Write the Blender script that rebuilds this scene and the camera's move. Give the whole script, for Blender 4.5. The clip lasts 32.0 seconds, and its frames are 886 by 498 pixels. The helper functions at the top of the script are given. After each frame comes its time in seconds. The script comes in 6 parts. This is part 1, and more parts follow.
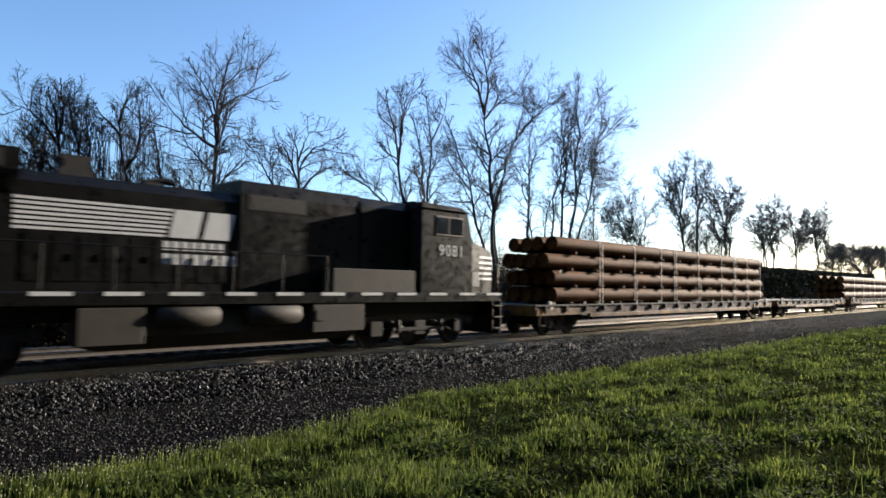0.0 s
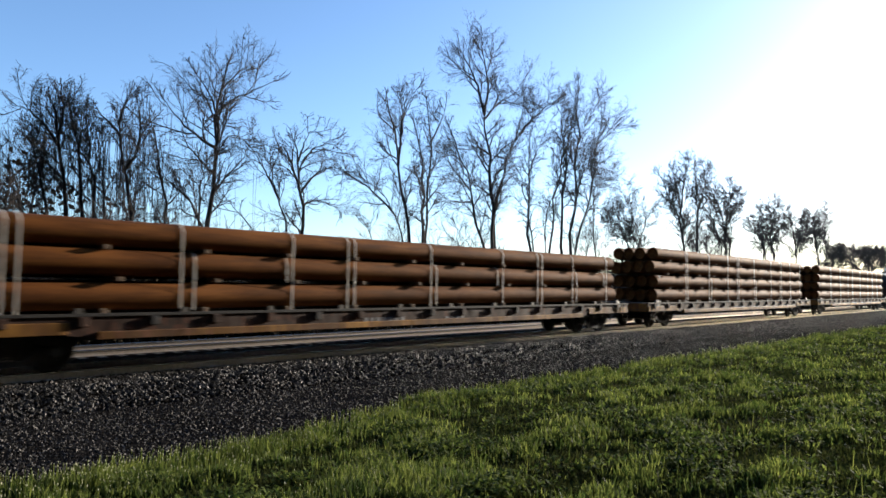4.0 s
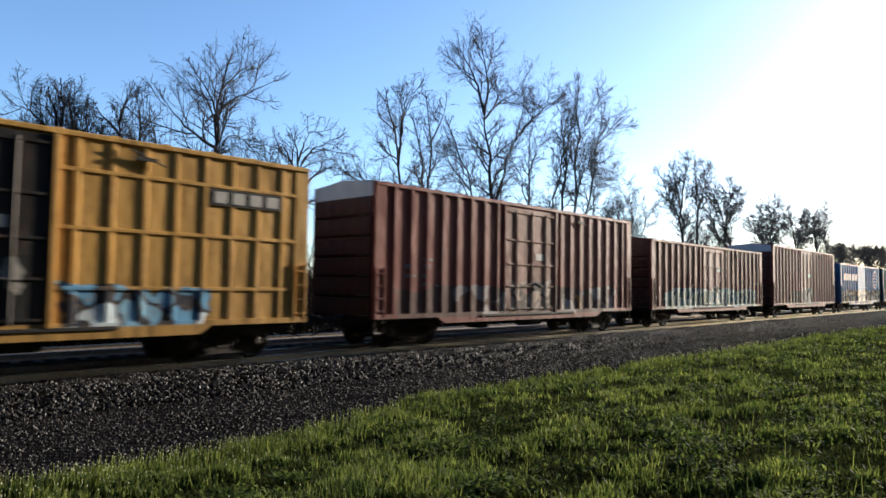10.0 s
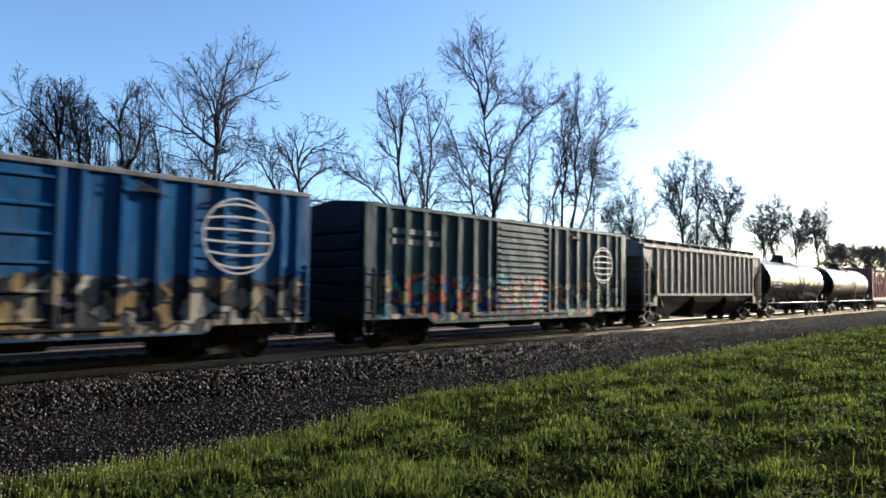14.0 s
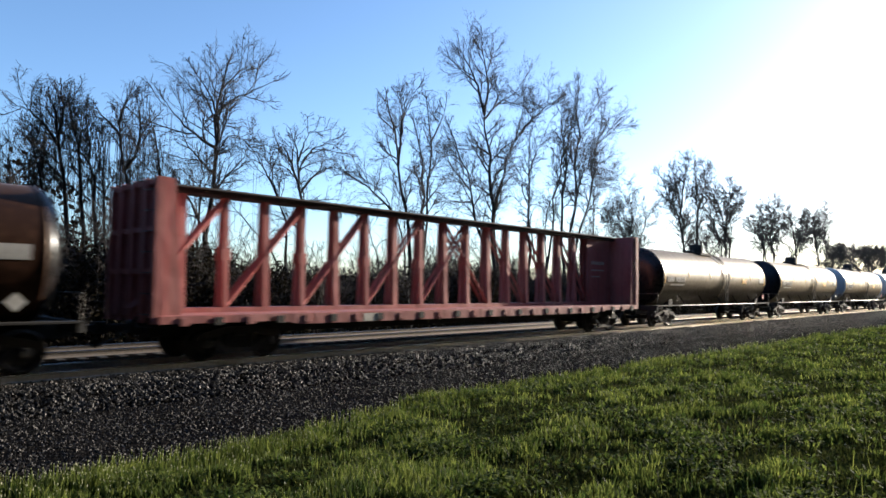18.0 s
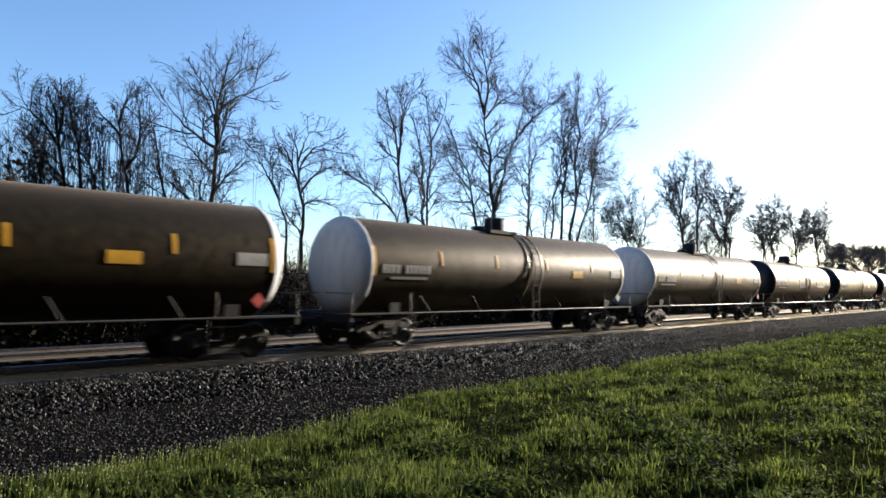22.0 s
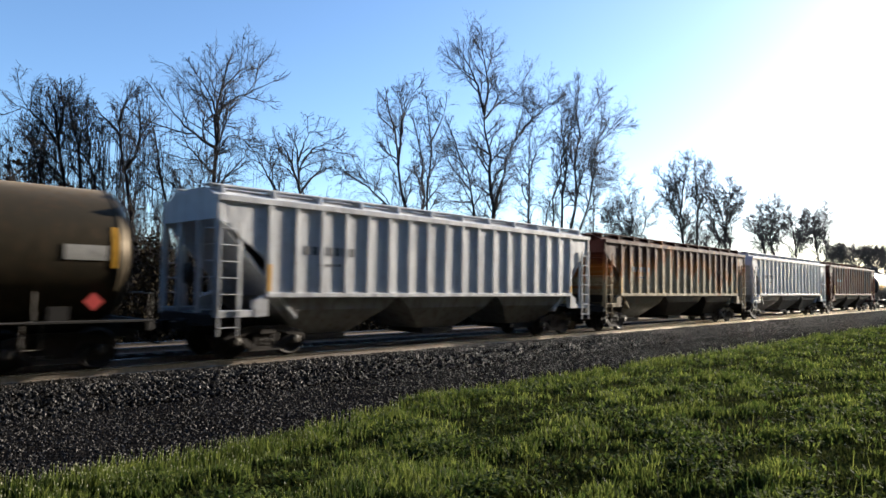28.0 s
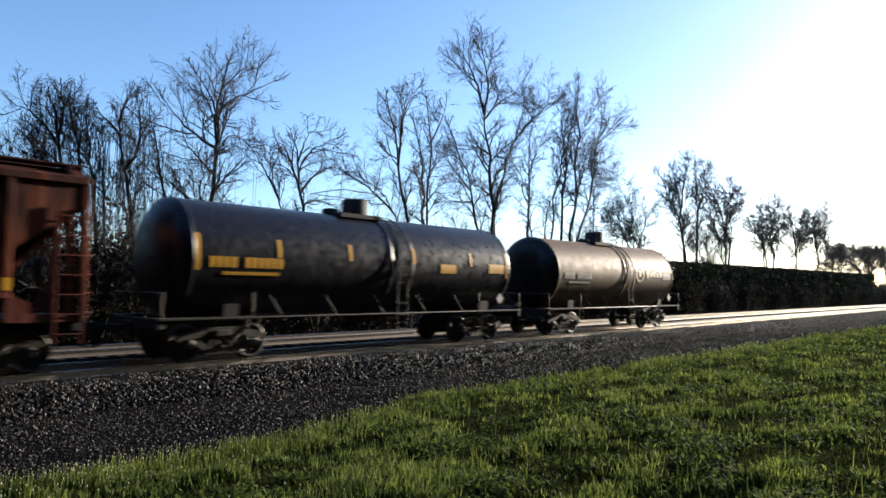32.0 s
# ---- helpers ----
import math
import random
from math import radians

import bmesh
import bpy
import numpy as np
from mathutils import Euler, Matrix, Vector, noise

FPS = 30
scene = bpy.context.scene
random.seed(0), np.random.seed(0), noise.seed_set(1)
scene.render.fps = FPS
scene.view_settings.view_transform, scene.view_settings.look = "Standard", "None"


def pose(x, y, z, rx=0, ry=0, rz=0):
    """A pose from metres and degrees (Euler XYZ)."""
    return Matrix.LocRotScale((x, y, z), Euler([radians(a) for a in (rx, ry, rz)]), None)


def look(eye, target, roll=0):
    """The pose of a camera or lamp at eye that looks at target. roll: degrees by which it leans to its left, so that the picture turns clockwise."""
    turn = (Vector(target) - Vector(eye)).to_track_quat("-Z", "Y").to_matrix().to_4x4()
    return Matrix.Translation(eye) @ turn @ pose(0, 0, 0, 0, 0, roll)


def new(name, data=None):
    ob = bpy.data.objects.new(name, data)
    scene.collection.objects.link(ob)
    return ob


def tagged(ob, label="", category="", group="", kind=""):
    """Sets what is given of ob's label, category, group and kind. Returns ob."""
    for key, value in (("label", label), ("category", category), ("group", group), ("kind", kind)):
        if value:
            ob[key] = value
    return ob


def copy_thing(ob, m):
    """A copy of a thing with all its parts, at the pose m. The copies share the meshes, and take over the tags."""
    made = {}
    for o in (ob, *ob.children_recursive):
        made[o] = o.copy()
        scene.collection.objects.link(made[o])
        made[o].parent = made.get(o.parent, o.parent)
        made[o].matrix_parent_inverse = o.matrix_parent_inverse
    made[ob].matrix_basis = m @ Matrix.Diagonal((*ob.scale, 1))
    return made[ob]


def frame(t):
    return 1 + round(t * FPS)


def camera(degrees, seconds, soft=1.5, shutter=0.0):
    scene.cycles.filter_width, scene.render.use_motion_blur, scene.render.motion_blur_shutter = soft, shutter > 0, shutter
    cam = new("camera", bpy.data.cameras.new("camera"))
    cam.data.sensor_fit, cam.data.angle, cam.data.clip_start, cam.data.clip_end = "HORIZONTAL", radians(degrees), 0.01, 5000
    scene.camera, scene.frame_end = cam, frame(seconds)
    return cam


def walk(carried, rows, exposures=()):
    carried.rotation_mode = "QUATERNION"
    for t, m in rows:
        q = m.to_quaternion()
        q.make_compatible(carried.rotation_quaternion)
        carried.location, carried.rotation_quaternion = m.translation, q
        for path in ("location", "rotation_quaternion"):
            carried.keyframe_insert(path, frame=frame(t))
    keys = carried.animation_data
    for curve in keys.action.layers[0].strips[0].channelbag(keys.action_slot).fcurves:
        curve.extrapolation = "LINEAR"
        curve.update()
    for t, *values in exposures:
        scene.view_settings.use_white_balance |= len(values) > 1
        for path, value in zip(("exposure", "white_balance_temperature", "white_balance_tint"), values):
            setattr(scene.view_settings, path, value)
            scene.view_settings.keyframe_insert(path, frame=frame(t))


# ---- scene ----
import functools

# Plan: x runs along the tracks (away from the camera to the right), y across them, z = 0 is the rail top.
# The camera stands in the grass; the freight train rolls towards -x on the near track.
EYE = 2.0
TRACK = 16.66
TRACK_FAR = 20.95
GRASS_EDGE = 9.6

cam = camera(67.65, 32.0, soft=1.6, shutter=0.25)
AIM = (math.cos(radians(43.84)), math.sin(radians(43.84)), math.tan(radians(3.07)))
view = look((0, 0, EYE), (AIM[0], AIM[1], EYE + AIM[2]), 0.9)
LOOK = (1.15, 6200, 10)
walk(cam, [(0.0, view), (32.0, view)], [(0.0, *LOOK), (32.0, *LOOK)])

# ---- light ----
SUN_SIDE, SUN_UP = 7.5, 13.5
SUN_DIR = Vector((math.cos(radians(SUN_UP)) * math.cos(radians(SUN_SIDE)), -math.cos(radians(SUN_UP)) * math.sin(radians(SUN_SIDE)), math.sin(radians(SUN_UP))))
world = bpy.data.worlds.new("sky")
scene.world = world
world.use_nodes = True
wn = world.node_tree
sky = wn.nodes.new("ShaderNodeTexSky")
sky.sky_type, sky.sun_disc = "NISHITA", False
sky.sun_elevation, sky.sun_rotation = radians(SUN_UP), radians(90 + SUN_SIDE)
sky.air_density, sky.dust_density, sky.ozone_density = 0.85, 0.7, 3.0
wn.nodes["Background"].inputs["Strength"].default_value = 0.13
wn.links.new(sky.outputs["Color"], wn.nodes["Background"].inputs["Color"])
sun = new("sun", bpy.data.lights.new("sun", "SUN"))
sun.data.energy, sun.data.angle, sun.data.color = 5.0, radians(0.6), (1.0, 0.87, 0.70)
sun.matrix_world = look(SUN_DIR * 300, (0, 0, 0))


# ---- materials ----
class Mat:
    """A small writer of node materials."""

    def __init__(self, name, rough=0.7, metal=0.0, spec=0.5):
        self.m = bpy.data.materials.new(name)
        self.m.use_nodes = True
        self.t = self.m.node_tree
        self.b = self.t.nodes["Principled BSDF"]
        self.b.inputs["Roughness"].default_value = rough
        self.b.inputs["Metallic"].default_value = metal
        self.b.inputs["Specular IOR Level"].default_value = spec
        self.c = None

    def node(self, kind, **kw):
        n = self.t.nodes.new(kind)
        for k, v in kw.items():
            n.inputs[k.replace("_", " ")].default_value = v
        return n

    def link(self, a, b):
        self.t.links.new(a, b)

    def coords(self, scale=(1, 1, 1), random=False):
        if self.c is None:
            self.c = self.t.nodes.new("ShaderNodeTexCoord")
        mp = self.t.nodes.new("ShaderNodeMapping")
        mp.inputs["Scale"].default_value = scale
        self.link(self.c.outputs["Object"], mp.inputs["Vector"])
        if random:
            info = self.t.nodes.new("ShaderNodeObjectInfo")
            mul = self.t.nodes.new("ShaderNodeMath")
            mul.operation = "MULTIPLY"
            mul.inputs[1].default_value = 37.0
            self.link(info.outputs["Random"], mul.inputs[0])
            self.link(mul.outputs[0], mp.inputs["Location"])
        return mp.outputs["Vector"]

    def noise(self, scale, detail=4.0, stretch=(1, 1, 1), rough=0.6, random=False):
        n = self.node("ShaderNodeTexNoise", Scale=scale, Detail=detail, Roughness=rough)
        self.link(self.coords(stretch, random), n.inputs["Vector"])
        return n.outputs["Fac"]

    def step(self, fac, a, b, lo=0.0, hi=1.0):
        r = self.t.nodes.new("ShaderNodeMapRange")
        r.inputs["From Min"].default_value, r.inputs["From Max"].default_value = a, b
        r.inputs["To Min"].default_value, r.inputs["To Max"].default_value = lo, hi
        r.clamp = True
        self.link(fac, r.inputs["Value"])
        return r.outputs["Result"]

    def mul(self, a, b, op="MULTIPLY"):
        n = self.t.nodes.new("ShaderNodeMath")
        n.operation = op
        for i, x in enumerate((a, b)):
            if isinstance(x, (int, float)):
                n.inputs[i].default_value = x
            else:
                self.link(x, n.inputs[i])
        return n.outputs[0]

    def mix(self, fac, a, b):
        n = self.t.nodes.new("ShaderNodeMix")
        n.data_type = "RGBA"
        if isinstance(fac, (int, float)):
            n.inputs[0].default_value = fac
        else:
            self.link(fac, n.inputs[0])
        for i, x in ((6, a), (7, b)):
            if isinstance(x, tuple):
                n.inputs[i].default_value = (*x, 1) if len(x) == 3 else x
            else:
                self.link(x, n.inputs[i])
        return n.outputs[2]

    def axis(self, which):
        s = self.t.nodes.new("ShaderNodeSeparateXYZ")
        self.link(self.coords(), s.inputs[0])
        return s.outputs[which]

    def colour(self, c):
        if isinstance(c, tuple):
            self.b.inputs["Base Color"].default_value = (*c, 1)
        else:
            self.link(c, self.b.inputs["Base Color"])

    def bump(self, fac, strength=0.3, dist=0.01):
        n = self.node("ShaderNodeBump", Strength=strength, Distance=dist)
        self.link(fac, n.inputs["Height"])
        self.link(n.outputs["Normal"], self.b.inputs["Normal"])

    def rough(self, fac):
        self.link(fac, self.b.inputs["Roughness"])


def coat(name, base, dirt=(0.055, 0.040, 0.026), rust=(0.16, 0.06, 0.03), dirty=0.5, rusty=0.3, rough=0.5, faded=None, dent=0.05):
    """Weathered coach paint on steel: road grime, streaks that run down, rust spots and dents."""
    m = Mat(name, rough, spec=0.25)
    big = m.noise(0.55, 5, (1, 1, 0.6))
    streak = m.noise(2.2, 4, (3.0, 3.0, 0.16))
    spots = m.noise(5.0, 6)
    c = m.mix(m.step(big, 0.3, 0.75), base, faded or tuple(x * 0.82 for x in base))
    c = m.mix(m.mul(m.step(streak, 0.45, 0.72), dirty), c, dirt)
    low = m.step(m.axis(2), 2.6, 0.7)
    c = m.mix(m.mul(m.mul(low, m.step(big, 0.25, 0.7)), dirty), c, dirt)
    c = m.mix(m.mul(m.step(m.mul(spots, streak), 0.27, 0.36), rusty), c, rust)
    m.colour(c)
    m.rough(m.step(spots, 0.2, 0.8, max(0.12, rough - 0.12), min(0.95, rough + 0.2)))
    m.bump(m.noise(1.5, 2, (1, 1, 0.6)), 0.8, dent)
    return m


def paint(name, base, **kw):
    return coat(name, base, **kw).m


def plain(name, base, rough=0.6, metal=0.0, var=0.25, scale=6.0, bump=0.25):
    m = Mat(name, rough, metal)
    n = m.noise(scale, 5)
    m.colour(m.mix(m.step(n, 0.3, 0.7), base, tuple(x * (1 - var) for x in base)))
    m.bump(n, bump, 0.006)
    return m.m


# ---- mesh writing ----
class Geo:
    """Collects faces for one mesh."""

    def __init__(self):
        self.v, self.f, self.s = [], [], []

    def add(self, verts, faces, smooth=False):
        n = len(self.v)
        self.v += [tuple(p) for p in verts]
        self.f += [tuple(i + n for i in f) for f in faces]
        self.s += [smooth] * len(faces)
        return self

    def box(self, x0, x1, y0, y1, z0, z1, c=0.0):
        """A block, with its long edges along x and z chamfered by c."""
        if c <= 0:
            v = [(x, y, z) for x in (x0, x1) for y in (y0, y1) for z in (z0, z1)]
            return self.add(v, [(0, 1, 3, 2), (4, 6, 7, 5), (0, 4, 5, 1), (2, 3, 7, 6), (0, 2, 6, 4), (1, 5, 7, 3)])
        ring = [(y0 + c, z0), (y1 - c, z0), (y1, z0 + c), (y1, z1 - c), (y1 - c, z1), (y0 + c, z1), (y0, z1 - c), (y0, z0 + c)]
        inner = [(y0 + 2 * c, z0 + c), (y1 - 2 * c, z0 + c), (y1 - c, z0 + 2 * c), (y1 - c, z1 - 2 * c), (y1 - 2 * c, z1 - c), (y0 + 2 * c, z1 - c), (y0 + c, z1 - 2 * c), (y0 + c, z0 + 2 * c)]
        return self.rings([[(x0, *p) for p in inner], [(x0 + c, *p) for p in ring], [(x1 - c, *p) for p in ring], [(x1, *p) for p in inner]])

    def rings(self, rings, smooth=False, caps=True):
        n = len(rings[0])
        v = [p for r in rings for p in r]
        f = [(k * n + i, k * n + (i + 1) % n, (k + 1) * n + (i + 1) % n, (k + 1) * n + i) for k in range(len(rings) - 1) for i in range(n)]
        self.add(v, f, smooth)
        if caps and smooth:
            # caps with corners of their own keep the round side's shading straight
            self.add(rings[0], [tuple(reversed(range(n)))])
            self.add(rings[-1], [tuple(range(n))])
        elif caps:
            b = len(self.v) - len(v)
            self.f += [tuple(b + i for i in reversed(range(n))), tuple(b + (len(rings) - 1) * n + i for i in range(n))]
            self.s += [False, False]
        return self

    def prism(self, pts, y0, y1):
        """A polygon in x and z, drawn out along y."""
        return self.rings([[(x, y0, z) for x, z in pts], [(x, y1, z) for x, z in pts]])

    def prism_x(self, pts, x0, x1):
        """A polygon in y and z, drawn out along x."""
        return self.rings([[(x0, y, z) for y, z in pts], [(x1, y, z) for y, z in pts]])

    def tube(self, path, r, n=6, smooth=True):
        """A round bar along a path; r may be a list."""
        path = [Vector(p) for p in path]
        rs = r if isinstance(r, (list, tuple)) else [r] * len(path)
        rings = []
        for i, p in enumerate(path):
            d = (path[min(i + 1, len(path) - 1)] - path[max(i - 1, 0)]).normalized()
            a = d.cross(Vector((0, 0, 1)) if abs(d.z) < 0.9 else Vector((1, 0, 0))).normalized()
            b = d.cross(a)
            rings.append([tuple(p + rs[i] * (math.cos(t) * a + math.sin(t) * b)) for t in (2 * math.pi * k / n for k in range(n))])
        return self.rings(rings, smooth)

    def bar(self, a, b, w, h=None):
        """A square bar from a to b."""
        return self.tube([a, b], [w * 0.707, w * 0.707], 4, False)

    def lathe(self, profile, axis="x", at=(0, 0, 0), n=32):
        """profile: (along, radius), turned round an axis through at."""
        rings = []
        for u, r in profile:
            ring = []
            for k in range(n):
                t = 2 * math.pi * k / n
                a, b = r * math.cos(t), r * math.sin(t)
                p = {"x": (u, a, b), "y": (b, u, a), "z": (a, b, u)}[axis]
                ring.append((p[0] + at[0], p[1] + at[1], p[2] + at[2]))
            rings.append(ring)
        return self.rings(rings, True)

    def mesh(self, name, mat):
        me = bpy.data.meshes.new(name)
        me.from_pydata(self.v, [], self.f)
        me.polygons.foreach_set("use_smooth", self.s)
        bm = bmesh.new()
        bm.from_mesh(me)
        bmesh.ops.recalc_face_normals(bm, faces=bm.faces)
        bm.to_mesh(me)
        bm.free()
        me.materials.append(mat)
        return me


def part(name, geo, mat, parent, label="", at=(0, 0, 0)):
    """One mesh object under a thing or a part; geo is a Geo or a ready mesh."""
    ob = new(name, geo if isinstance(geo, bpy.types.Mesh) else geo.mesh(name, mat))
    ob.parent = parent
    ob.location = at
    if label:
        ob["label"] = label
    return ob


def quick_mesh(name, verts, faces, mat, smooth=False):
    """A large mesh from arrays; faces is an (n, k) array."""
    verts, faces = np.asarray(verts, np.float32), np.asarray(faces, np.int32)
    n, k = faces.shape
    me = bpy.data.meshes.new(name)
    me.vertices.add(len(verts))
    me.vertices.foreach_set("co", verts.ravel())
    me.loops.add(n * k)
    me.loops.foreach_set("vertex_index", faces.ravel())
    me.polygons.add(n)
    me.polygons.foreach_set("loop_start", np.arange(0, n * k, k, dtype=np.int32))
    me.polygons.foreach_set("use_smooth", np.full(n, smooth))
    me.update(calc_edges=True)
    me.materials.append(mat)
    return me


# ---- ground materials ----
def ground_material():
    m = Mat("meadow_soil", 1.0, spec=0.0)
    fine, big = m.noise(9.0, 6), m.noise(0.35, 4)
    green = m.mix(m.step(fine, 0.3, 0.7), (0.018, 0.026, 0.008), (0.040, 0.048, 0.014))
    brown = m.mix(m.step(fine, 0.35, 0.7), (0.030, 0.023, 0.015), (0.065, 0.05, 0.03))
    green = m.mix(m.mul(m.step(big, 0.5, 0.65), 0.5), green, brown)
    leaf = m.mix(m.step(big, 0.4, 0.6), brown, (0.05, 0.06, 0.025))
    m.colour(m.mix(m.step(m.axis(1), GRASS_EDGE - 0.2, GRASS_EDGE + 0.5), green, leaf))
    m.bump(fine, 0.8, 0.05)
    return m.m


def gravel_material(name, dark, light):
    m = Mat(name, 1.0, spec=0.0)
    cells = m.node("ShaderNodeTexVoronoi", Scale=26.0)
    m.link(m.coords(), cells.inputs["Vector"])
    patch = m.noise(0.7, 4)
    tone = m.t.nodes.new("ShaderNodeSeparateColor")
    m.link(cells.outputs["Color"], tone.inputs[0])
    c = m.mix(m.step(tone.outputs[0], 0.1, 0.95), dark, light)
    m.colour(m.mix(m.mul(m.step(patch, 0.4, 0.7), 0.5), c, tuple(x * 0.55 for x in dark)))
    m.bump(m.step(cells.outputs["Distance"], 0.0, 0.6), 1.0, 0.03)
    return m.m


def island_material(name, a, b, rough=0.8, spec=0.4, through_light=0.0, skew=1.0, hue=None):
    """Many small pieces in one mesh, each of its own tone between a and b."""
    m = Mat(name, rough, spec=spec)
    g = m.t.nodes.new("ShaderNodeNewGeometry")
    c = m.mix(m.mul(g.outputs["Random Per Island"], skew, "POWER"), a, b)
    patch = m.noise(0.6, 3)
    if hue:
        c = m.mix(m.mul(m.step(m.noise(1.4, 3), 0.45, 0.68), 0.75), c, hue)
    c = m.mix(m.mul(m.step(patch, 0.35, 0.7), 0.45), c, tuple(x * 0.6 for x in a))
    m.colour(c)
    if through_light:
        m.b.inputs["Subsurface Weight"].default_value = 0.0
        tr = m.t.nodes.new("ShaderNodeBsdfTranslucent")
        mixer = m.t.nodes.new("ShaderNodeMixShader")
        mixer.inputs[0].default_value = through_light
        out = m.t.nodes["Material Output"]
        m.link(c, tr.inputs["Color"])
        m.link(m.b.outputs[0], mixer.inputs[1])
        m.link(tr.outputs[0], mixer.inputs[2])
        m.link(mixer.outputs[0], out.inputs["Surface"])
    return m.m


M_GROUND = ground_material()
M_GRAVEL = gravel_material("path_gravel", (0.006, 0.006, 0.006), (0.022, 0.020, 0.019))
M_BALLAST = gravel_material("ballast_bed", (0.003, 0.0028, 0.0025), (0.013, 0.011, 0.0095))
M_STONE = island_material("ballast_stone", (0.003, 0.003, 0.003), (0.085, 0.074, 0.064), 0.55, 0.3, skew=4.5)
M_RAIL_HEAD = plain("polished_rail_head", (0.62, 0.58, 0.53), 0.22, 1.0, 0.2, 30.0, 0.05)
M_RAIL = plain("rusty_rail_web", (0.66, 0.58, 0.50), 0.34, 0.8, 0.3, 12.0, 0.1)
M_TIE = plain("creosoted_tie_wood", (0.016, 0.013, 0.011), 0.85, 0.0, 0.5, 8.0, 0.6)
M_TURF = island_material("turf_blade", (0.018, 0.026, 0.007), (0.062, 0.070, 0.020), 0.9, 0.05, 0.35, 1.5)
M_BLADE = island_material("grass_blade", (0.040, 0.066, 0.013), (0.27, 0.305, 0.07), 0.6, 0.2, 0.55, 1.7, (0.024, 0.050, 0.014))
M_WEED = island_material("weed_leaf", (0.034, 0.060, 0.012), (0.17, 0.21, 0.045), 0.8, 0.12, 0.5, 1.5)
M_HEAD = island_material("grass_seed_head", (0.24, 0.27, 0.14), (0.58, 0.58, 0.42), 0.7, 0.2, 0.4)
M_BARK = plain("grey_brown_bark", (0.030, 0.025, 0.022), 0.9, 0.0, 0.45, 7.0, 0.9)
M_TWIG = plain("twig_bark", (0.036, 0.028, 0.026), 0.85, 0.0, 0.35, 5.0)
M_VINE = plain("dry_vine", (0.040, 0.030, 0.026), 0.9, 0.0, 0.4, 5.0)
M_HEDGE = island_material("hedge_leaf", (0.014, 0.018, 0.012), (0.050, 0.056, 0.036), 0.9, 0.05, 0.15, 1.4)
M_BRUSH = island_material("brush_leaf", (0.012, 0.011, 0.008), (0.044, 0.034, 0.021), 0.9, 0.05, 0.15, 1.6)


# ---- ground, gravel path, track bed ----
def bank_edge(x):
    """The foot of the grassy bank, which draws back where the path widens."""
    return GRASS_EDGE - 1.05 * min(1.0, max(0.0, (10.0 - x) / 4.5)) ** 1.2


def ground_height(x, y):
    """The lie of the land across the tracks."""
    edge = bank_edge(x)
    if y < edge:
        u = min(1.0, max(0.0, (edge - y) / 7.5))
        return -0.42 + 0.62 * u ** 0.8 + 0.05 * noise.noise(Vector((x * 0.35, y * 0.35, 0)))
    if y < 24.5:
        return -0.62
    rise = min(1.0, (y - 24.5) / 12)
    return -0.62 + 0.25 * rise + 0.12 * noise.noise(Vector((x * 0.2, y * 0.2, 3)))


def sheet(name, xs, ys, height, mat, label):
    verts = [(x, y, height(x, y)) for x in xs for y in ys]
    n = len(ys)
    faces = [(i * n + j, (i + 1) * n + j, (i + 1) * n + j + 1, i * n + j + 1) for i in range(len(xs) - 1) for j in range(n - 1)]
    return tagged(new(name, quick_mesh(name, verts, faces, mat, True)), label, "ground", kind="structure")


near_x = [-30 + 0.6 * i for i in range(160)]
ground_x = [-3000, -1200, -500, -200, -90, -50] + near_x + [72, 85, 100, 125, 160, 220, 320, 500, 900, 1700, 3500]
ground_y = [-3000, -1200, -400, -120, -50, -25, -15] + [-9 + 0.4 * i for i in range(48)] + [10.15, 10.6, 17, 24.4, 24.6, 26, 28, 30, 33, 36, 40, 46, 55, 80, 150, 400, 1200, 3500]
ground_y = sorted(ground_y)
sheet("ground", ground_x, ground_y, ground_height, M_GROUND, "grassy meadow soil with leaf litter behind the tracks")

bed_x = [-160, -90, -50, -30] + [-20 + 1.0 * i for i in range(90)] + [75, 90, 110, 140, 180, 240, 330, 480, 700]


def path_height(x, y):
    return -0.46 + 0.025 * noise.noise(Vector((x * 0.5, y * 0.5, 7)))


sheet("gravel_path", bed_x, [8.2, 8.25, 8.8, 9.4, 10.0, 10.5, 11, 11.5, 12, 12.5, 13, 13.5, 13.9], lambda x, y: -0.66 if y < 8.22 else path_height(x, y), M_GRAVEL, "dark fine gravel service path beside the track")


def bed_height(x, y):
    if y < 13.2:
        return -0.66
    z = -0.47 + (y - 13.2) / 1.15 * 0.28 if y < 14.35 else -0.19
    if y > 23.3:
        z = -0.19 - (y - 23.3) * 0.5
    return z + 0.02 * noise.noise(Vector((x * 0.9, y * 0.9, 11)))


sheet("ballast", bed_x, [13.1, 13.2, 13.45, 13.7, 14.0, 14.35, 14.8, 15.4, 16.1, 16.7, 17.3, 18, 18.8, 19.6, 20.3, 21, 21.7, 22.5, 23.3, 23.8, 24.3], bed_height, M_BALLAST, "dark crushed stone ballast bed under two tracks")


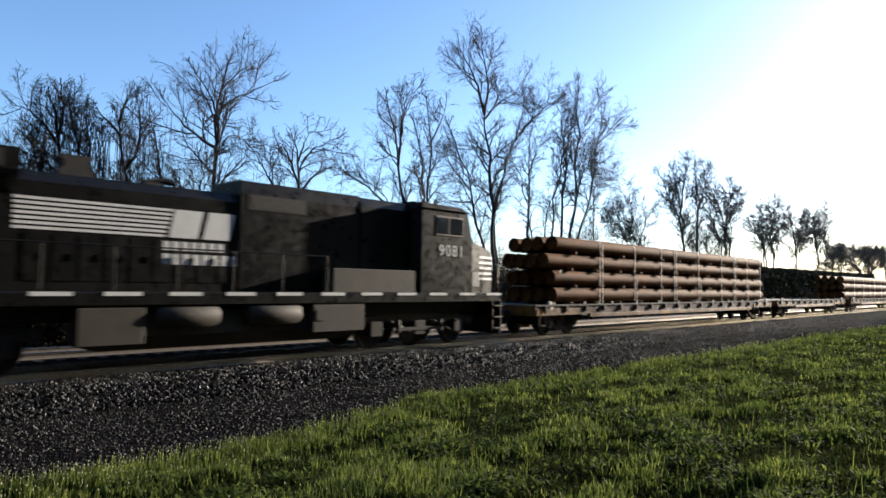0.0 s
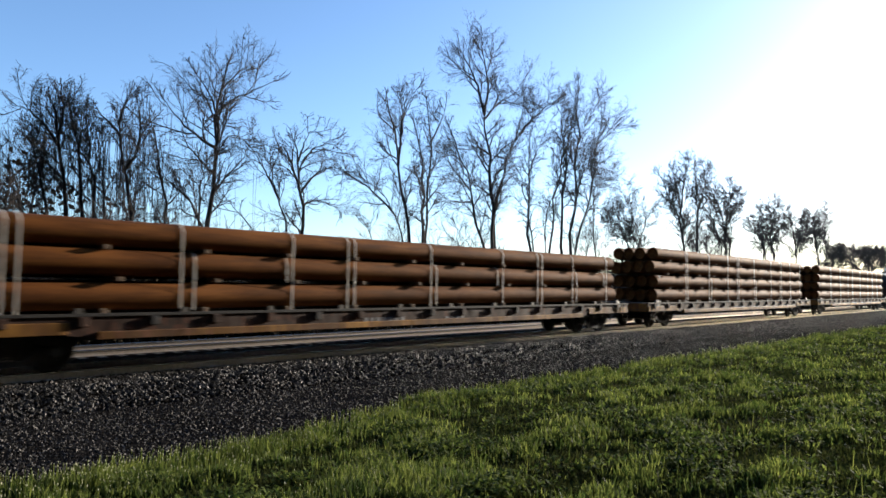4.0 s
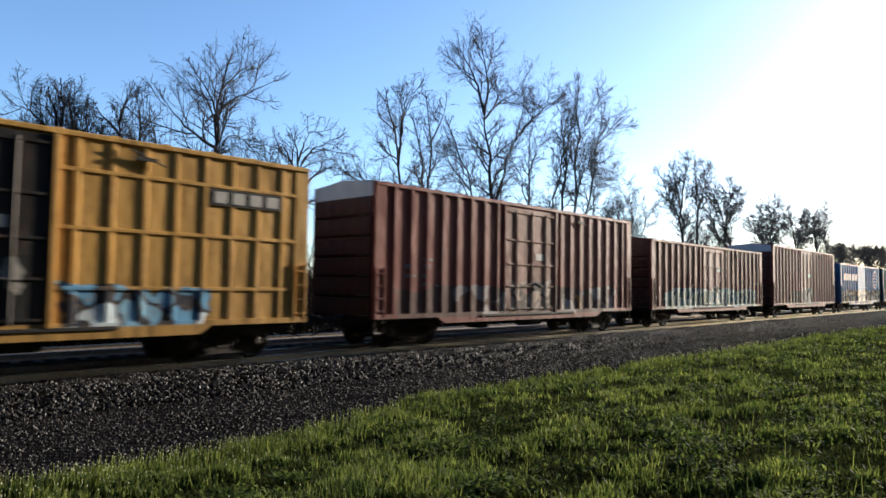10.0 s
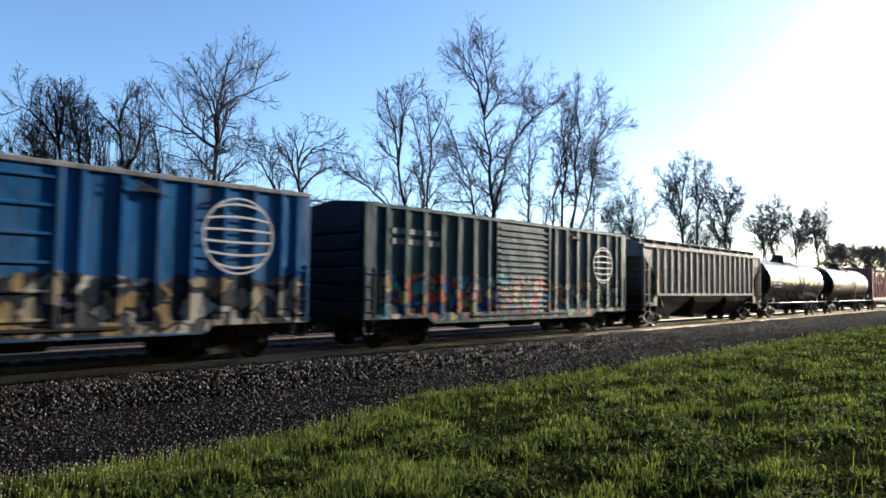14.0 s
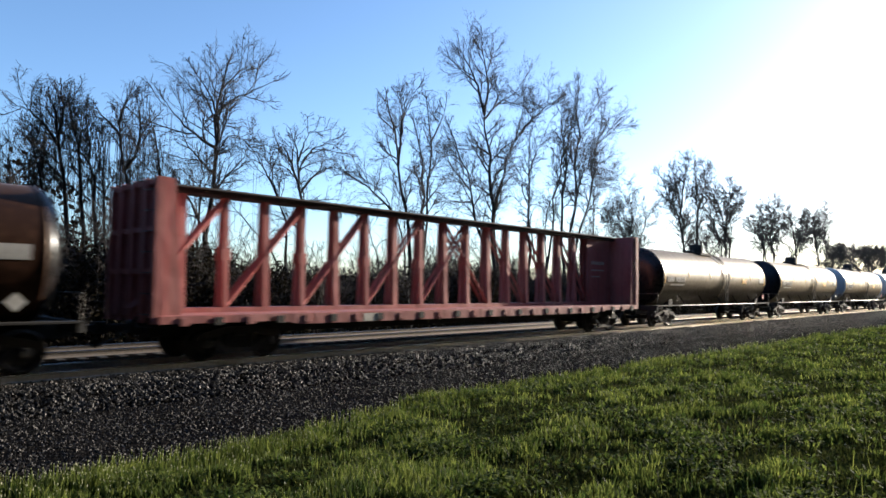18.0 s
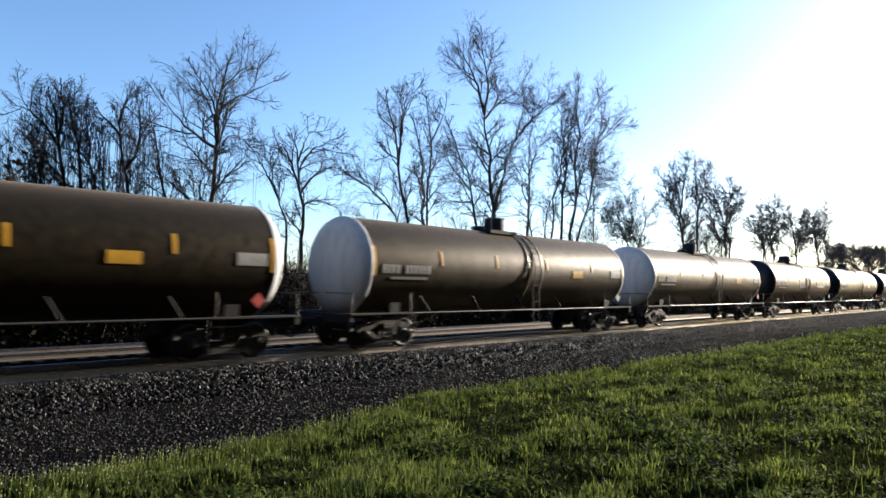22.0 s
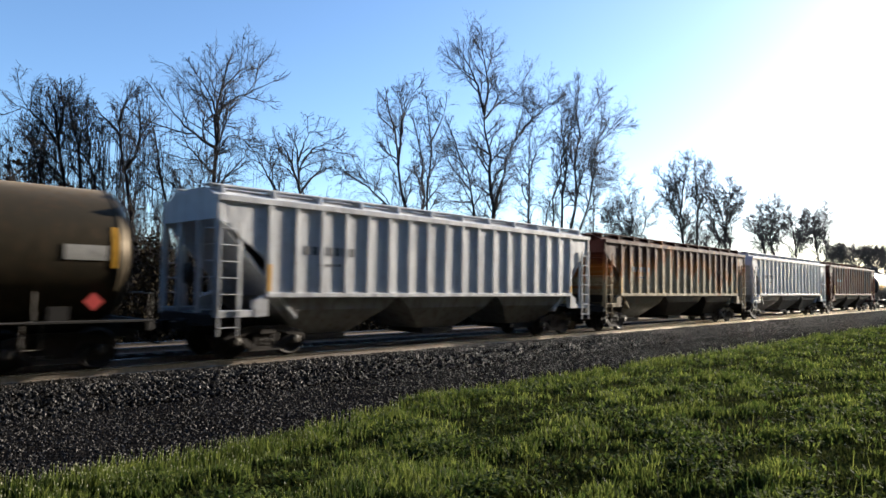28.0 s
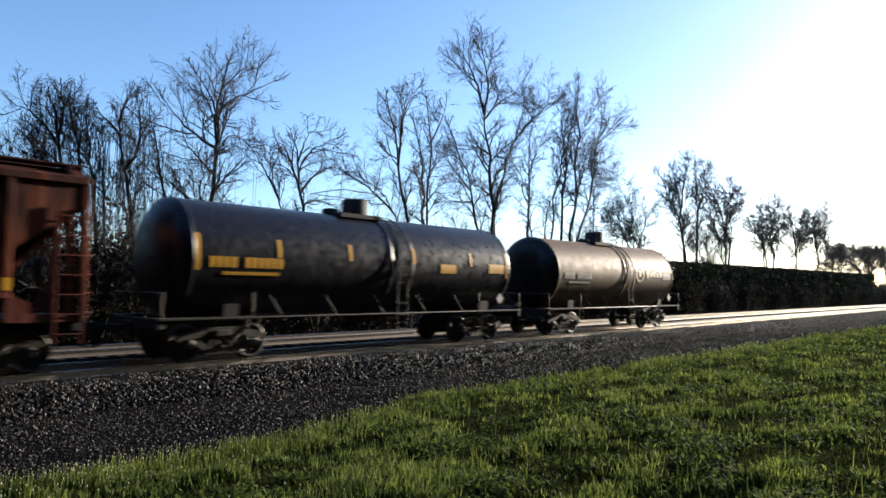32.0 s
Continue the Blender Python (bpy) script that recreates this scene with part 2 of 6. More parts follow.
def stones(name, count, x_range, y_range, height, size, seed, label):
    """Crushed stones as uneven octahedra, thrown over a strip."""
    rng = np.random.default_rng(seed)
    x = x_range[0] + (x_range[1] - x_range[0]) * rng.random(count) ** 2.2
    y = rng.uniform(*y_range, count)
    z = np.array([height(a, b) for a, b in zip(x, y)])
    base = np.array([(1, 0, 0), (-1, 0, 0), (0, 1, 0), (0, -1, 0), (0, 0, 1), (0, 0, -1)], float)
    tri = np.array([(0, 2, 4), (2, 1, 4), (1, 3, 4), (3, 0, 4), (2, 0, 5), (1, 2, 5), (3, 1, 5), (0, 3, 5)])
    s = size * rng.uniform(0.5, 1.35, (count, 1, 3)) * (1 + 0.010 * x)[:, None, None]
    v = base[None] * s + rng.normal(0, size * 0.28, (count, 6, 3))
    a, b = rng.uniform(0, 6.28, count), rng.uniform(0, 6.28, count)
    ca, sa, cb, sb = np.cos(a), np.sin(a), np.cos(b), np.sin(b)
    vx = v[:, :, 0] * ca[:, None] - v[:, :, 1] * sa[:, None]
    vy = v[:, :, 0] * sa[:, None] + v[:, :, 1] * ca[:, None]
    vy, vz = vy * cb[:, None] - v[:, :, 2] * sb[:, None], vy * sb[:, None] + v[:, :, 2] * cb[:, None]
    v = np.stack([vx + x[:, None], vy + y[:, None], vz + (z + size * 0.25)[:, None]], -1).reshape(-1, 3)
    f = (tri[None] + 6 * np.arange(count)[:, None, None]).reshape(-1, 3)
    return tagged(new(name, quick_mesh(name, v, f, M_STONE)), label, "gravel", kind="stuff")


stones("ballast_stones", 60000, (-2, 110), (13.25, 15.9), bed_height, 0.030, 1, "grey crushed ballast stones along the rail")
stones("path_gravel_stones", 64000, (-1, 110), (8.3, 13.4), path_height, 0.017, 2, "fine dark gravel stones on the service path")


def rail_profile(y):
    return [(y - 0.07, -0.18), (y + 0.07, -0.18), (y + 0.07, -0.165), (y + 0.012, -0.145), (y + 0.012, -0.05), (y + 0.034, -0.04), (y + 0.034, -0.006), (y - 0.034, -0.006), (y - 0.034, -0.04), (y - 0.012, -0.05), (y - 0.012, -0.145), (y - 0.07, -0.165)]


def track(centre):
    for side in (-0.7525, 0.7525):
        ob = tagged(new("rail", Geo().prism_x(rail_profile(centre + side), -160, 700).mesh("rail", M_RAIL)), "steel rail with a polished head and rusty web", "rail", "rails of the two tracks", "structure")
        head = Geo().prism_x([(centre + side - 0.036, -0.03), (centre + side + 0.036, -0.03), (centre + side + 0.036, -0.006), (centre + side + 0.026, 0.0), (centre + side - 0.026, 0.0), (centre + side - 0.036, -0.006)], -160, 700)
        part("rail_head", head, M_RAIL_HEAD, ob, "bright polished steel running surface")
    tie = Geo().box(-0.115, 0.115, -1.3, 1.3, -0.34, -0.175, 0.012).mesh("tie", M_TIE)
    holder = tagged(new("tie_row"), "row of dark creosoted wooden ties", "ties", kind="structure")
    holder.location = (0, centre, 0)
    for i in range(130):
        part("tie", tie, None, holder, at=(-18 + 0.53 * i, random.uniform(-0.04, 0.04), 0))


track(TRACK)
track(TRACK_FAR)


# ---- grass ----
def rim_line(x):
    return bank_edge(x) - 0.05 + 0.35 * (noise.noise(Vector((x * 0.45, 5, 0))) + 0.6 * noise.noise(Vector((x * 1.7, 9, 0))))


def blades(x, y, h, w, rng, droop):
    n = len(x)
    z = np.array([ground_height(a, b) for a, b in zip(x, y)]) - 0.01
    t, la = rng.uniform(0, 6.28, n), rng.uniform(0, 6.28, n)
    lean = rng.uniform(0.0, droop, n) * h
    wx, wy = np.cos(t) * w, np.sin(t) * w
    lx, ly = np.cos(la) * lean, np.sin(la) * lean
    p = np.stack([np.stack([x - wx, y - wy, z], 1), np.stack([x + wx, y + wy, z], 1), np.stack([x - wx * 0.8 + lx * 0.35, y - wy * 0.8 + ly * 0.35, z + h * 0.62], 1), np.stack([x + wx * 0.8 + lx * 0.35, y + wy * 0.8 + ly * 0.35, z + h * 0.62], 1), np.stack([x + lx, y + ly, z + h], 1)], 1).reshape(-1, 3)
    f = np.array([(0, 1, 3), (0, 3, 2), (2, 3, 4)])
    return p, (f[None] + 5 * np.arange(n)[:, None, None]).reshape(-1, 3)


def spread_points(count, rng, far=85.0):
    """Places on the bank within the camera's view, thinning out with distance from it."""
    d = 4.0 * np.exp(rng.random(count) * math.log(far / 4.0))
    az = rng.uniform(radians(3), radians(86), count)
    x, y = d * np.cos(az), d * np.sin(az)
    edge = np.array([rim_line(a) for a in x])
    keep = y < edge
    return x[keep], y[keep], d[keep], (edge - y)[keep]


def grass(seed):
    rng = np.random.default_rng(seed)
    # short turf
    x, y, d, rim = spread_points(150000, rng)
    n = len(x)
    p, f = blades(x, y, rng.uniform(0.035, 0.10, n), rng.uniform(0.004, 0.007, n) * (0.8 + d / 10), rng, 0.9)
    tagged(new("turf", quick_mesh("turf", p, f, M_TURF)), "short dark spring turf on the bank", "grass", kind="stuff")
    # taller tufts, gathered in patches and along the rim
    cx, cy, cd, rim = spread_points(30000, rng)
    lush = np.array([noise.noise(Vector((a * 0.55, b * 0.9, 21))) + 0.45 * noise.noise(Vector((a * 2.1, b * 2.1, 4))) for a, b in zip(cx, cy)])
    keep = rng.random(len(cx)) < np.clip(0.10 + 2.8 * lush, 0.02, 1) + np.clip(1.0 - rim / 1.3, 0, 1.0)
    cx, cy, cd, rim, lush = cx[keep], cy[keep], cd[keep], rim[keep], lush[keep]
    per = 18
    tall = (0.06 + 0.07 * rng.random(len(cx)) + 0.17 * np.clip(lush, 0, 1) + 0.13 * np.clip(1 - rim / 1.2, 0, 1))
    x = np.repeat(cx, per) + rng.normal(0, 0.045, len(cx) * per) * np.repeat(1 + cd / 30, per)
    y = np.repeat(cy, per) + rng.normal(0, 0.045, len(cx) * per) * np.repeat(1 + cd / 30, per)
    h = np.repeat(tall, per) * rng.uniform(0.55, 1.15, len(x))
    w = rng.uniform(0.003, 0.0075, len(x)) * (0.8 + np.repeat(cd, per) / 11)
    p, f = blades(x, y, h, w, rng, 0.45)
    tagged(new("grass", quick_mesh("grass", p, f, M_BLADE)), "tufts of bright spring grass lit from behind", "grass", kind="stuff")
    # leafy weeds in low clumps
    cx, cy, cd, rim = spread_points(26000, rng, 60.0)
    wet = np.array([noise.noise(Vector((a * 0.8, b * 1.1, 51))) + 0.5 * noise.noise(Vector((a * 2.6, b * 2.6, 8))) for a, b in zip(cx, cy)])
    keep = (rng.random(len(cx)) < np.clip(0.05 + 1.6 * wet, 0.02, 0.9)) & (rim > 0.5)
    cx, cy, cd, wet = cx[keep], cy[keep], cd[keep], wet[keep]
    per = 11
    n = len(cx) * per
    size = np.repeat(1 + cd / 14, per)
    x = np.repeat(cx, per) + rng.normal(0, 0.055, n) * size
    y = np.repeat(cy, per) + rng.normal(0, 0.055, n) * size
    z = np.repeat(np.array([ground_height(a, b) for a, b in zip(cx, cy)]), per) + rng.uniform(0.02, 0.15, n) * np.repeat(0.6 + np.clip(wet, 0, 0.8), per)
    t, up = rng.uniform(0, 6.28, n), rng.uniform(-0.3, 1.1, n)
    ln, wd = rng.uniform(0.014, 0.032, n) * size, rng.uniform(0.007, 0.015, n) * size
    along = np.stack([np.cos(t) * np.cos(up), np.sin(t) * np.cos(up), np.sin(up)], 1) * ln[:, None]
    across = np.stack([-np.sin(t), np.cos(t), rng.uniform(-0.4, 0.4, n)], 1) * wd[:, None]
    c = np.stack([x, y, z], 1)
    p = np.stack([c - along, c - across, c + along, c + across], 1).reshape(-1, 3)
    tagged(new("weeds", quick_mesh("weeds", p, np.arange(4 * n).reshape(-1, 4), M_WEED)), "low leafy green weeds among the grass", "weeds", kind="stuff")
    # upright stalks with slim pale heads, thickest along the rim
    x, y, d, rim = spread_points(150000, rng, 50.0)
    lush = np.array([noise.noise(Vector((a * 0.55, b * 0.9, 21))) for a, b in zip(x, y)])
    keep = rng.random(len(x)) < 0.010 + 0.09 * np.clip(lush, 0, 1) + 0.34 * np.clip(1 - rim / 1.5, 0, 1)
    x, y, d, rim = x[keep], y[keep], d[keep], rim[keep]
    n = len(x)
    z = np.array([ground_height(a, b) for a, b in zip(x, y)])
    h = rng.uniform(0.10, 0.24, n) + 0.10 * np.clip(1 - rim / 1.0, 0, 1)
    r = rng.uniform(0.0035, 0.0075, n) * (0.8 + d / 22)
    s = rng.uniform(0.0022, 0.0040, n) * (0.8 + d / 10)
    lx, ly = rng.normal(0, 0.02, n), rng.normal(0, 0.02, n)
    o = np.zeros(n)
    top = np.stack([x + lx, y + ly, z + h], 1)
    stalk = np.stack([np.stack([x - s * 0.7, y + s * 0.7, z], 1), np.stack([x + s * 0.7, y - s * 0.7, z], 1), top + np.stack([s * 0.35, -s * 0.35, o], 1), top - np.stack([s * 0.35, -s * 0.35, o], 1)], 1).reshape(-1, 3)
    tagged(new("flower_stalks", quick_mesh("flower_stalks", stalk, np.arange(4 * n).reshape(-1, 4), M_BLADE)), "thin green stalks among the grass", "grass", kind="stuff")
    ring = [top + np.stack([r * math.cos(k * 1.571), r * math.sin(k * 1.571), o], 1) for k in range(4)]
    ring += [top + np.stack([o, o, r * 2.2], 1), top - np.stack([o, o, r * 2.2], 1)]
    p = np.stack(ring, 1).reshape(-1, 3)
    f = np.array([(k, (k + 1) % 4, 4) for k in range(4)] + [((k + 1) % 4, k, 5) for k in range(4)])
    faces = (f[None] + 6 * np.arange(n)[:, None, None]).reshape(-1, 3)
    tagged(new("seed_heads", quick_mesh("seed_heads", p, faces, M_HEAD)), "small slim pale heads on the stalks", "grass", kind="stuff")


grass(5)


# ---- bare trees ----
class Tree:
    """Grows limbs from stems; the tubes of one length and roundness are made together."""

    def __init__(self, seed):
        self.rng = np.random.default_rng(seed)
        self.bins = {}
        self.stem = 0
        self.tips = []
        self.lines = []

    def tube(self, pts, rad, sides, kind):
        self.bins.setdefault((kind, len(pts), sides), []).append((pts, rad))

    def mesh(self, kind, name, mat):
        verts, faces, n0 = [], [], 0
        for (k, n, sides), limbs in self.bins.items():
            if k != kind:
                continue
            p = np.array([l[0] for l in limbs], float)
            r = np.array([l[1] for l in limbs], float)
            d = np.gradient(p, axis=1)
            d /= np.linalg.norm(d, axis=2)[..., None] + 1e-9
            ref = np.where(np.abs(d[..., 2:3]) < 0.9, np.array([0, 0, 1.0]), np.array([1.0, 0, 0]))
            a = np.cross(d, ref)
            a /= np.linalg.norm(a, axis=2)[..., None] + 1e-9
            b = np.cross(d, a)
            ang = np.arange(sides) * 2 * math.pi / sides
            ring = p[:, :, None] + r[:, :, None, None] * (np.cos(ang)[:, None] * a[:, :, None] + np.sin(ang)[:, None] * b[:, :, None])
            i = np.arange(n - 1)[:, None] * sides
            j = np.arange(sides)[None]
            j2 = (j + 1) % sides
            quad = np.stack([i + j, i + j2, i + sides + j2, i + sides + j], -1).reshape(-1, 4)
            m = len(limbs)
            faces.append((quad[None] + (n * sides) * np.arange(m)[:, None, None]).reshape(-1, 4) + n0)
            verts.append(ring.reshape(-1, 3))
            n0 += m * n * sides
        return quick_mesh(name, np.concatenate(verts), np.concatenate(faces), mat, True)

    def limb(self, p, d, length, r, level, opts):
        rng = self.rng
        n = (9, 7, 6, 5, 4)[min(level, 4)]
        steps = rng.normal(0, opts["wander"] * (0.55, 1.0, 1.2, 1.3, 1.4)[min(level, 4)], (n, 3))
        steps[:, 2] += opts["up"] * (0.12, 0.6, 0.5, 0.0, -1.2)[min(level, 4)]
        d = np.array(d, float)
        pts, dirs = [np.array(p, float)], [d]
        seg = length / (n - 1)
        for k in range(1, n):
            d = d + steps[k]
            d = d / math.sqrt(d @ d)
            pts.append(pts[-1] + d * seg)
            dirs.append(d)
        end = 0.42 if level == 0 else 0.28
        least = opts["thin"] * (0.65 if level >= 4 else 1.0)
        rad = [max(least, r * (1 - (1 - end) * k / (n - 1))) for k in range(n)]
        self.tube(pts, rad, (8, 6, 4, 3, 3)[min(level, 4)], 0 if level < 2 else 1)
        if level >= 2:
            self.tips.append(pts[-1])
        if level >= opts["depth"]:
            return
        count = opts["kids"][min(level, len(opts["kids"]) - 1)]
        first = opts["clear"] if level == 0 else 0.2
        forks = 3 if level == 0 else 2 if level == 1 else 1
        for c in range(count + forks):
            if c < forks:
                u, spread = 0.995, opts["fork"]
            else:
                u, spread = first + (1 - first) * (c - forks + rng.random()) / count, opts["angle"]
            k = min(n - 2, int(u * (n - 1)))
            w = u * (n - 1) - k
            q = pts[k] * (1 - w) + pts[k + 1] * w
            dd = dirs[k]
            side = np.cross(dd, rng.normal(0, 1, 3))
            side /= math.sqrt(side @ side) + 1e-9
            a = radians(rng.uniform(*spread))
            nd = dd * math.cos(a) + side * math.sin(a)
            ln = length * (rng.uniform(0.42, 0.66) * (1.35 - 0.70 * u) if level == 0 else rng.uniform(*opts["ratio"]) * (1.15 - 0.45 * u))
            if level == 0 and c < forks:
                ln = length * rng.uniform(0.40, 0.58)
            rr = rad[k] * (rng.uniform(0.62, 0.85) if c < forks else rng.uniform(0.5, 0.78))
            self.limb(q, nd, ln, max(opts["thin"], rr), level + 1, opts)

    def bend(self, p, d, length, n, kink, pull):
        """A crooked line of n points that turns a little at each and drifts by pull."""
        rng = self.rng
        steps = rng.normal(0, kink, (n, 3))
        steps[:, 2] += pull
        d = np.array(d, float)
        pts, dirs = [np.array(p, float)], [d]
        for k in range(1, n):
            d = d + steps[k]
            d = d / math.sqrt(d @ d)
            pts.append(pts[-1] + d * (length / (n - 1)))
            dirs.append(d)
        return pts, dirs

    def branch(self, p, d, length, r, level, o):
        """A limb with shoots along it; the shoots bear twigs."""
        rng = self.rng
        n = (7, 5, 4, 4)[level - 1]
        pts, dirs = self.bend(p, d, length, n, (0.15, 0.19, 0.23, 0.26)[level - 1] * o["kink"], (0.10, 0.05, 0.0, 0.0)[level - 1] - o["droop"] * (0.12, 0.25, 0.5, 0.5)[level - 1])
        r = min(r, 0.020 * length + 0.010)
        least = (0.018, 0.0105, 0.0060, 0.0046)[level - 1] * o["thin"]
        rad = [max(least * (1 - 0.3 * k / (n - 1)), r * (1 - 0.72 * k / (n - 1))) for k in range(n)]
        self.tube(pts, rad, (5, 4, 3, 3)[level - 1], 1)
        if level >= 2:
            self.tips.append(pts[-1])
        if level == 4 or length < 0.18:
            return
        count = max(2, int(round((4.2, 4.4, 2.6)[level - 1] * length ** 0.75 * o["dense"])))
        for c in range(count):
            u = 0.16 + 0.84 * (c + rng.random()) / count
            self.shoot(pts, dirs, rad, min(0.999, u), length * rng.uniform(0.34, 0.64) * (1.20 - 0.55 * u), (24, 58), level + 1, o)

    def shoot(self, pts, dirs, rad, u, length, spread, level, o):
        rng = self.rng
        n = len(pts)
        k = min(n - 2, int(u * (n - 1)))
        w = u * (n - 1) - k
        q = pts[k] * (1 - w) + pts[k + 1] * w
        dd = dirs[k + 1]
        side = np.cross(dd, rng.normal(0, 1, 3))
        side /= math.sqrt(side @ side) + 1e-9
        a = radians(rng.uniform(*spread))
        self.branch(q, dd * math.cos(a) + side * math.sin(a), length, rad[k] * rng.uniform(0.50, 0.78), level, o)

    def rise(self, stem, o):
        """A stem that runs from its foot past its knee to its tip, with limbs along its upper part."""
        rng = self.rng
        x0, z0, xm, zm, x1, z1, r = stem
        foot, tip = np.array((x0, 0.0, z0 - 0.25 if z0 == 0 else z0)), np.array((x1, rng.normal(0, 0.4), z1 - 0.20 * o["reach"]))
        knee = np.array((xm, rng.normal(0, 0.15), zm))
        if z0 == 0:
            # the knee lies on the line: bend the curve so that it passes there
            u = min(0.75, max(0.4, zm / z1))
        else:
            u = 0.5
            near = min((p for line in self.lines for p in line), key=lambda p: abs(p[0] - x0) + abs(p[2] - z0))
            knee, foot = knee + 0.5 * (near - foot), near.copy()
        ctrl = (knee - (1 - u) ** 2 * foot - u * u * tip) / (2 * u * (1 - u))
        n = 13
        pts = [(1 - t) ** 2 * foot + 2 * t * (1 - t) * ctrl + t * t * tip for t in (k / (n - 1) for k in range(n))]
        length = sum(math.dist(pts[k], pts[k + 1]) for k in range(n - 1))
        jit = rng.normal(0, 0.012 * length * o["kink"] / 2, (n, 3))
        for k in range(1, n - 1):
            pts[k] = pts[k] + jit[k] * (0.4 if k < 4 and z0 == 0 else 1.0)
        dirs = [pts[min(k + 1, n - 1)] - pts[max(k - 1, 0)] for k in range(n)]
        dirs = [d / math.sqrt(d @ d) for d in dirs]
        rad = [max(0.016 * o["thin"], r * (1 - 0.84 * (k / (n - 1)) ** 0.85)) for k in range(n)]
        self.lines.append([pts[k] * (1 - w) + pts[k + 1] * w for k in range(3, n - 1) for w in (0.0, 0.25, 0.5, 0.75)])
        if z0 == 0:
            rad[0] *= 1.35
        self.tube(pts, rad, 8 if r > 0.1 else 6, 10 + self.stem)
        low = max(0.40, 4.4 / z1) if z0 == 0 else 0.12
        count = int(round(length * (1 - low) * 1.8 * o["dense"]))
        for c in range(count):
            u = low + (1 - low) * (c + rng.random()) / count
            reach = min(o["reach"] * rng.uniform(0.45, 1.0), length * 0.62) * (0.20 + 1.0 * math.sin(math.pi * min(1.0, 0.24 + 0.70 * (u - low) / (1 - low))))
            self.shoot(pts, dirs, rad, min(0.995, u), reach, (22, 55), 1, o)
        for c in range(3):
            self.shoot(pts, dirs, rad, 0.998, o["reach"] * rng.uniform(0.15, 0.35), (10, 40), 1, o)

    def finish(self, name, at, label, vines=0):
        root = tagged(new(name), label, "tree", "bare trees along the railway")
        root.location = at
        for i in range(self.stem + 1):
            part("trunk", self.mesh(10 + i, "trunk", M_BARK), None, root)
        part("crown", self.mesh(1, "crown", M_TWIG), None, root)
        if vines:
            tips = np.array(self.tips)
            for q in tips[self.rng.integers(0, len(tips), vines)]:
                if q[2] < 2.5:
                    continue
                ln = self.rng.uniform(0.8, min(5.5, q[2] - 1))
                sway = self.rng.normal(0, 0.14, 2)
                self.tube([q, q + (sway[0], sway[1], -ln * 0.5), q + (sway[0] * 1.5, sway[1] * 1.5, -ln)], [0.010, 0.009, 0.006], 3, 2)
            part("hanging_vines", self.mesh(2, "hanging_vines", M_VINE), None, root, "thin dry vines hanging from the branches")
        return root


def tree(seed, at, stems, label, name="bare_tree", vines=0, **kw):
    """stems: foot along x, height of the foot, knee along x, its height, tip along x, its height, radius; a foot above the ground springs from another stem."""
    opts = dict(reach=2.0, kink=1.0, droop=0.0, dense=1.0, thin=1.0)
    opts.update(kw)
    opts["thin"] *= max(1.0, min(1.9, at[0] / 44))
    opts["reach"] *= 0.95 if at[0] < 14 else 1.3
    opts["dense"] *= 1.3 if at[0] > 60 else 1.1
    t = Tree(seed)
    for t.stem, stem in enumerate(stems):
        t.rise(stem, opts)
    return t.finish(name, (at[0], at[1], ground_height(*at)), label, vines)


TANGLE = "bare tree tangled with dry hanging vines"
BARE = "tall bare deciduous tree before leafing out"
LOW = "low dense bare tree with crooked limbs"
tree(11, (5.2, 28.0), [(0, 0, -0.4, 4.0, -1.0, 6.2, 0.16), (0.4, 0, 0.8, 4.0, 1.2, 6.4, 0.12)], TANGLE, vines=120, dense=1.15, reach=2.2, droop=0.25)
tree(31, (6.8, 35.0), [(0, 0, 0.3, 5.5, 0.2, 8.6, 0.17), (0.7, 0, -0.2, 5.0, -1.4, 8.0, 0.13), (1.4, 0, 1.8, 4.6, 2.4, 7.6, 0.11)], TANGLE, vines=100, dense=1.15, reach=2.2, droop=0.2)
tree(32, (13.2, 34.0), [(0, 0, -0.4, 5.2, -0.9, 8.4, 0.15), (0.9, 0, 1.0, 4.8, 1.9, 7.6, 0.12)], TANGLE, vines=90, dense=1.15, reach=2.0, droop=0.2)
tree(41, (9.3, 31.0), [(0.4, 0, -0.6, 8.2, -1.1, 10.3, 0.15), (0.8, 0, 0.1, 8.6, -0.3, 10.3, 0.13), (-0.6, 8.0, -1.5, 9.1, -2.3, 9.8, 0.07), (-0.5, 0, -1.3, 7.1, -1.8, 8.6, 0.12), (-0.5, 8.5, -0.5, 9.7, -0.7, 10.7, 0.07), (1.8, 0, 0.6, 8.2, 0.3, 10.2, 0.13), (-1.3, 0, -2.1, 6.1, -2.6, 7.9, 0.12)], TANGLE, reach=2.4, vines=150, dense=1.15)
tree(42, (11.7, 30.0), [(0.7, 0, -0.8, 7.7, -1.1, 10.2, 0.16), (-0.3, 7.3, 0.0, 8.7, -0.3, 11.0, 0.10), (-0.9, 8.8, -1.4, 9.4, -2.0, 10.0, 0.08), (1.3, 0, 1.0, 7.2, 0.3, 10.2, 0.12), (-0.9, 9.3, -0.7, 10.4, -0.4, 11.1, 0.07), (-1.5, 0, -1.5, 7.1, -1.6, 9.5, 0.11)], TANGLE, reach=1.9, vines=220, droop=0.40, dense=1.25)
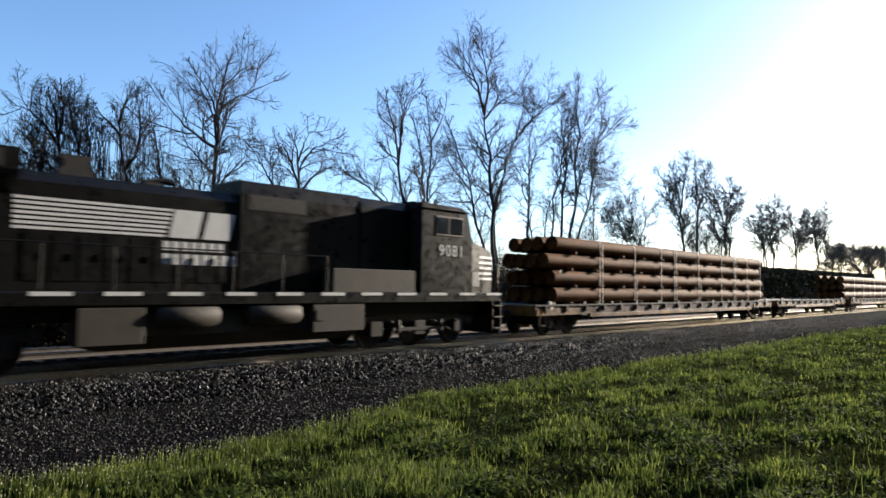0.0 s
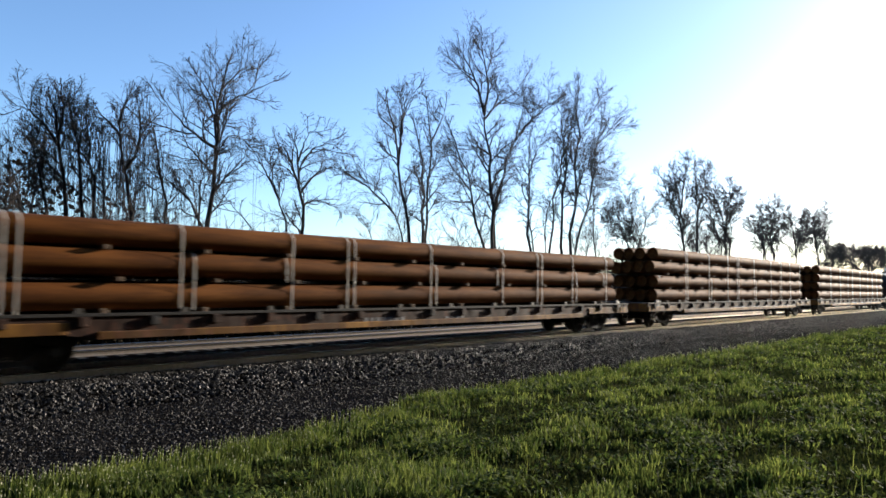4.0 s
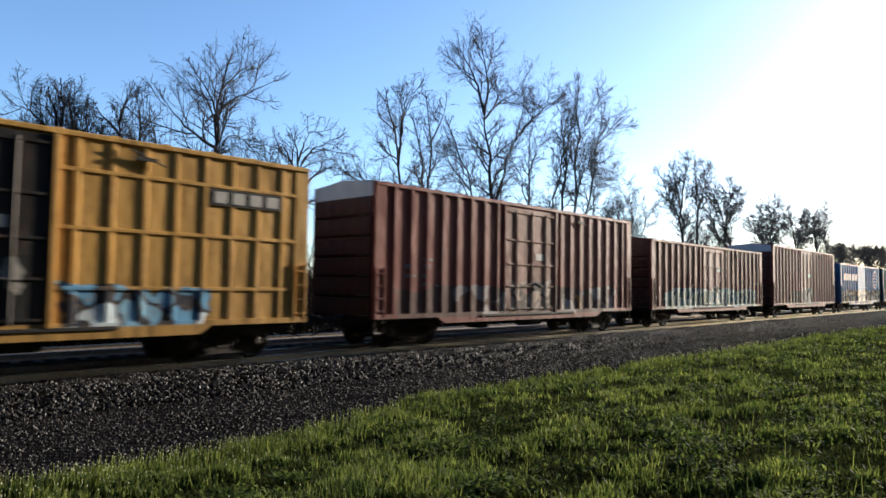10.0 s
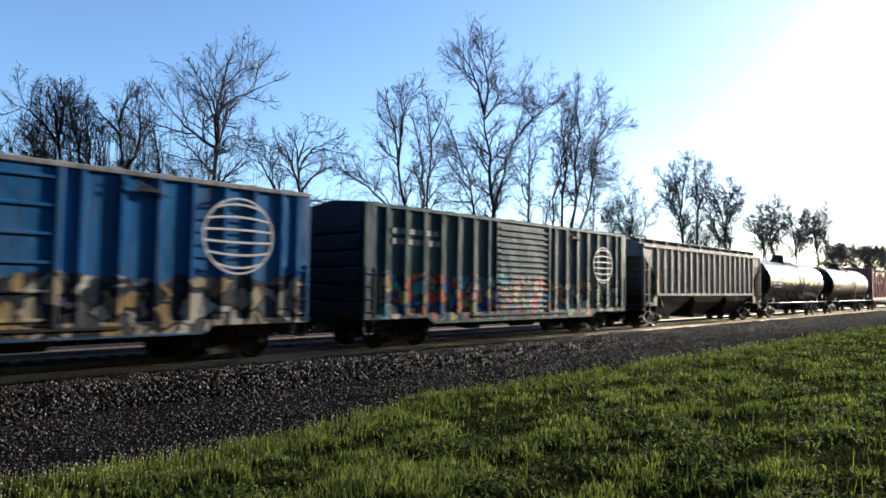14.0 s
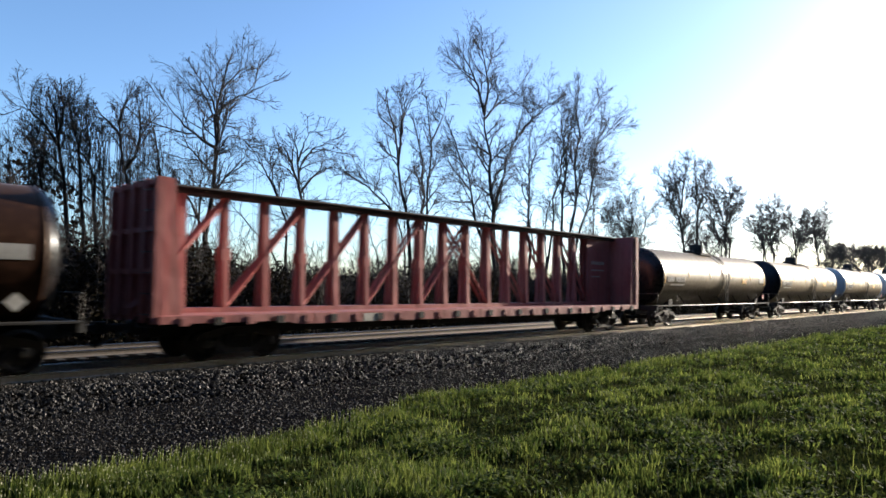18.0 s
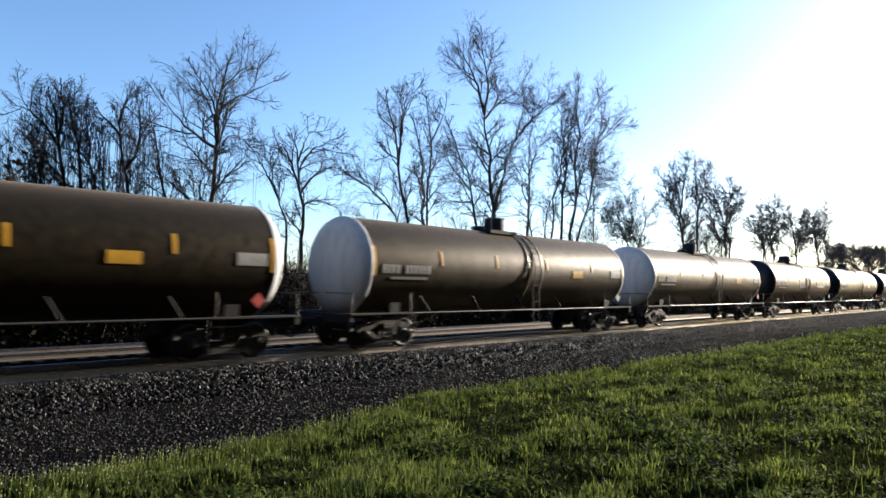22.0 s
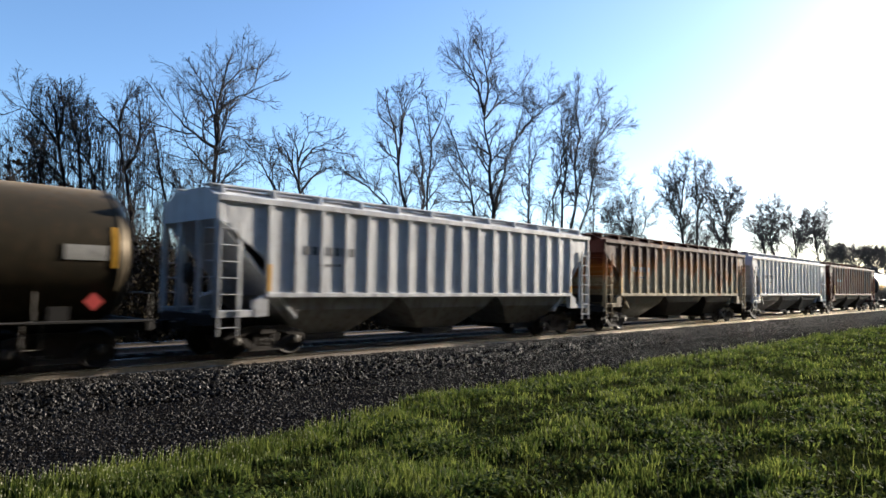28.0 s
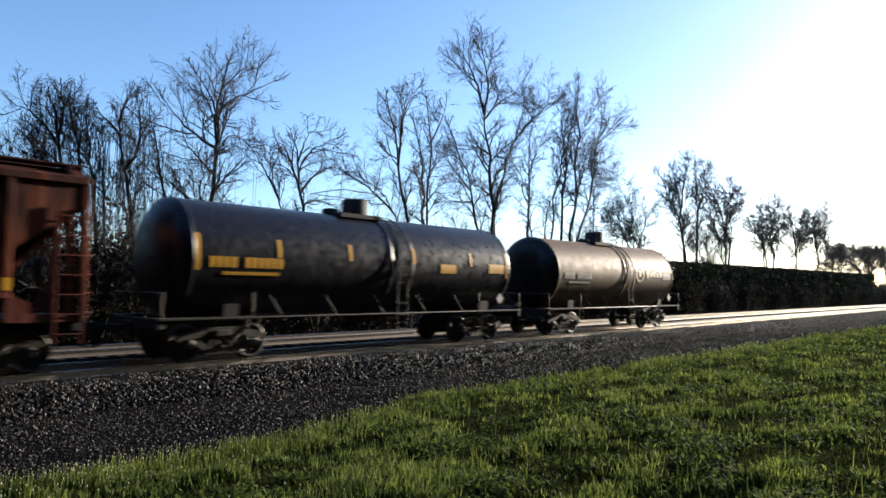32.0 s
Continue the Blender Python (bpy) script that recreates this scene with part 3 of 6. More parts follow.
tree(43, (15.0, 30.0), [(-0.1, 0, 0.2, 8.8, 0.8, 13.9, 0.19), (0.6, 10.5, 1.5, 11.6, 3.3, 13.5, 0.09), (0.3, 9.1, -1.1, 9.7, -2.1, 11.6, 0.09), (0.3, 9.2, 0.0, 10.8, -0.8, 12.9, 0.09), (0.8, 11.8, 1.6, 13.1, 2.4, 14.2, 0.05), (0.6, 0, -1.2, 6.5, -2.3, 7.8, 0.12), (0.0, 0, -0.5, 6.9, -0.3, 8.7, 0.09), (0.1, 8.2, 0.8, 9.6, 2.0, 9.8, 0.05)], "twisted bare tree with a dark forked trunk and a high crown", reach=2.1, vines=24)
tree(44, (19.9, 30.0), [(0.0, 0, 0.1, 8.1, -0.0, 10.8, 0.17), (0.0, 8.4, 1.0, 9.8, 2.4, 10.7, 0.08), (0.0, 7.1, 1.6, 8.7, 2.7, 9.1, 0.07), (0.1, 6.4, 1.3, 6.9, 2.8, 7.0, 0.07), (-0.1, 7.5, -0.8, 9.2, -1.2, 9.9, 0.08), (-0.8, 0, -1.1, 7.1, -1.8, 9.4, 0.11), (-1.5, 6.9, -2.3, 8.4, -3.0, 9.8, 0.06), (1.4, 0, -3.4, 5.9, -4.4, 6.6, 0.07), (-0.0, 9.0, 0.6, 10.5, 1.1, 11.2, 0.06)], "low spreading bare tree with crooked limbs", reach=1.7, kink=1.5)
tree(45, (28.1, 30.0), [(0.5, 0, -0.9, 9.8, -2.2, 14.4, 0.17), (-0.6, 9.8, -0.5, 12.3, -0.6, 14.8, 0.10), (-0.5, 11.4, 0.0, 13.7, 0.4, 15.4, 0.07), (0.4, 0, 0.9, 10.1, 1.1, 13.7, 0.15), (0.3, 0, 1.7, 10.7, 1.9, 15.1, 0.13), (-0.6, 0, -2.0, 7.7, -3.8, 9.2, 0.09), (-1.0, 6.8, -3.4, 8.4, -5.2, 9.2, 0.07), (0.9, 7.0, 2.6, 9.0, 3.7, 10.1, 0.06), (1.8, 11.7, 2.8, 13.5, 3.1, 14.8, 0.06), (-1.5, 11.6, -2.4, 12.5, -3.2, 12.8, 0.05)], "slim bare tree with many upright stems", reach=1.7)
tree(46, (36.9, 30.0), [(0.3, 0, -0.9, 11.7, -1.9, 15.4, 0.26), (-1.9, 15.3, -3.0, 17.5, -3.7, 19.0, 0.11), (-1.9, 15.3, -1.7, 18.0, -2.2, 20.2, 0.10), (-0.7, 14.4, 0.3, 16.1, -0.0, 17.9, 0.09), (-0.6, 14.6, 1.2, 16.1, 2.8, 18.1, 0.09), (0.6, 0, 0.6, 11.1, 2.6, 14.8, 0.20), (2.6, 14.8, 5.4, 16.7, 8.2, 18.7, 0.11), (1.5, 13.3, 2.6, 15.9, 2.7, 17.6, 0.06), (0.3, 0, -2.7, 8.6, -4.8, 13.9, 0.15), (-2.5, 8.3, -4.2, 8.2, -6.3, 8.5, 0.07), (-0.4, 11.9, -2.4, 12.2, -4.1, 12.7, 0.06)], "tallest bare tree with a dark forked trunk", reach=2.3)
tree(47, (41.5, 30.5), [(0.1, 0, -0.3, 11.0, -0.5, 14.8, 0.16), (1.6, 0, -1.0, 9.6, -3.0, 13.0, 0.11), (0.0, 11.0, 1.4, 13.2, 3.1, 16.8, 0.08), (0.5, 0, 3.3, 10.5, 3.4, 14.0, 0.15), (3.4, 10.5, 4.6, 14.2, 5.0, 17.9, 0.09), (2.7, 0, 3.0, 9.6, 4.7, 13.5, 0.09)], "bare tree with crooked upright stems", reach=1.6, kink=1.4)
tree(48, (46.0, 30.0), [(0.1, 0, -0.3, 11.5, 0.3, 16.5, 0.18), (-0.2, 0, 1.2, 13.1, 1.8, 20.6, 0.18), (-1.4, 0, 3.5, 12.0, 4.9, 19.0, 0.14), (3.0, 10.7, 5.0, 15.5, 10.7, 18.3, 0.08), (1.9, 9.9, 3.4, 12.7, 10.9, 12.9, 0.07), (4.8, 0, 3.9, 10.1, 5.0, 12.6, 0.10), (1.3, 13.6, 3.4, 17.2, 6.3, 20.6, 0.07), (-0.3, 12.0, -1.2, 15.3, -1.5, 17.3, 0.07)], "many-stemmed bare tree with a wide upright crown", reach=2.1)
tree(49, (65.8, 34.0), [(1.4, 0, -2.3, 8.9, -6.2, 10.8, 0.17), (-1.5, 0, 1.0, 9.1, 4.2, 12.2, 0.15), (-2.3, 0, -4.4, 8.7, -8.0, 9.5, 0.13), (-1.3, 8.3, -1.0, 10.5, -2.3, 11.7, 0.10)], LOW, reach=2.2, kink=1.7)
tree(50, (66.9, 30.0), [(0.4, 0, -1.0, 10.6, -4.5, 14.7, 0.20), (0.3, 0, 0.0, 11.9, -1.5, 15.4, 0.17), (0.0, 9.8, 1.2, 13.8, 2.9, 16.9, 0.11), (3.1, 0, 4.6, 11.1, 3.2, 16.6, 0.18), (4.3, 10.8, 6.2, 13.8, 7.2, 16.8, 0.11)], "bare tree with slender twin trunks", reach=2.0)
tree(51, (78.1, 30.0), [(1.3, 0, -1.9, 9.3, -5.7, 12.4, 0.13), (1.1, 0, -0.2, 11.7, -3.1, 15.7, 0.18), (1.1, 0, 2.2, 12.0, 3.8, 16.3, 0.17), (2.5, 9.3, 4.8, 12.6, 7.9, 15.4, 0.11)], BARE, reach=2.0)
tree(52, (94.5, 31.0), [(0.5, 0, -0.7, 10.2, -4.9, 12.0, 0.16), (3.1, 0, 3.4, 10.5, 0.3, 14.0, 0.18), (6.6, 0, 5.3, 10.6, 9.9, 14.8, 0.17), (3.8, 10.1, 5.3, 13.1, 4.4, 14.7, 0.11)], BARE, reach=2.4)
tree(53, (108.3, 31.0), [(0.2, 0, -0.3, 11.2, -3.4, 13.8, 0.16), (-0.3, 0, 4.2, 11.5, 9.2, 15.9, 0.16), (13.1, 0, 13.5, 11.7, 9.8, 15.4, 0.16), (18.9, 0, 19.3, 12.1, 21.9, 18.5, 0.18)], BARE, reach=2.4)
tree(33, (54.0, 34.0), [(0, 0, -0.4, 4.5, -1.4, 8.6, 0.11), (1.0, 0, 1.2, 4.5, 2.0, 9.0, 0.11), (2.4, 0, 2.6, 4.0, 3.4, 8.0, 0.09)], LOW, reach=2.0, kink=1.5)
tree(34, (31.0, 36.0), [(0, 0, -0.4, 4.0, -1.6, 7.2, 0.10), (1.4, 0, 1.8, 4.0, 2.8, 7.6, 0.10)], LOW, reach=2.0, kink=1.5)
tree(35, (40.0, 36.0), [(0, 0, -0.4, 4.0, -1.6, 7.6, 0.10), (1.4, 0, 1.8, 4.0, 2.8, 7.0, 0.10)], LOW, reach=2.0, kink=1.5)
tree(36, (86.0, 36.0), [(0, 0, -0.5, 5.0, -1.6, 10.4, 0.13), (2.4, 0, 2.8, 5.0, 3.8, 9.8, 0.12)], LOW, reach=2.4, kink=1.4)
tree(29, (152.0, 36.0), [(0, 0, 0.5, 5.0, -1.0, 11.0, 0.25), (3.5, 0, 3.0, 5.0, 5.0, 11.5, 0.22), (7.5, 0, 7.5, 5.0, 9.0, 10.5, 0.2)], BARE, reach=3.4)
tree(30, (178.0, 36.0), [(0, 0, -0.5, 5.0, -2.0, 12.0, 0.25), (4.5, 0, 5.0, 6.0, 7.0, 13.0, 0.22), (10.0, 0, 10.0, 6.0, 12.0, 12.5, 0.2)], BARE, reach=3.6)
tree(37, (215.0, 38.0), [(0, 0, -0.5, 6.0, -2.0, 14.0, 0.25), (6.5, 0, 7.0, 6.0, 9.0, 15.0, 0.22), (14.0, 0, 14.0, 6.0, 16.0, 14.0, 0.2)], BARE, reach=4.0)


# ---- brush below the trees ----
def shrub(seed, height, spread, leaves):
    rng = np.random.default_rng(seed)
    t = Tree(seed)
    opts = dict(wander=0.16, up=0.06, thin=0.009, depth=2, kids=(6, 4), clear=0.2, angle=(20, 55), ratio=(0.4, 0.65), fork=(10, 30))
    for _ in range(9):
        a = rng.uniform(0, 6.28)
        s = rng.uniform(0, 0.5)
        t.limb((rng.normal(0, spread * 0.3), rng.normal(0, spread * 0.3), -0.1), (math.cos(a) * s, math.sin(a) * s, 1), height * rng.uniform(0.6, 1.05), 0.035, 0, opts)
    root = tagged(new("shrub"), "dense dark tangle of undergrowth beside the tracks", "shrub", "undergrowth along the railway")
    part("trunk", t.mesh(0, "trunk", M_TWIG), None, root)
    part("crown", t.mesh(1, "crown", M_TWIG), None, root)
    n = leaves
    u = rng.random(n) ** 0.7
    ang = rng.uniform(0, 6.28, n)
    rad = spread * (1.1 - 0.55 * u ** 2) * np.sqrt(rng.random(n))
    c = np.stack([rad * np.cos(ang), rad * np.sin(ang), u * height * (0.8 + 0.35 * rng.random(n))], 1)
    e1 = rng.normal(0, 1, (n, 3))
    e1 /= np.linalg.norm(e1, axis=1)[:, None]
    e2 = np.cross(e1, rng.normal(0, 1, (n, 3)))
    e2 /= np.linalg.norm(e2, axis=1)[:, None] + 1e-9
    s = rng.uniform(0.04, 0.11, (n, 1))
    v = np.stack([c - e1 * s, c - e2 * s * 0.6, c + e1 * s, c + e2 * s * 0.6], 1).reshape(-1, 3)
    f = np.arange(4 * n).reshape(-1, 4)
    ob = new("foliage", quick_mesh("foliage", v, f, M_BRUSH))
    ob.parent = root
    return root


shrubs = [shrub(50 + i, h, s, n) for i, (h, s, n) in enumerate(((3.6, 1.6, 2600), (2.8, 1.9, 2600), (4.4, 1.7, 3000), (2.2, 1.7, 1900)))]
rng = random.Random(3)
spots = []
for row, (y, step) in enumerate(((26.6, 2.3), (29.2, 2.6), (33.0, 3.2))):
    x = -6.0
    while x < 215:
        spots.append((x + rng.uniform(-0.6, 0.6), y + rng.uniform(-0.7, 0.7), row))
        x += step * (1 + max(0, x - 40) / 70)
for i, (x, y, row) in enumerate(spots):
    kind = shrubs[rng.choice((0, 1, 3) if row == 0 else (0, 1, 2))]
    scale = rng.uniform(0.75, 1.15) * (1.05 if x < 14 else 1.0)
    m = pose(x, y, ground_height(x, y), 0, 0, rng.uniform(0, 360))
    if i < 4:
        ob = shrubs[i]
        ob.matrix_basis = m
    else:
        ob = copy_thing(kind, m)
    ob.scale = (scale * 1.15, scale * 1.15, scale)


def far_wood():
    """The wood that closes the view behind the brush."""
    rng = np.random.default_rng(77)
    n = 75000
    x = -60 + 560 * rng.random(n) ** 1.3
    y = 38 + 16 * rng.random(n)
    h = 2.6 + 1.2 * np.array([noise.noise(Vector((a * 0.09, 3, 1))) + 0.5 * noise.noise(Vector((a * 0.4, 1, 1))) for a in x])
    h = h + 6.2 * np.clip((19 - x) / 7, 0, 1)
    z = -0.4 + h * rng.random(n) ** 0.6
    s = rng.uniform(0.08, 0.26, n) * (1 + x.clip(0) / 90)
    e1 = rng.normal(0, 1, (n, 3))
    e1 /= np.linalg.norm(e1, axis=1)[:, None]
    e2 = np.cross(e1, rng.normal(0, 1, (n, 3)))
    e2 /= np.linalg.norm(e2, axis=1)[:, None] + 1e-9
    c = np.stack([x, y, z], 1)
    v = np.stack([c - e1 * s[:, None], c - e2 * s[:, None] * 0.6, c + e1 * s[:, None], c + e2 * s[:, None] * 0.6], 1).reshape(-1, 3)
    tagged(new("far_brush", quick_mesh("far_brush", v, np.arange(4 * n).reshape(-1, 4), M_BRUSH)), "dark brush far behind the tracks", "brush", kind="stuff")


far_wood()


def hedge():
    """A long flat-topped hedge beyond the far track."""
    rng = np.random.default_rng(79)
    n = 46000
    x = 50 + 85 * rng.random(n) ** 1.15
    top = 4.3 + 0.12 * np.array([noise.noise(Vector((a * 0.35, 2, 6))) for a in x]) + 0.006 * (x - 50)
    y = rng.uniform(25.4, 27.6, n)
    z = -0.6 + (top + 0.6) * np.minimum(1.0, rng.random(n) ** 0.75 * 1.02)
    s = rng.uniform(0.05, 0.12, n) * (0.7 + x / 80)
    e1 = rng.normal(0, 1, (n, 3))
    e1 /= np.linalg.norm(e1, axis=1)[:, None]
    e2 = np.cross(e1, rng.normal(0, 1, (n, 3)))
    e2 /= np.linalg.norm(e2, axis=1)[:, None] + 1e-9
    c = np.stack([x, y, z], 1)
    v = np.stack([c - e1 * s[:, None], c - e2 * s[:, None] * 0.7, c + e1 * s[:, None], c + e2 * s[:, None] * 0.7], 1).reshape(-1, 3)
    tagged(new("hedge", quick_mesh("hedge", v, np.arange(4 * n).reshape(-1, 4), M_HEDGE)), "long dark flat-topped hedge behind the tracks", "hedge", kind="stuff")


hedge()


def sky_blocking_wood():
    """Unseen wood added behind the camera and at the left to block sky light."""
    rng = np.random.default_rng(78)
    n = 90000
    x = rng.uniform(-110, 85, n)
    y = -9 - 14 * rng.random(n)
    h = 27 + 5.0 * np.array([noise.noise(Vector((a * 0.06, 8, 1))) + 0.5 * noise.noise(Vector((a * 0.3, 1, 7))) for a in x])
    # two fifths stand left of the view, keeping sky light off the car ends
    side = rng.random(n) < 0.4
    x[side] = rng.uniform(-48, -12, side.sum())
    y[side] = np.where(rng.random(side.sum()) < 0.45, rng.uniform(-24, 12.5, side.sum()), rng.uniform(24, 70, side.sum()))
    c = np.stack([x, y, h * rng.random(n) ** 0.8], 1)
    e1 = rng.normal(0, 1, (n, 3))
    e1 /= np.linalg.norm(e1, axis=1)[:, None]
    e2 = np.cross(e1, rng.normal(0, 1, (n, 3)))
    e2 /= np.linalg.norm(e2, axis=1)[:, None] + 1e-9
    s = rng.uniform(0.4, 1.0, (n, 1))
    v = np.stack([c - e1 * s, c - e2 * s * 0.7, c + e1 * s, c + e2 * s * 0.7], 1).reshape(-1, 3)
    tagged(new("sky_blocking_wood", quick_mesh("sky_blocking_wood", v, np.arange(4 * n).reshape(-1, 4), M_BRUSH)), "dark wood on the near side of the line", "wood", kind="stuff")


sky_blocking_wood()


# ---- the train: materials ----
def graffiti(name, base, zones, edge=0.35, **kw):
    """Weathered paint with sprayed bands of coloured shapes; each zone: x0, x1, z0, z1 on the car's side, a palette, a seed and the shapes' size."""
    m = coat(name, base, **kw)
    for zone, palette, seed, size in zones:
        under = m.b.inputs["Base Color"].links[0].from_socket
        wave = m.noise(0.9, 3, (1, 0.01, 1))
        x, z = m.axis(0), m.axis(2)
        zz = m.mul(z, m.mul(m.mul(wave, 0.5, "SUBTRACT"), edge * 3), "ADD")
        xx = m.mul(x, m.mul(m.mul(m.noise(1.3, 2, (1, 0.01, 1)), 0.5, "SUBTRACT"), 0.8), "ADD")
        x0, x1, z0, z1 = zone
        mask = m.mul(m.mul(m.step(xx, x0, x0 + 0.06), m.step(xx, x1, x1 - 0.06)), m.mul(m.step(zz, z1, z1 - 0.04), m.step(z, z0, z0 + 0.05)))
        warp = m.t.nodes.new("ShaderNodeTexNoise")
        warp.inputs["Scale"].default_value = 2.2
        m.link(m.coords((1, 0.01, 1)), warp.inputs["Vector"])
        bend = m.t.nodes.new("ShaderNodeVectorMath")
        bend.operation = "MULTIPLY_ADD"
        m.link(warp.outputs["Color"], bend.inputs[0])
        bend.inputs[1].default_value = (0.55, 0.0, 0.55)
        m.link(m.coords((1.0, 0.01, 0.75)), bend.inputs[2])
        cell = m.node("ShaderNodeTexVoronoi", Scale=size, Randomness=1.0)
        line = m.node("ShaderNodeTexVoronoi", Scale=size, Randomness=1.0)
        line.feature = "DISTANCE_TO_EDGE"
        for v in (cell, line):
            shift = m.t.nodes.new("ShaderNodeVectorMath")
            shift.inputs[1].default_value = (seed * 3.7, 0, seed * 1.3)
            m.link(bend.outputs[0], shift.inputs[0])
            m.link(shift.outputs[0], v.inputs["Vector"])
        tone = m.t.nodes.new("ShaderNodeSeparateColor")
        m.link(cell.outputs["Color"], tone.inputs[0])
        ramp = m.t.nodes.new("ShaderNodeValToRGB")
        ramp.color_ramp.interpolation = "CONSTANT"
        els = ramp.color_ramp.elements
        while len(els) < len(palette):
            els.new(0.5)
        for i, c in enumerate(palette):
            els[i].position = i / len(palette)
            els[i].color = (*c, 1)
        m.link(tone.outputs[0], ramp.inputs[0])
        c = m.mix(m.step(line.outputs["Distance"], 0.10, 0.06), ramp.outputs[0], palette[0])
        worn = m.step(m.noise(6.0, 4), 0.25, 0.5, 0.55, 0.95)
        m.link(m.mix(m.mul(mask, worn), under, c), m.b.inputs["Base Color"])
    return m.m


def tank_paint(name, base, sheen, rough=0.5, dust=0.08, **kw):
    """Near-black tank paint under a fine film of road dust that shines where the low light glances off it."""
    m = coat(name, base, rough=rough, dent=0.012, **kw)
    m.b.inputs["Specular IOR Level"].default_value = 0.3
    m.b.inputs["Sheen Weight"].default_value = dust
    m.b.inputs["Sheen Roughness"].default_value = 0.4
    m.b.inputs["Sheen Tint"].default_value = (*sheen, 1)
    m.b.inputs["Specular Tint"].default_value = (*sheen, 1)
    return m.m


M_BLACK = paint("black_engine_paint", (0.008, 0.0078, 0.0075), dirty=0.08, rusty=0.0, faded=(0.0075, 0.0073, 0.007), rough=0.30, dirt=(0.0105, 0.0098, 0.0085), dent=0.010)
# cab black set lighter than the hood's, with its sunlight put into the colour
M_CAB = paint("sunlit_black_cab_paint", (0.022, 0.021, 0.020), dirty=0.1, rusty=0.0, faded=(0.020, 0.019, 0.018), rough=0.28, dirt=(0.013, 0.0115, 0.010), dent=0.008)
M_WHITE = plain("white_lettering", (0.78, 0.78, 0.76), 0.5, 0, 0.15, 4.0)
M_TAN = plain("dusty_tank_grey", (0.055, 0.045, 0.033), 0.7, 0, 0.35, 3.0)
M_GLASS = plain("dark_cab_glass", (0.03, 0.035, 0.04), 0.06, 0.0, 0.1, 2.0, 0.0)
M_STEEL = plain("grimy_black_steel", (0.022, 0.019, 0.017), 0.75, 0, 0.5, 5.0)
M_WHEEL = plain("worn_wheel_steel", (0.040, 0.032, 0.026), 0.55, 0.25, 0.4, 8.0)
M_FRAME = plain("rusty_truck_casting", (0.032, 0.023, 0.017), 0.75, 0, 0.45, 5.0)
M_CAP = plain("greasy_bearing_cap", (0.085, 0.075, 0.062), 0.55, 0.1, 0.4, 9.0)
M_BAR = plain("worn_grab_iron", (0.10, 0.09, 0.08), 0.45, 0.3, 0.35, 8.0)
M_YELLOW = plain("yellow_reflector", (0.80, 0.42, 0.03), 0.45, 0, 0.2, 6.0)
M_AMBER = paint("yellow_flat_car_paint", (0.42, 0.20, 0.020), dirty=0.6, rusty=0.6, rough=0.6, faded=(0.060, 0.020, 0.010), dirt=(0.040, 0.018, 0.010))
M_SILL = paint("dark_rusty_sill_paint", (0.050, 0.020, 0.010), dirty=0.5, rusty=0.5, rough=0.65, faded=(0.030, 0.014, 0.009), dirt=(0.016, 0.010, 0.007))
M_DECK = plain("worn_wooden_deck", (0.13, 0.10, 0.075), 0.85, 0, 0.45, 3.0, 0.6)
M_STRAP = plain("pale_web_strap", (0.62, 0.58, 0.50), 0.6, 0, 0.2, 6.0)
M_BLOCK = plain("timber_spacer", (0.15, 0.10, 0.06), 0.85, 0, 0.4, 5.0)
M_SIGN = plain("white_stencil_panel", (0.52, 0.50, 0.45), 0.6, 0, 0.3, 8.0)
M_DIM = plain("grimy_stencil_grey", (0.27, 0.26, 0.24), 0.6, 0, 0.35, 8.0)
M_FAINT = plain("weathered_white_stencil", (0.42, 0.41, 0.38), 0.6, 0, 0.3, 8.0)
M_CREAM = plain("pale_cream_mark", (0.70, 0.58, 0.38), 0.5, 0, 0.2, 6.0)
M_RED = plain("red_placard", (0.62, 0.07, 0.06), 0.5, 0, 0.2, 6.0)


def pipe_material():
    m = Mat("rusty_pipe_steel", 0.75, spec=0.12)
    m.b.inputs["Specular Tint"].default_value = (1.0, 0.55, 0.2, 1)
    mottle, streak = m.noise(1.3, 5, (0.35, 1, 1), random=True), m.noise(5.0, 5, (0.12, 1, 1), random=True)
    c = m.mix(m.step(mottle, 0.3, 0.7), (0.095, 0.033, 0.009), (0.185, 0.072, 0.019))
    c = m.mix(m.mul(m.step(streak, 0.42, 0.68), 0.75), c, (0.045, 0.018, 0.008))
    m.colour(c)
    m.bump(streak, 0.3, 0.01)
    return m.m


M_PIPE = pipe_material()


# ---- running gear ----
WHEEL_R = 0.457


def wheelset_geo(r=WHEEL_R):
    g = Geo()
    g.lathe([(-1.05, 0.075), (1.05, 0.075)], "y", (0, 0, 0), 10)
    for s in (-1, 1):
        a = 0.68 * s
        g.lathe([(a, 0.12), (a, r + 0.025), (a + 0.03 * s, r + 0.025), (a + 0.035 * s, r), (a + 0.14 * s, r - 0.006), (a + 0.14 * s, r - 0.07), (a + 0.085 * s, r - 0.09), (a + 0.06 * s, 0.16), (a + 0.14 * s, 0.11), (a + 0.14 * s, 0.05)], "y", (0, 0, 0), 28)
    # balance holes seen as small bosses
    for k in range(3):
        t = k * 2.094
        for s in (-1, 1):
            g.lathe([(0.75 * s, 0.03), (0.80 * s, 0.03)], "y", (0.26 * math.cos(t), 0, 0.26 * math.sin(t)), 6)
    return g


WHEELSET = wheelset_geo().mesh("wheelset", M_WHEEL)
BIG_WHEELSET = wheelset_geo(0.51).mesh("wheelset", M_WHEEL)
wheels = []


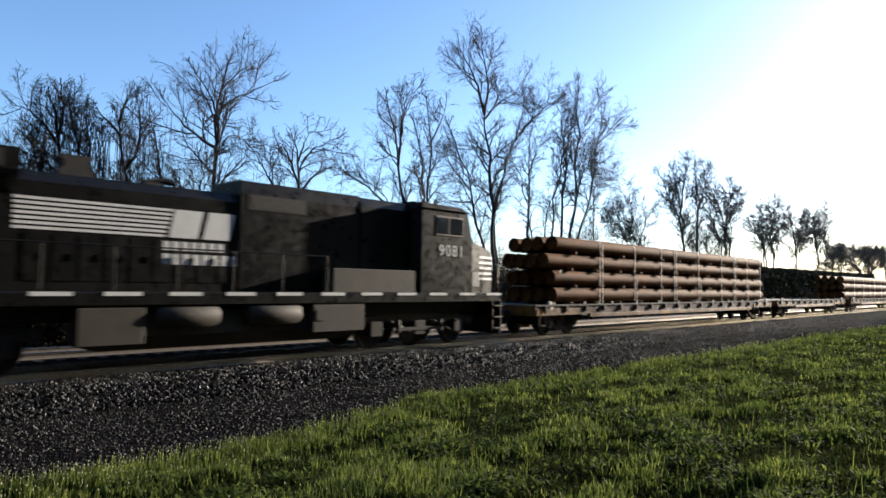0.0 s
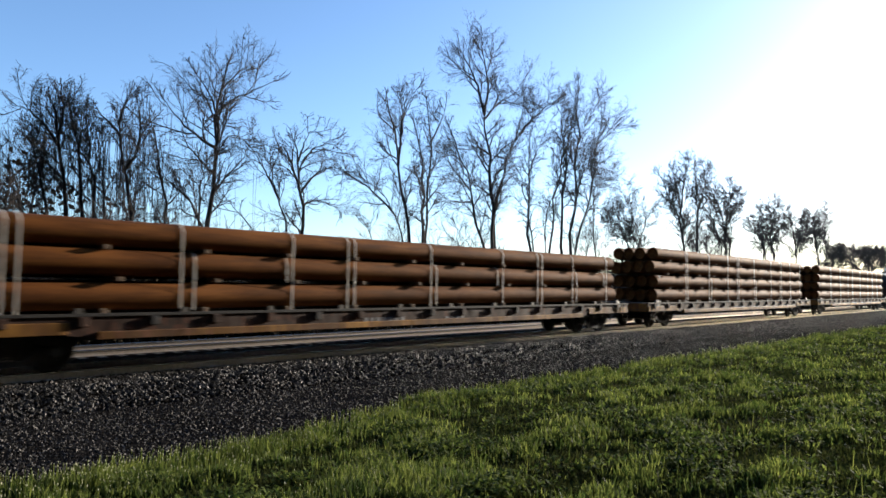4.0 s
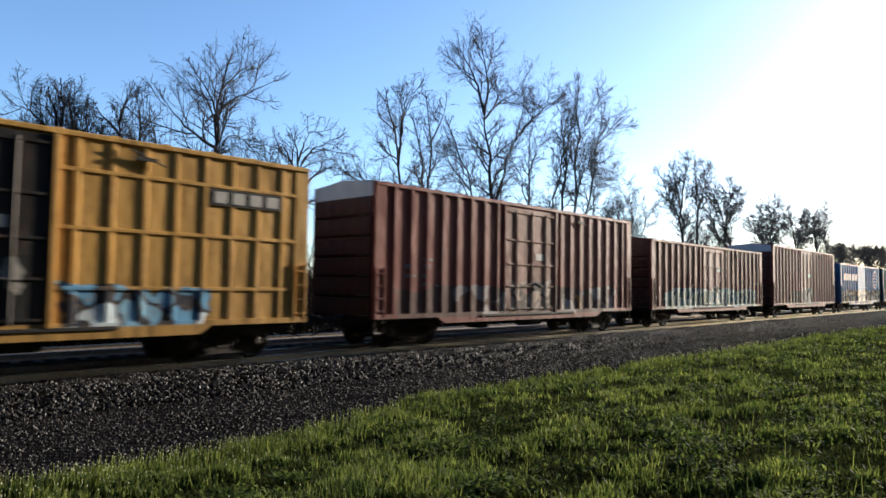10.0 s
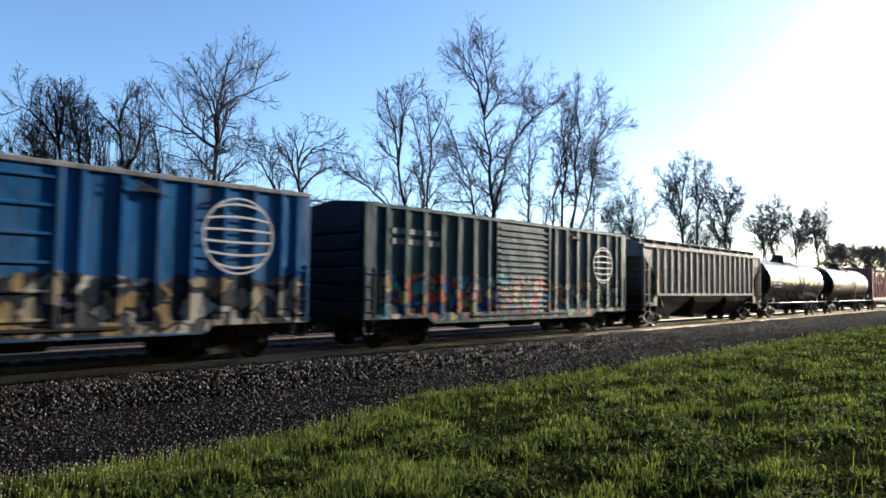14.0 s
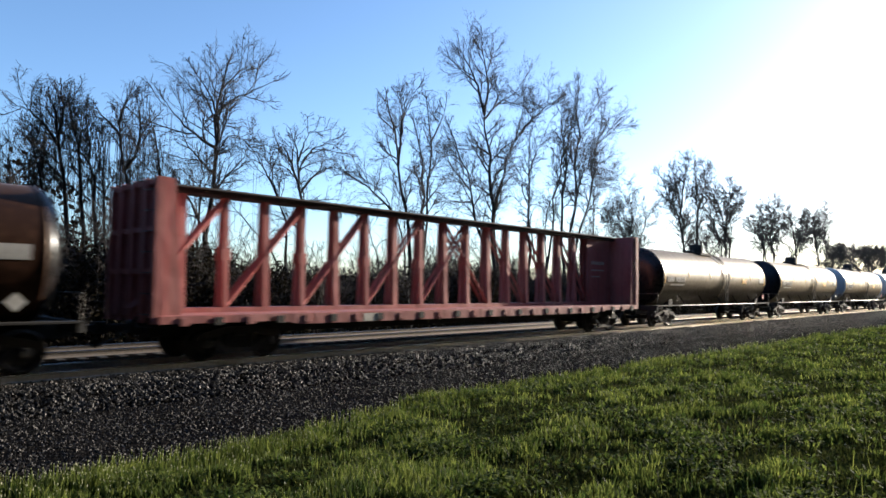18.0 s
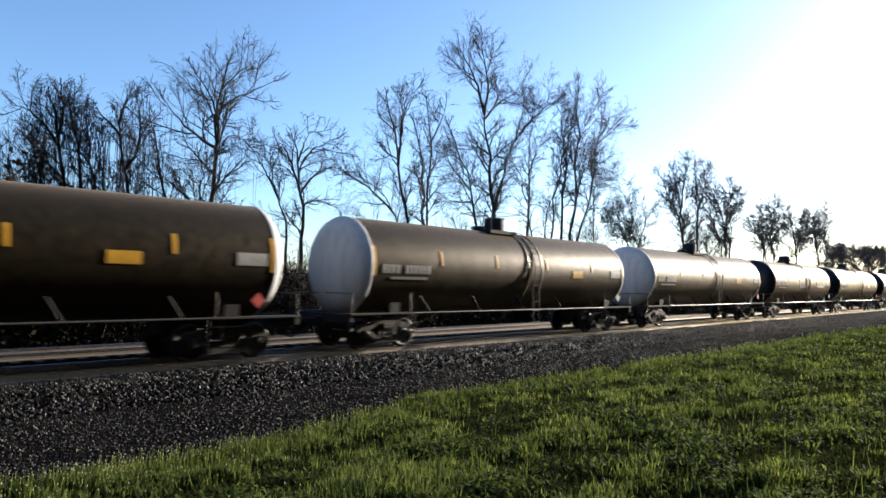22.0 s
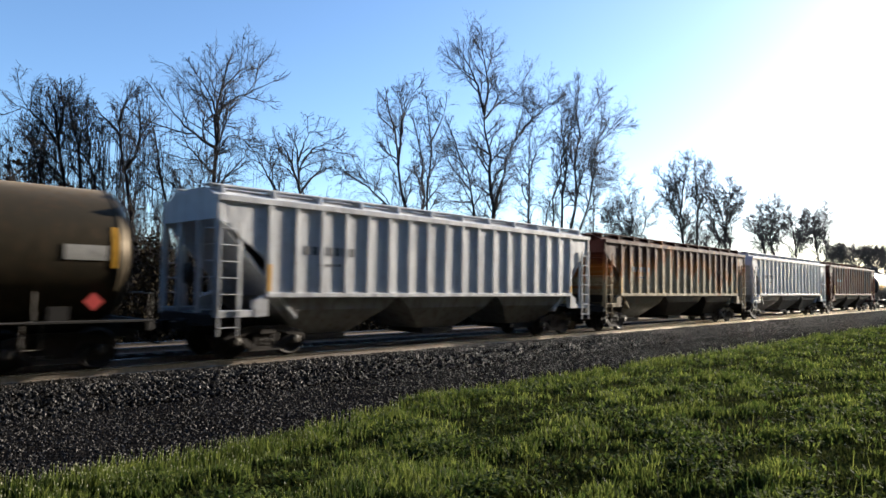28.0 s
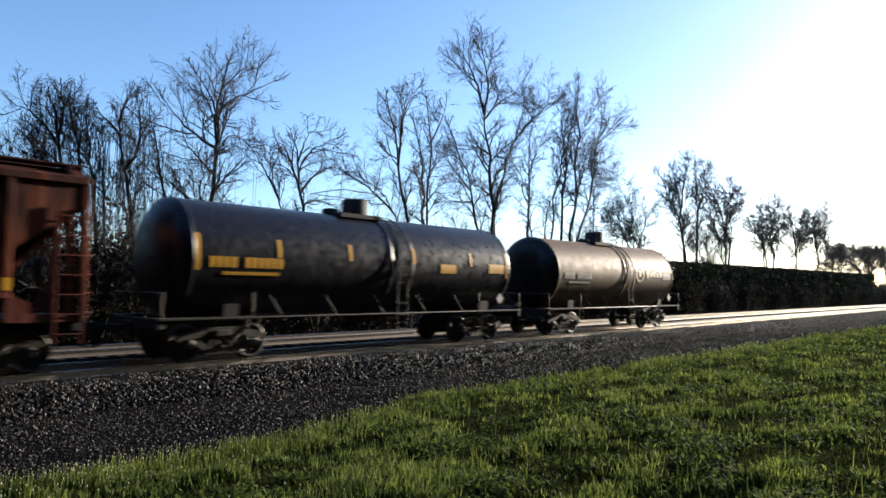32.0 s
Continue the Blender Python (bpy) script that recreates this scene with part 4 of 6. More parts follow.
def side_frame_mesh():
    g = Geo()
    y0, y1 = -0.07, 0.07
    g.prism([(-0.45, 0.70), (-0.45, 0.84), (0.45, 0.84), (0.45, 0.70)], y0, y1)
    g.prism([(-0.50, 0.18), (-0.46, 0.30), (0.46, 0.30), (0.50, 0.18)], y0, y1)
    for e in (-1, 1):
        g.prism([(e * 0.28, 0.30), (e * 0.28, 0.70), (e * 0.36, 0.70), (e * 0.36, 0.30)], y0, y1)
        g.prism([(e * 0.34, 0.70), (e * 0.45, 0.84), (e * 1.12, 0.68), (e * 1.20, 0.55), (e * 1.14, 0.42), (e * 1.06, 0.56), (e * 0.72, 0.58)], y0, y1)
        g.prism([(e * 0.46, 0.20), (e * 0.36, 0.34), (e * 0.66, 0.56), (e * 0.74, 0.44)], y0, y1)
    return g.mesh("side_frame", M_FRAME)


SIDE_FRAME = side_frame_mesh()
SPRING = Geo().lathe([(0.30, 0.065), (0.34, 0.085), (0.40, 0.065), (0.46, 0.085), (0.52, 0.065), (0.58, 0.085), (0.62, 0.065)], "z", (0, 0, 0), 8).mesh("spring", M_FRAME)
BOLSTER = Geo().box(-0.22, 0.22, -1.12, 1.12, 0.60, 0.78, 0.03).lathe([(0.74, 0.22), (0.86, 0.20)], "z", (0, 0, 0), 16).mesh("truck", M_FRAME)


def caps_mesh():
    g = Geo()
    g.lathe([(-0.10, 0.115), (-0.02, 0.125), (0.06, 0.12), (0.09, 0.07)], "y", (0, 0, 0), 12)
    return g.mesh("bearing_cap", M_CAP)


CAP = caps_mesh()


def truck(root, x):
    t = part("truck", BOLSTER, None, root, "rusty cast side frames with coil springs", (x, 0, 0))
    for s in (-1, 1):
        part("side_frame", SIDE_FRAME, None, t, at=(0, s, 0))
        for cx in (-0.16, 0.0, 0.16):
            part("spring", SPRING, None, t, at=(cx, s, 0))
    for e in (-0.889, 0.889):
        w = part("wheelset", WHEELSET, None, t, at=(e, 0, WHEEL_R))
        wheels.append((w, e, WHEEL_R))
        for s in (-1, 1):
            c = part("bearing_cap", CAP, None, t, at=(e, s * 1.07, WHEEL_R))
            if s < 0:
                c.rotation_euler = (0, 0, math.pi)
    return t


def coupler(root, x, s, reach, z=0.86):
    g = Geo()
    g.box(min(x - s * 0.5, x + s * 0.15), max(x - s * 0.5, x + s * 0.15), -0.20, 0.20, z - 0.16, z + 0.16, 0.02)
    g.box(min(x, x + s * (reach - 0.18)), max(x, x + s * (reach - 0.18)), -0.075, 0.075, z - 0.08, z + 0.08, 0.02)
    g.prism_x([(-0.16, z - 0.14), (0.13, z - 0.14), (0.17, z), (0.13, z + 0.14), (-0.16, z + 0.14)], *sorted((x + s * (reach - 0.22), x + s * (reach - 0.01))))
    g.tube([(x, 0.35, z - 0.05), (x + s * 0.25, 0.33, z - 0.30), (x + s * reach * 0.9, 0.15, z - 0.46)], 0.03, 6)
    g.tube([(x + s * 0.05, -1.35, z + 0.05), (x + s * 0.08, -0.5, z + 0.02), (x + s * 0.12, -0.1, z + 0.18)], 0.015, 5)
    return part("coupler", g, M_STEEL, root)


def ladder(root, x0, x1, z0, z1, rungs, y=-1.60, mat=None):
    g = Geo()
    for x in (x0, x1):
        g.box(x - 0.02, x + 0.02, y - 0.012, y + 0.03, z0, z1)
    for k in range(rungs):
        z = z0 + (z1 - z0) * (k + 0.5) / rungs
        g.tube([(x0, y - 0.015, z), (x1, y - 0.015, z)], 0.013, 5)
    return part("ladder", g, mat or M_BAR, root)


def end_ladder(root, x, s, y0, y1, z0, z1, rungs, mat=None):
    for k in range(rungs):
        z = z0 + (z1 - z0) * k / (rungs - 1)
        part("grab_iron", Geo().tube([(x, y0, z), (x + s * 0.07, y0, z), (x + s * 0.07, y1, z), (x, y1, z)], 0.013, 5), mat or M_BAR, root)


def data_blocks(root, x, z, seed, y=-1.553, columns=2, rows=4):
    """Small grey stencil panels in columns on a box car's side."""
    r = random.Random(seed)
    for i in range(columns):
        for k in range(rows):
            if r.random() < 0.15:
                continue
            x0 = x + 0.80 * i + r.uniform(-0.03, 0.03)
            z0 = z - 0.27 * k
            part("stencil_block", Geo().box(x0, x0 + r.uniform(0.24, 0.46), y - 0.005, y + 0.004, z0, z0 + r.uniform(0.09, 0.18)), M_DIM, root)


def lettering(root, x0, x1, z0, z1, y, count, mat=None, name="lettering", gap=0.3):
    """A line of plain bars in place of stencilled characters."""
    g = Geo()
    w = (x1 - x0) / count
    for k in range(count):
        g.box(x0 + k * w + w * gap * 0.5, x0 + (k + 1) * w - w * gap * 0.5, y - 0.006, y + 0.006, z0, z1)
    return part(name, g, mat or M_SIGN, root)


# ---- box cars ----
def box_car(q, length, sill, eave, mats, label, posts=8, ribs=(), door_w=3.1, white_end=False, seed=0, door_kind="rods", peak=0.17, deep=0.052, wide=0.05, rod_m=None):
    side_m, roof_m, end_m, door_m = mats
    r = random.Random(seed)
    root = tagged(new("box_car"), label, "box car", "freight cars")
    h = length / 2
    d = door_w / 2
    for s in (-1, 1):
        y0, y1 = sorted((s * 1.548, s * 1.49))
        part("side_panel", Geo().box(-h, h, y0, y1, sill, eave), side_m, root)
        y0, y1 = sorted((s * 1.60, s * 1.40))
        part("top_chord", Geo().box(-h, h, y0, y1, eave - 0.10, eave + 0.02, 0.015), roof_m, root)
        low = Geo().prism([(-h, sill + 0.14), (h, sill + 0.14), (h, sill), (5.1, sill), (4.8, sill - 0.20), (-4.8, sill - 0.20), (-5.1, sill), (-h, sill)], y0 if s > 0 else -1.60, y1 if s < 0 else 1.60)
        part("side_sill", low, side_m, root)
        for e in (-1, 1):
            x0, x1 = sorted((e * h, e * (h - 0.42)))
            part("corner_post", Geo().box(x0, x1, *sorted((s * (1.552 + 0.6 * deep), s * 1.44)), sill, eave, 0.01), side_m, root)
            run = h - 0.42 - d - 0.15
            for k in range(posts):
                x = e * (d + 0.15 + run * (k + 0.45) / posts)
                g = Geo().rings([[(x - wide - 0.025, s * 1.545, z), (x - wide, s * (1.548 + deep), z), (x + wide, s * (1.548 + deep), z), (x + wide + 0.025, s * 1.545, z)] for z in (sill + 0.1, eave - 0.08)])
                part("side_post", g, side_m, root)
            for z in ribs:
                part("side_rib", Geo().box(*sorted((e * (d + 0.1), e * (h - 0.42))), *sorted((s * 1.54, s * (1.551 + deep))), z - 0.045, z + 0.045, 0.012), side_m, root)
        # sliding door with its rails and locking gear
        door = part("door", Geo().box(-d, d, *sorted((s * 1.54, s * 1.60)), sill + 0.10, eave - 0.16, 0.01), door_m, root, "sliding door with lock rods")
        if door_kind == "slats":
            for k in range(14):
                z = sill + 0.25 + (eave - sill - 0.6) * k / 13
                part("door_rib", Geo().prism_x([(s * 1.60, z - 0.07), (s * 1.635, z - 0.02), (s * 1.635, z + 0.02), (s * 1.60, z + 0.07)], -d + 0.08, d - 0.08), door_m, door)
        elif door_kind == "panels":
            for k in range(6):
                z = sill + 0.22 + (eave - sill - 0.55) * k / 5
                part("door_rib", Geo().box(-d + 0.04, d - 0.04, *sorted((s * 1.60, s * 1.63)), z - 0.035, z + 0.035, 0.01), door_m, door)
        else:
            for z in (0.02, 0.24, 0.46, 0.70, 0.98):
                zz = sill + 0.15 + (eave - sill - 0.4) * z
                part("door_rib", Geo().box(-d + 0.05, d - 0.05, *sorted((s * 1.60, s * 1.626)), zz - 0.03, zz + 0.03, 0.006), door_m, door)
            for x in (-0.62 * d, 0.0, 0.58 * d):
                part("lock_rod", Geo().tube([(x, s * 1.622, sill + 0.15), (x, s * 1.622, eave - 0.25)], 0.020, 6), rod_m or door_m, door)
            g = Geo().tube([(-0.55 * d, s * 1.65, sill + 1.0), (0.1 * d, s * 1.65, sill + 1.2), (0.4 * d, s * 1.65, sill + 1.05)], 0.022, 6)
            part("door_lever", g, M_STEEL, door)
            part("gear_box", Geo().lathe([(s * 1.60, 0.17), (s * 1.645, 0.17)], "y", (0.15 * d, 0, sill + 1.05), 14), M_STEEL, door)
            part("stencil_block", Geo().box(0.15 * d, 0.5 * d, *sorted((s * 1.602, s * 1.606)), sill + 2.05, sill + 2.30), M_SIGN, door, "small white stencilled notice")
        for e in (-1, 1):
            part("door_jamb", Geo().box(*sorted((e * d, e * (d + 0.10))), *sorted((s * 1.50, s * (1.645 if e > 0 else 1.61))), sill + 0.05, eave - 0.08, 0.01), side_m, root)
        part("door_track", Geo().box(-d - 1.4, d + 1.4, *sorted((s * 1.56, s * 1.63)), sill - 0.02, sill + 0.06, 0.01), M_STEEL, root)
        g = Geo().box(d + 1.6, d + 2.1, *sorted((s * 1.60, s * 1.66)), eave - 0.42, eave - 0.34)
        g.tube([(d + 1.5, s * 1.63, eave - 0.2), (d + 2.3, s * 1.63, eave - 0.5)], 0.02, 5)
        part("roof_bracket", g, M_STEEL, root)
    # ends with horizontal corrugations
    for e in (-1, 1):
        g = Geo()
        n = 6
        hh = (eave - 0.42 - sill) / n
        prof = []
        for k in range(n):
            z = sill + k * hh
            prof += [(e * (h - 0.01), z), (e * (h - 0.01), z + hh * 0.05), (e * (h + 0.06), z + hh * 0.16), (e * (h + 0.07), z + hh * 0.5), (e * (h + 0.06), z + hh * 0.96)]
        g.prism([(e * (h - 0.08), sill), *prof, (e * h, eave - 0.42), (e * (h - 0.08), eave - 0.42)], -1.45, 1.45)
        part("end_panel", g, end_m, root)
        cap = Geo().prism_x([(-1.46, eave - 0.42), (1.46, eave - 0.42), (1.46, eave), (0, eave + peak), (-1.46, eave)], *sorted((e * (h - 0.06), e * (h + 0.04))))
        part("end_fascia", cap, M_PALE if white_end else end_m, root, "pale grey upper end panel" if white_end else "")
        end_ladder(root, e * (h + 0.08), e, -1.35, -0.95, sill + 0.1, eave - 1.0, 6)
        coupler(root, e * h, e, 1.10)
    # peaked roof of cross panels
    g = Geo().prism_x([(-1.52, eave), (-1.52, eave + 0.03), (0, eave + peak), (1.52, eave + 0.03), (1.52, eave)], -h, h)
    roof = part("roof", g, roof_m, root)
    for k in range(14):
        x = -h + length * (k + 0.5) / 14
        part("roof_seam", Geo().prism_x([(-1.52, eave + 0.03), (0, eave + peak), (1.52, eave + 0.03), (1.52, eave + 0.06), (0, eave + peak + 0.03), (-1.52, eave + 0.06)], x - 0.06, x + 0.06), roof_m, roof)
    part("underframe", Geo().box(-h + 0.1, h - 0.1, -0.35, 0.35, 0.62, sill).box(-h + 0.3, h - 0.3, -1.4, 1.4, sill - 0.08, sill + 0.05), M_STEEL, root)
    g = Geo().lathe([(-0.9, 0.10), (-0.85, 0.19), (0.5, 0.19), (0.55, 0.10)], "x", (1.2, -0.7, 0.62), 12).box(-2.4, -1.8, -0.95, -0.4, 0.45, 0.75)
    g.tube([(-4, -0.8, 0.62), (4.2, -0.8, 0.60)], 0.02, 5)
    part("brake_gear", g, M_STEEL, root)
    ladder(root, -h + 0.06, -h + 0.40, sill + 0.05, sill + 1.55, 4, mat=side_m)
    ladder(root, h - 0.40, h - 0.06, sill + 0.05, sill + 1.55, 4, mat=side_m)
    for e in (-1, 1):
        truck(root, e * (h - 2.05))
        g = Geo()
        xa = e * (h - 0.42)
        g.tube([(xa, -1.55, sill), (xa, -1.55, sill - 0.42), (e * (h - 0.05), -1.55, sill - 0.42), (e * (h - 0.05), -1.55, sill)], 0.016, 5)
        part("sill_step", g, M_BAR, root)
    cars.append((root, q))
    return root


# ---- tank cars ----
def tank_car(q, length, dia, zc, shell_m, head_m, label, collar=None, bare=False, dome=0.56, marks=M_YELLOW, seed=0, name_bars=11, panel=True, dome_r=0.41, boot=None, letters=None, tags=(), mark=None, panels=()):
    letters = letters or M_FAINT
    root = tagged(new("tank_car"), label, "tank car", "freight cars")
    h, r = length / 2, dia / 2
    dep = 0.52
    head = [(h - dep + dep * math.sin(a), r * (math.cos(a) ** 0.8 if math.cos(a) > 1e-6 else 0) + 0.004) for a in (radians(10 * i) for i in range(10))]
    part("tank_shell", Geo().lathe([(-h + dep, r), (h - dep, r)], "x", (0, 0, zc), 72), shell_m, root)
    for x in (0.30, 1.15):
        ring = [[(x + a, (r + k) * math.cos(t), zc + (r + k) * math.sin(t)) for a, k in ((-0.05, -0.01), (0.05, -0.01), (0.05, 0.009), (-0.05, 0.009))] for t in (2 * math.pi * i / 56 for i in range(57))]
        part("tank_band", Geo().rings(ring, True, False), shell_m, root)
    for e in (-1, 1):
        g = Geo().lathe([(e * (u - 0.002), w) for u, w in head], "x", (0, 0, zc), 56)
        part("tank_head", g, head_m, root)
        part("head_seam", Geo().lathe([(e * (h - dep - 0.05), r), (e * (h - dep - 0.05), r + 0.015), (e * (h - dep + 0.02), r + 0.015), (e * (h - dep + 0.02), r)], "x", (0, 0, zc), 56), collar or shell_m, root)
        # cradle over the truck
        g = Geo().prism_x([(-1.30, 1.0), (1.30, 1.0), (1.34, zc - 0.75 * r), (0.9, zc - 0.98 * r), (-0.9, zc - 0.98 * r), (-1.34, zc - 0.75 * r)], *sorted((e * (h - 1.85), e * (h - 1.45))))
        part("tank_cradle", g, M_STEEL, root)
        end = h + 0.25
        g = Geo().box(*sorted((e * (h - 3.0), e * end)), -0.32, 0.32, 0.66, 1.05, 0.02)
        g.box(*sorted((e * (end - 0.15), e * end)), -1.50, 1.50, 0.85, 1.10, 0.02)
        g.box(*sorted((e * (h - 2.3), e * end)), -1.55, -1.15, 1.07, 1.11).box(*sorted((e * (h - 2.3), e * end)), 1.15, 1.55, 1.07, 1.11)
        part("stub_sill", g, M_STEEL, root)
        for s in (-1, 1):
            for xx in (h - 2.15, end - 0.08):
                part("railing_post", Geo().tube([(e * xx, s * 1.5, 1.08), (e * xx, s * 1.5, 1.72)], 0.020, 5), M_BAR, root)
            part("end_railing", Geo().tube([(e * (end - 0.08), s * 1.5, 1.70), (e * (end - 0.08), s * 0.2, 1.70)], 0.018, 5), M_BAR, root)
            part("sill_step", Geo().tube([(e * (h - 2.35), s * 1.52, 1.08), (e * (h - 2.35), s * 1.52, 0.55), (e * (h - 2.0), s * 1.52, 0.55), (e * (h - 2.0), s * 1.52, 1.08)], 0.016, 5), M_BAR, root)
        g = Geo().lathe([(-0.10, 0.0), (-0.10, 0.32), (-0.06, 0.34), (-0.06, 0.0)], "x", (e * (end - 0.05) + 0.08, 0.7, 1.65), 14) if e > 0 else Geo().tube([(e * end, 0.5, 1.2), (e * end, 0.9, 1.2)], 0.02, 5)
        part("hand_brake", g, M_STEEL, root)
        coupler(root, e * end, e, max(0.25, 1.2 - 0.25))
        truck(root, e * (h - 1.6))
    # side sill rail and safety bars
    for s in (-1, 1):
        part("side_rail", Geo().tube([(-h + 2.2, s * 1.52, 1.09), (h - 2.2, s * 1.52, 1.09)], 0.030, 6), M_BAR, root, "long pale safety rail")
    for k in range(5):
        x = -h + 3.0 + (length - 6.0) * k / 4
        for s in (-1, 1):
            g = Geo().tube([(x, s * 1.52, 1.09), (x - 0.25, s * (0.86 * r), zc - 0.62 * r)], 0.028, 5)
            part("rail_bracket", g, M_STEEL, root)
    g = Geo().box(-1.1, 0.5, -0.75, 0.75, zc + r - 0.12, zc + r + 0.015, 0.01)
    part("platform", g, M_STEEL, root)
    g = Geo().lathe([(zc + r - 0.1, dome_r), (zc + r + dome * 0.9, dome_r), (zc + r + dome, dome_r - 0.06), (zc + r + dome + 0.02, 0.1)], "z", (0, 0, 0), 20)
    g.tube([(dome_r, 0, zc + r + dome), (dome_r + 0.25, 0, zc + r + dome + 0.05)], 0.03, 5)
    part("dome_housing", g, boot or M_STEEL, root, "valve housing on top of the tank")
    g = Geo().lathe([(zc + r - 0.05, 0.28), (zc + r + 0.14, 0.28), (zc + r + 0.18, 0.22), (zc + r + 0.2, 0.05)], "z", (-0.95, 0, 0), 14)
    part("manway", g, M_STEEL, root)
    g = Geo()
    top = zc + r + 0.70
    for s in (-1, 1):
        for x in (-1.15, 0.65):
            g.tube([(x, s * 0.8, zc + r - 0.05), (x, s * 0.8, top)], 0.014, 5)
        g.tube([(-1.15, s * 0.8, top), (0.65, s * 0.8, top)], 0.014, 5)
    for x in (-1.15, 0.65):
        g.tube([(x, -0.8, top), (x, 0.8, top)], 0.014, 5)
    part("platform_railing", g, M_BAR if bare else M_STEEL, root)
    # curved ladder up the flank
    for s in (-1, 1):
        g = Geo()
        arc = [(s * (r + 0.09) * math.cos(t), zc + (r + 0.09) * math.sin(t)) for t in (radians(-20 + 9 * k) for k in range(11))]
        for x in (0.55, 0.95):
            g.tube([(x, s * 1.52, 1.05)] + [(x, *p) for p in arc], 0.022, 5)
        for k in range(0, 11):
            g.tube([(0.55, *arc[k]), (0.95, *arc[k])], 0.015, 5)
        for z in (0.62, 1.05, 1.4):
            g.tube([(0.55, s * 1.54, z), (0.95, s * 1.54, z)], 0.015, 5)
        g.tube([(0.55, s * 1.54, 0.6), (0.55, s * 1.54, 1.1)], 0.015, 5).tube([(0.95, s * 1.54, 0.6), (0.95, s * 1.54, 1.1)], 0.015, 5)
        part("side_ladder", g, M_STEEL, root)
    g = Geo().lathe([(zc - r - 0.25, 0.14), (zc - r - 0.2, 0.22), (zc - r + 0.1, 0.25)], "z", (0.3, 0, 0), 12).box(-0.3, 0.9, -0.3, 0.3, zc - r - 0.12, zc - r + 0.05)
    part("outlet_valve", g, M_STEEL, root)

    def patch(name, x0, x1, a0, a1, mat, tag=""):
        """A flat marking that follows the round flank between two angles."""
        for s in (-1,):
            n = 5
            ring = [[(x, s * (r + k) * math.cos(t), zc + (r + k) * math.sin(t)) for x, k in ((x0, 0.004), (x1, 0.004), (x1, 0.016), (x0, 0.016))] for t in (radians(a0 + (a1 - a0) * i / n) for i in range(n + 1))]
            part(name, Geo().rings(ring), mat, root, tag)

    if marks:
        for x in (-h + dep + 0.12, -0.56 * h, -0.20 * h, 0.185 * h, 0.60 * h, h - dep - 0.12):
            tall = abs(x) > h - 1
            patch("reflector_strip", x - 0.05, x + 0.05, -12 if tall else 2, 22 if tall else 20, marks)
        patch("reflector_panel", 0.60 * h - 1.5, 0.60 * h - 0.75, -8, 3, marks, "yellow rectangular marking")
    for x0, x1, a0, a1 in panels:
        patch("marking_panel", x0, x1, a0, a1, M_YELLOW, "yellow rectangular marking")
    for k in range(name_bars):
        if k == name_bars // 2 - 1:
            continue
        x = -h + 0.95 + 0.19 * k
        patch("letter_bar", x, x + 0.13, -9, 1, letters)
    patch("small_print", -h + 1.3, -h + 2.9, -16, -13, letters)
    patch("stencil_panel", h - 1.65, h - 0.80, -6, 6, letters, "grey stencilled data panel")
    diamond = Geo().rings([[(h - 1.05, -1.54, 1.32), (h - 0.85, -1.54, 1.52), (h - 1.05, -1.54, 1.72), (h - 1.25, -1.54, 1.52)], [(h - 1.05, -1.56, 1.32), (h - 0.85, -1.56, 1.52), (h - 1.05, -1.56, 1.72), (h - 1.25, -1.56, 1.52)]])
    part("placard", diamond, M_RED if seed % 2 else M_SIGN, root, "diamond-shaped hazard placard")
    for x, a0, width in tags:
        rr = random.Random(int(x * 10) + seed)
        for k in range(7):
            x0 = x + width * k / 7 + rr.uniform(-0.05, 0.05)
            lo = a0 + rr.uniform(-3, 3)
            patch("spray_tag_stroke", x0, x0 + width * rr.uniform(0.08, 0.2), lo, lo + rr.uniform(3, 11), M_WHITE)
    if mark:
        x = mark
        for k in range(16):
            t0, t1 = 2 * math.pi * k / 16, 2 * math.pi * (k + 1) / 16
            a, b = (radians(4) + 0.42 / r * math.sin(t0)), (radians(4) + 0.42 / r * math.sin(t1))
            ring = []
            for t, ang in ((t0, a), (t1, b)):
                for f, o in ((1.0, 0.004), (0.72, 0.004), (0.72, 0.014), (1.0, 0.014)):
                    aa = radians(4) + (ang - radians(4)) * f
                    ring.append((x + 0.42 * f * math.cos(t), -(r + o) * math.cos(aa), zc + (r + o) * math.sin(aa)))
            part("round_mark_arc", Geo().rings([ring[:4], ring[4:]]), M_CREAM, root)
        patch("round_mark_centre", x - 0.12, x + 0.12, -2, 10, M_CREAM)
        for k in range(5):
            patch("letter_block", x + 0.65 + 0.34 * k, x + 0.91 + 0.34 * k, -2 if k else -4, 10 if k % 2 == 0 else 7, M_CREAM, "plain pale block in place of a letter")
    cars.append((root, q))
    return root


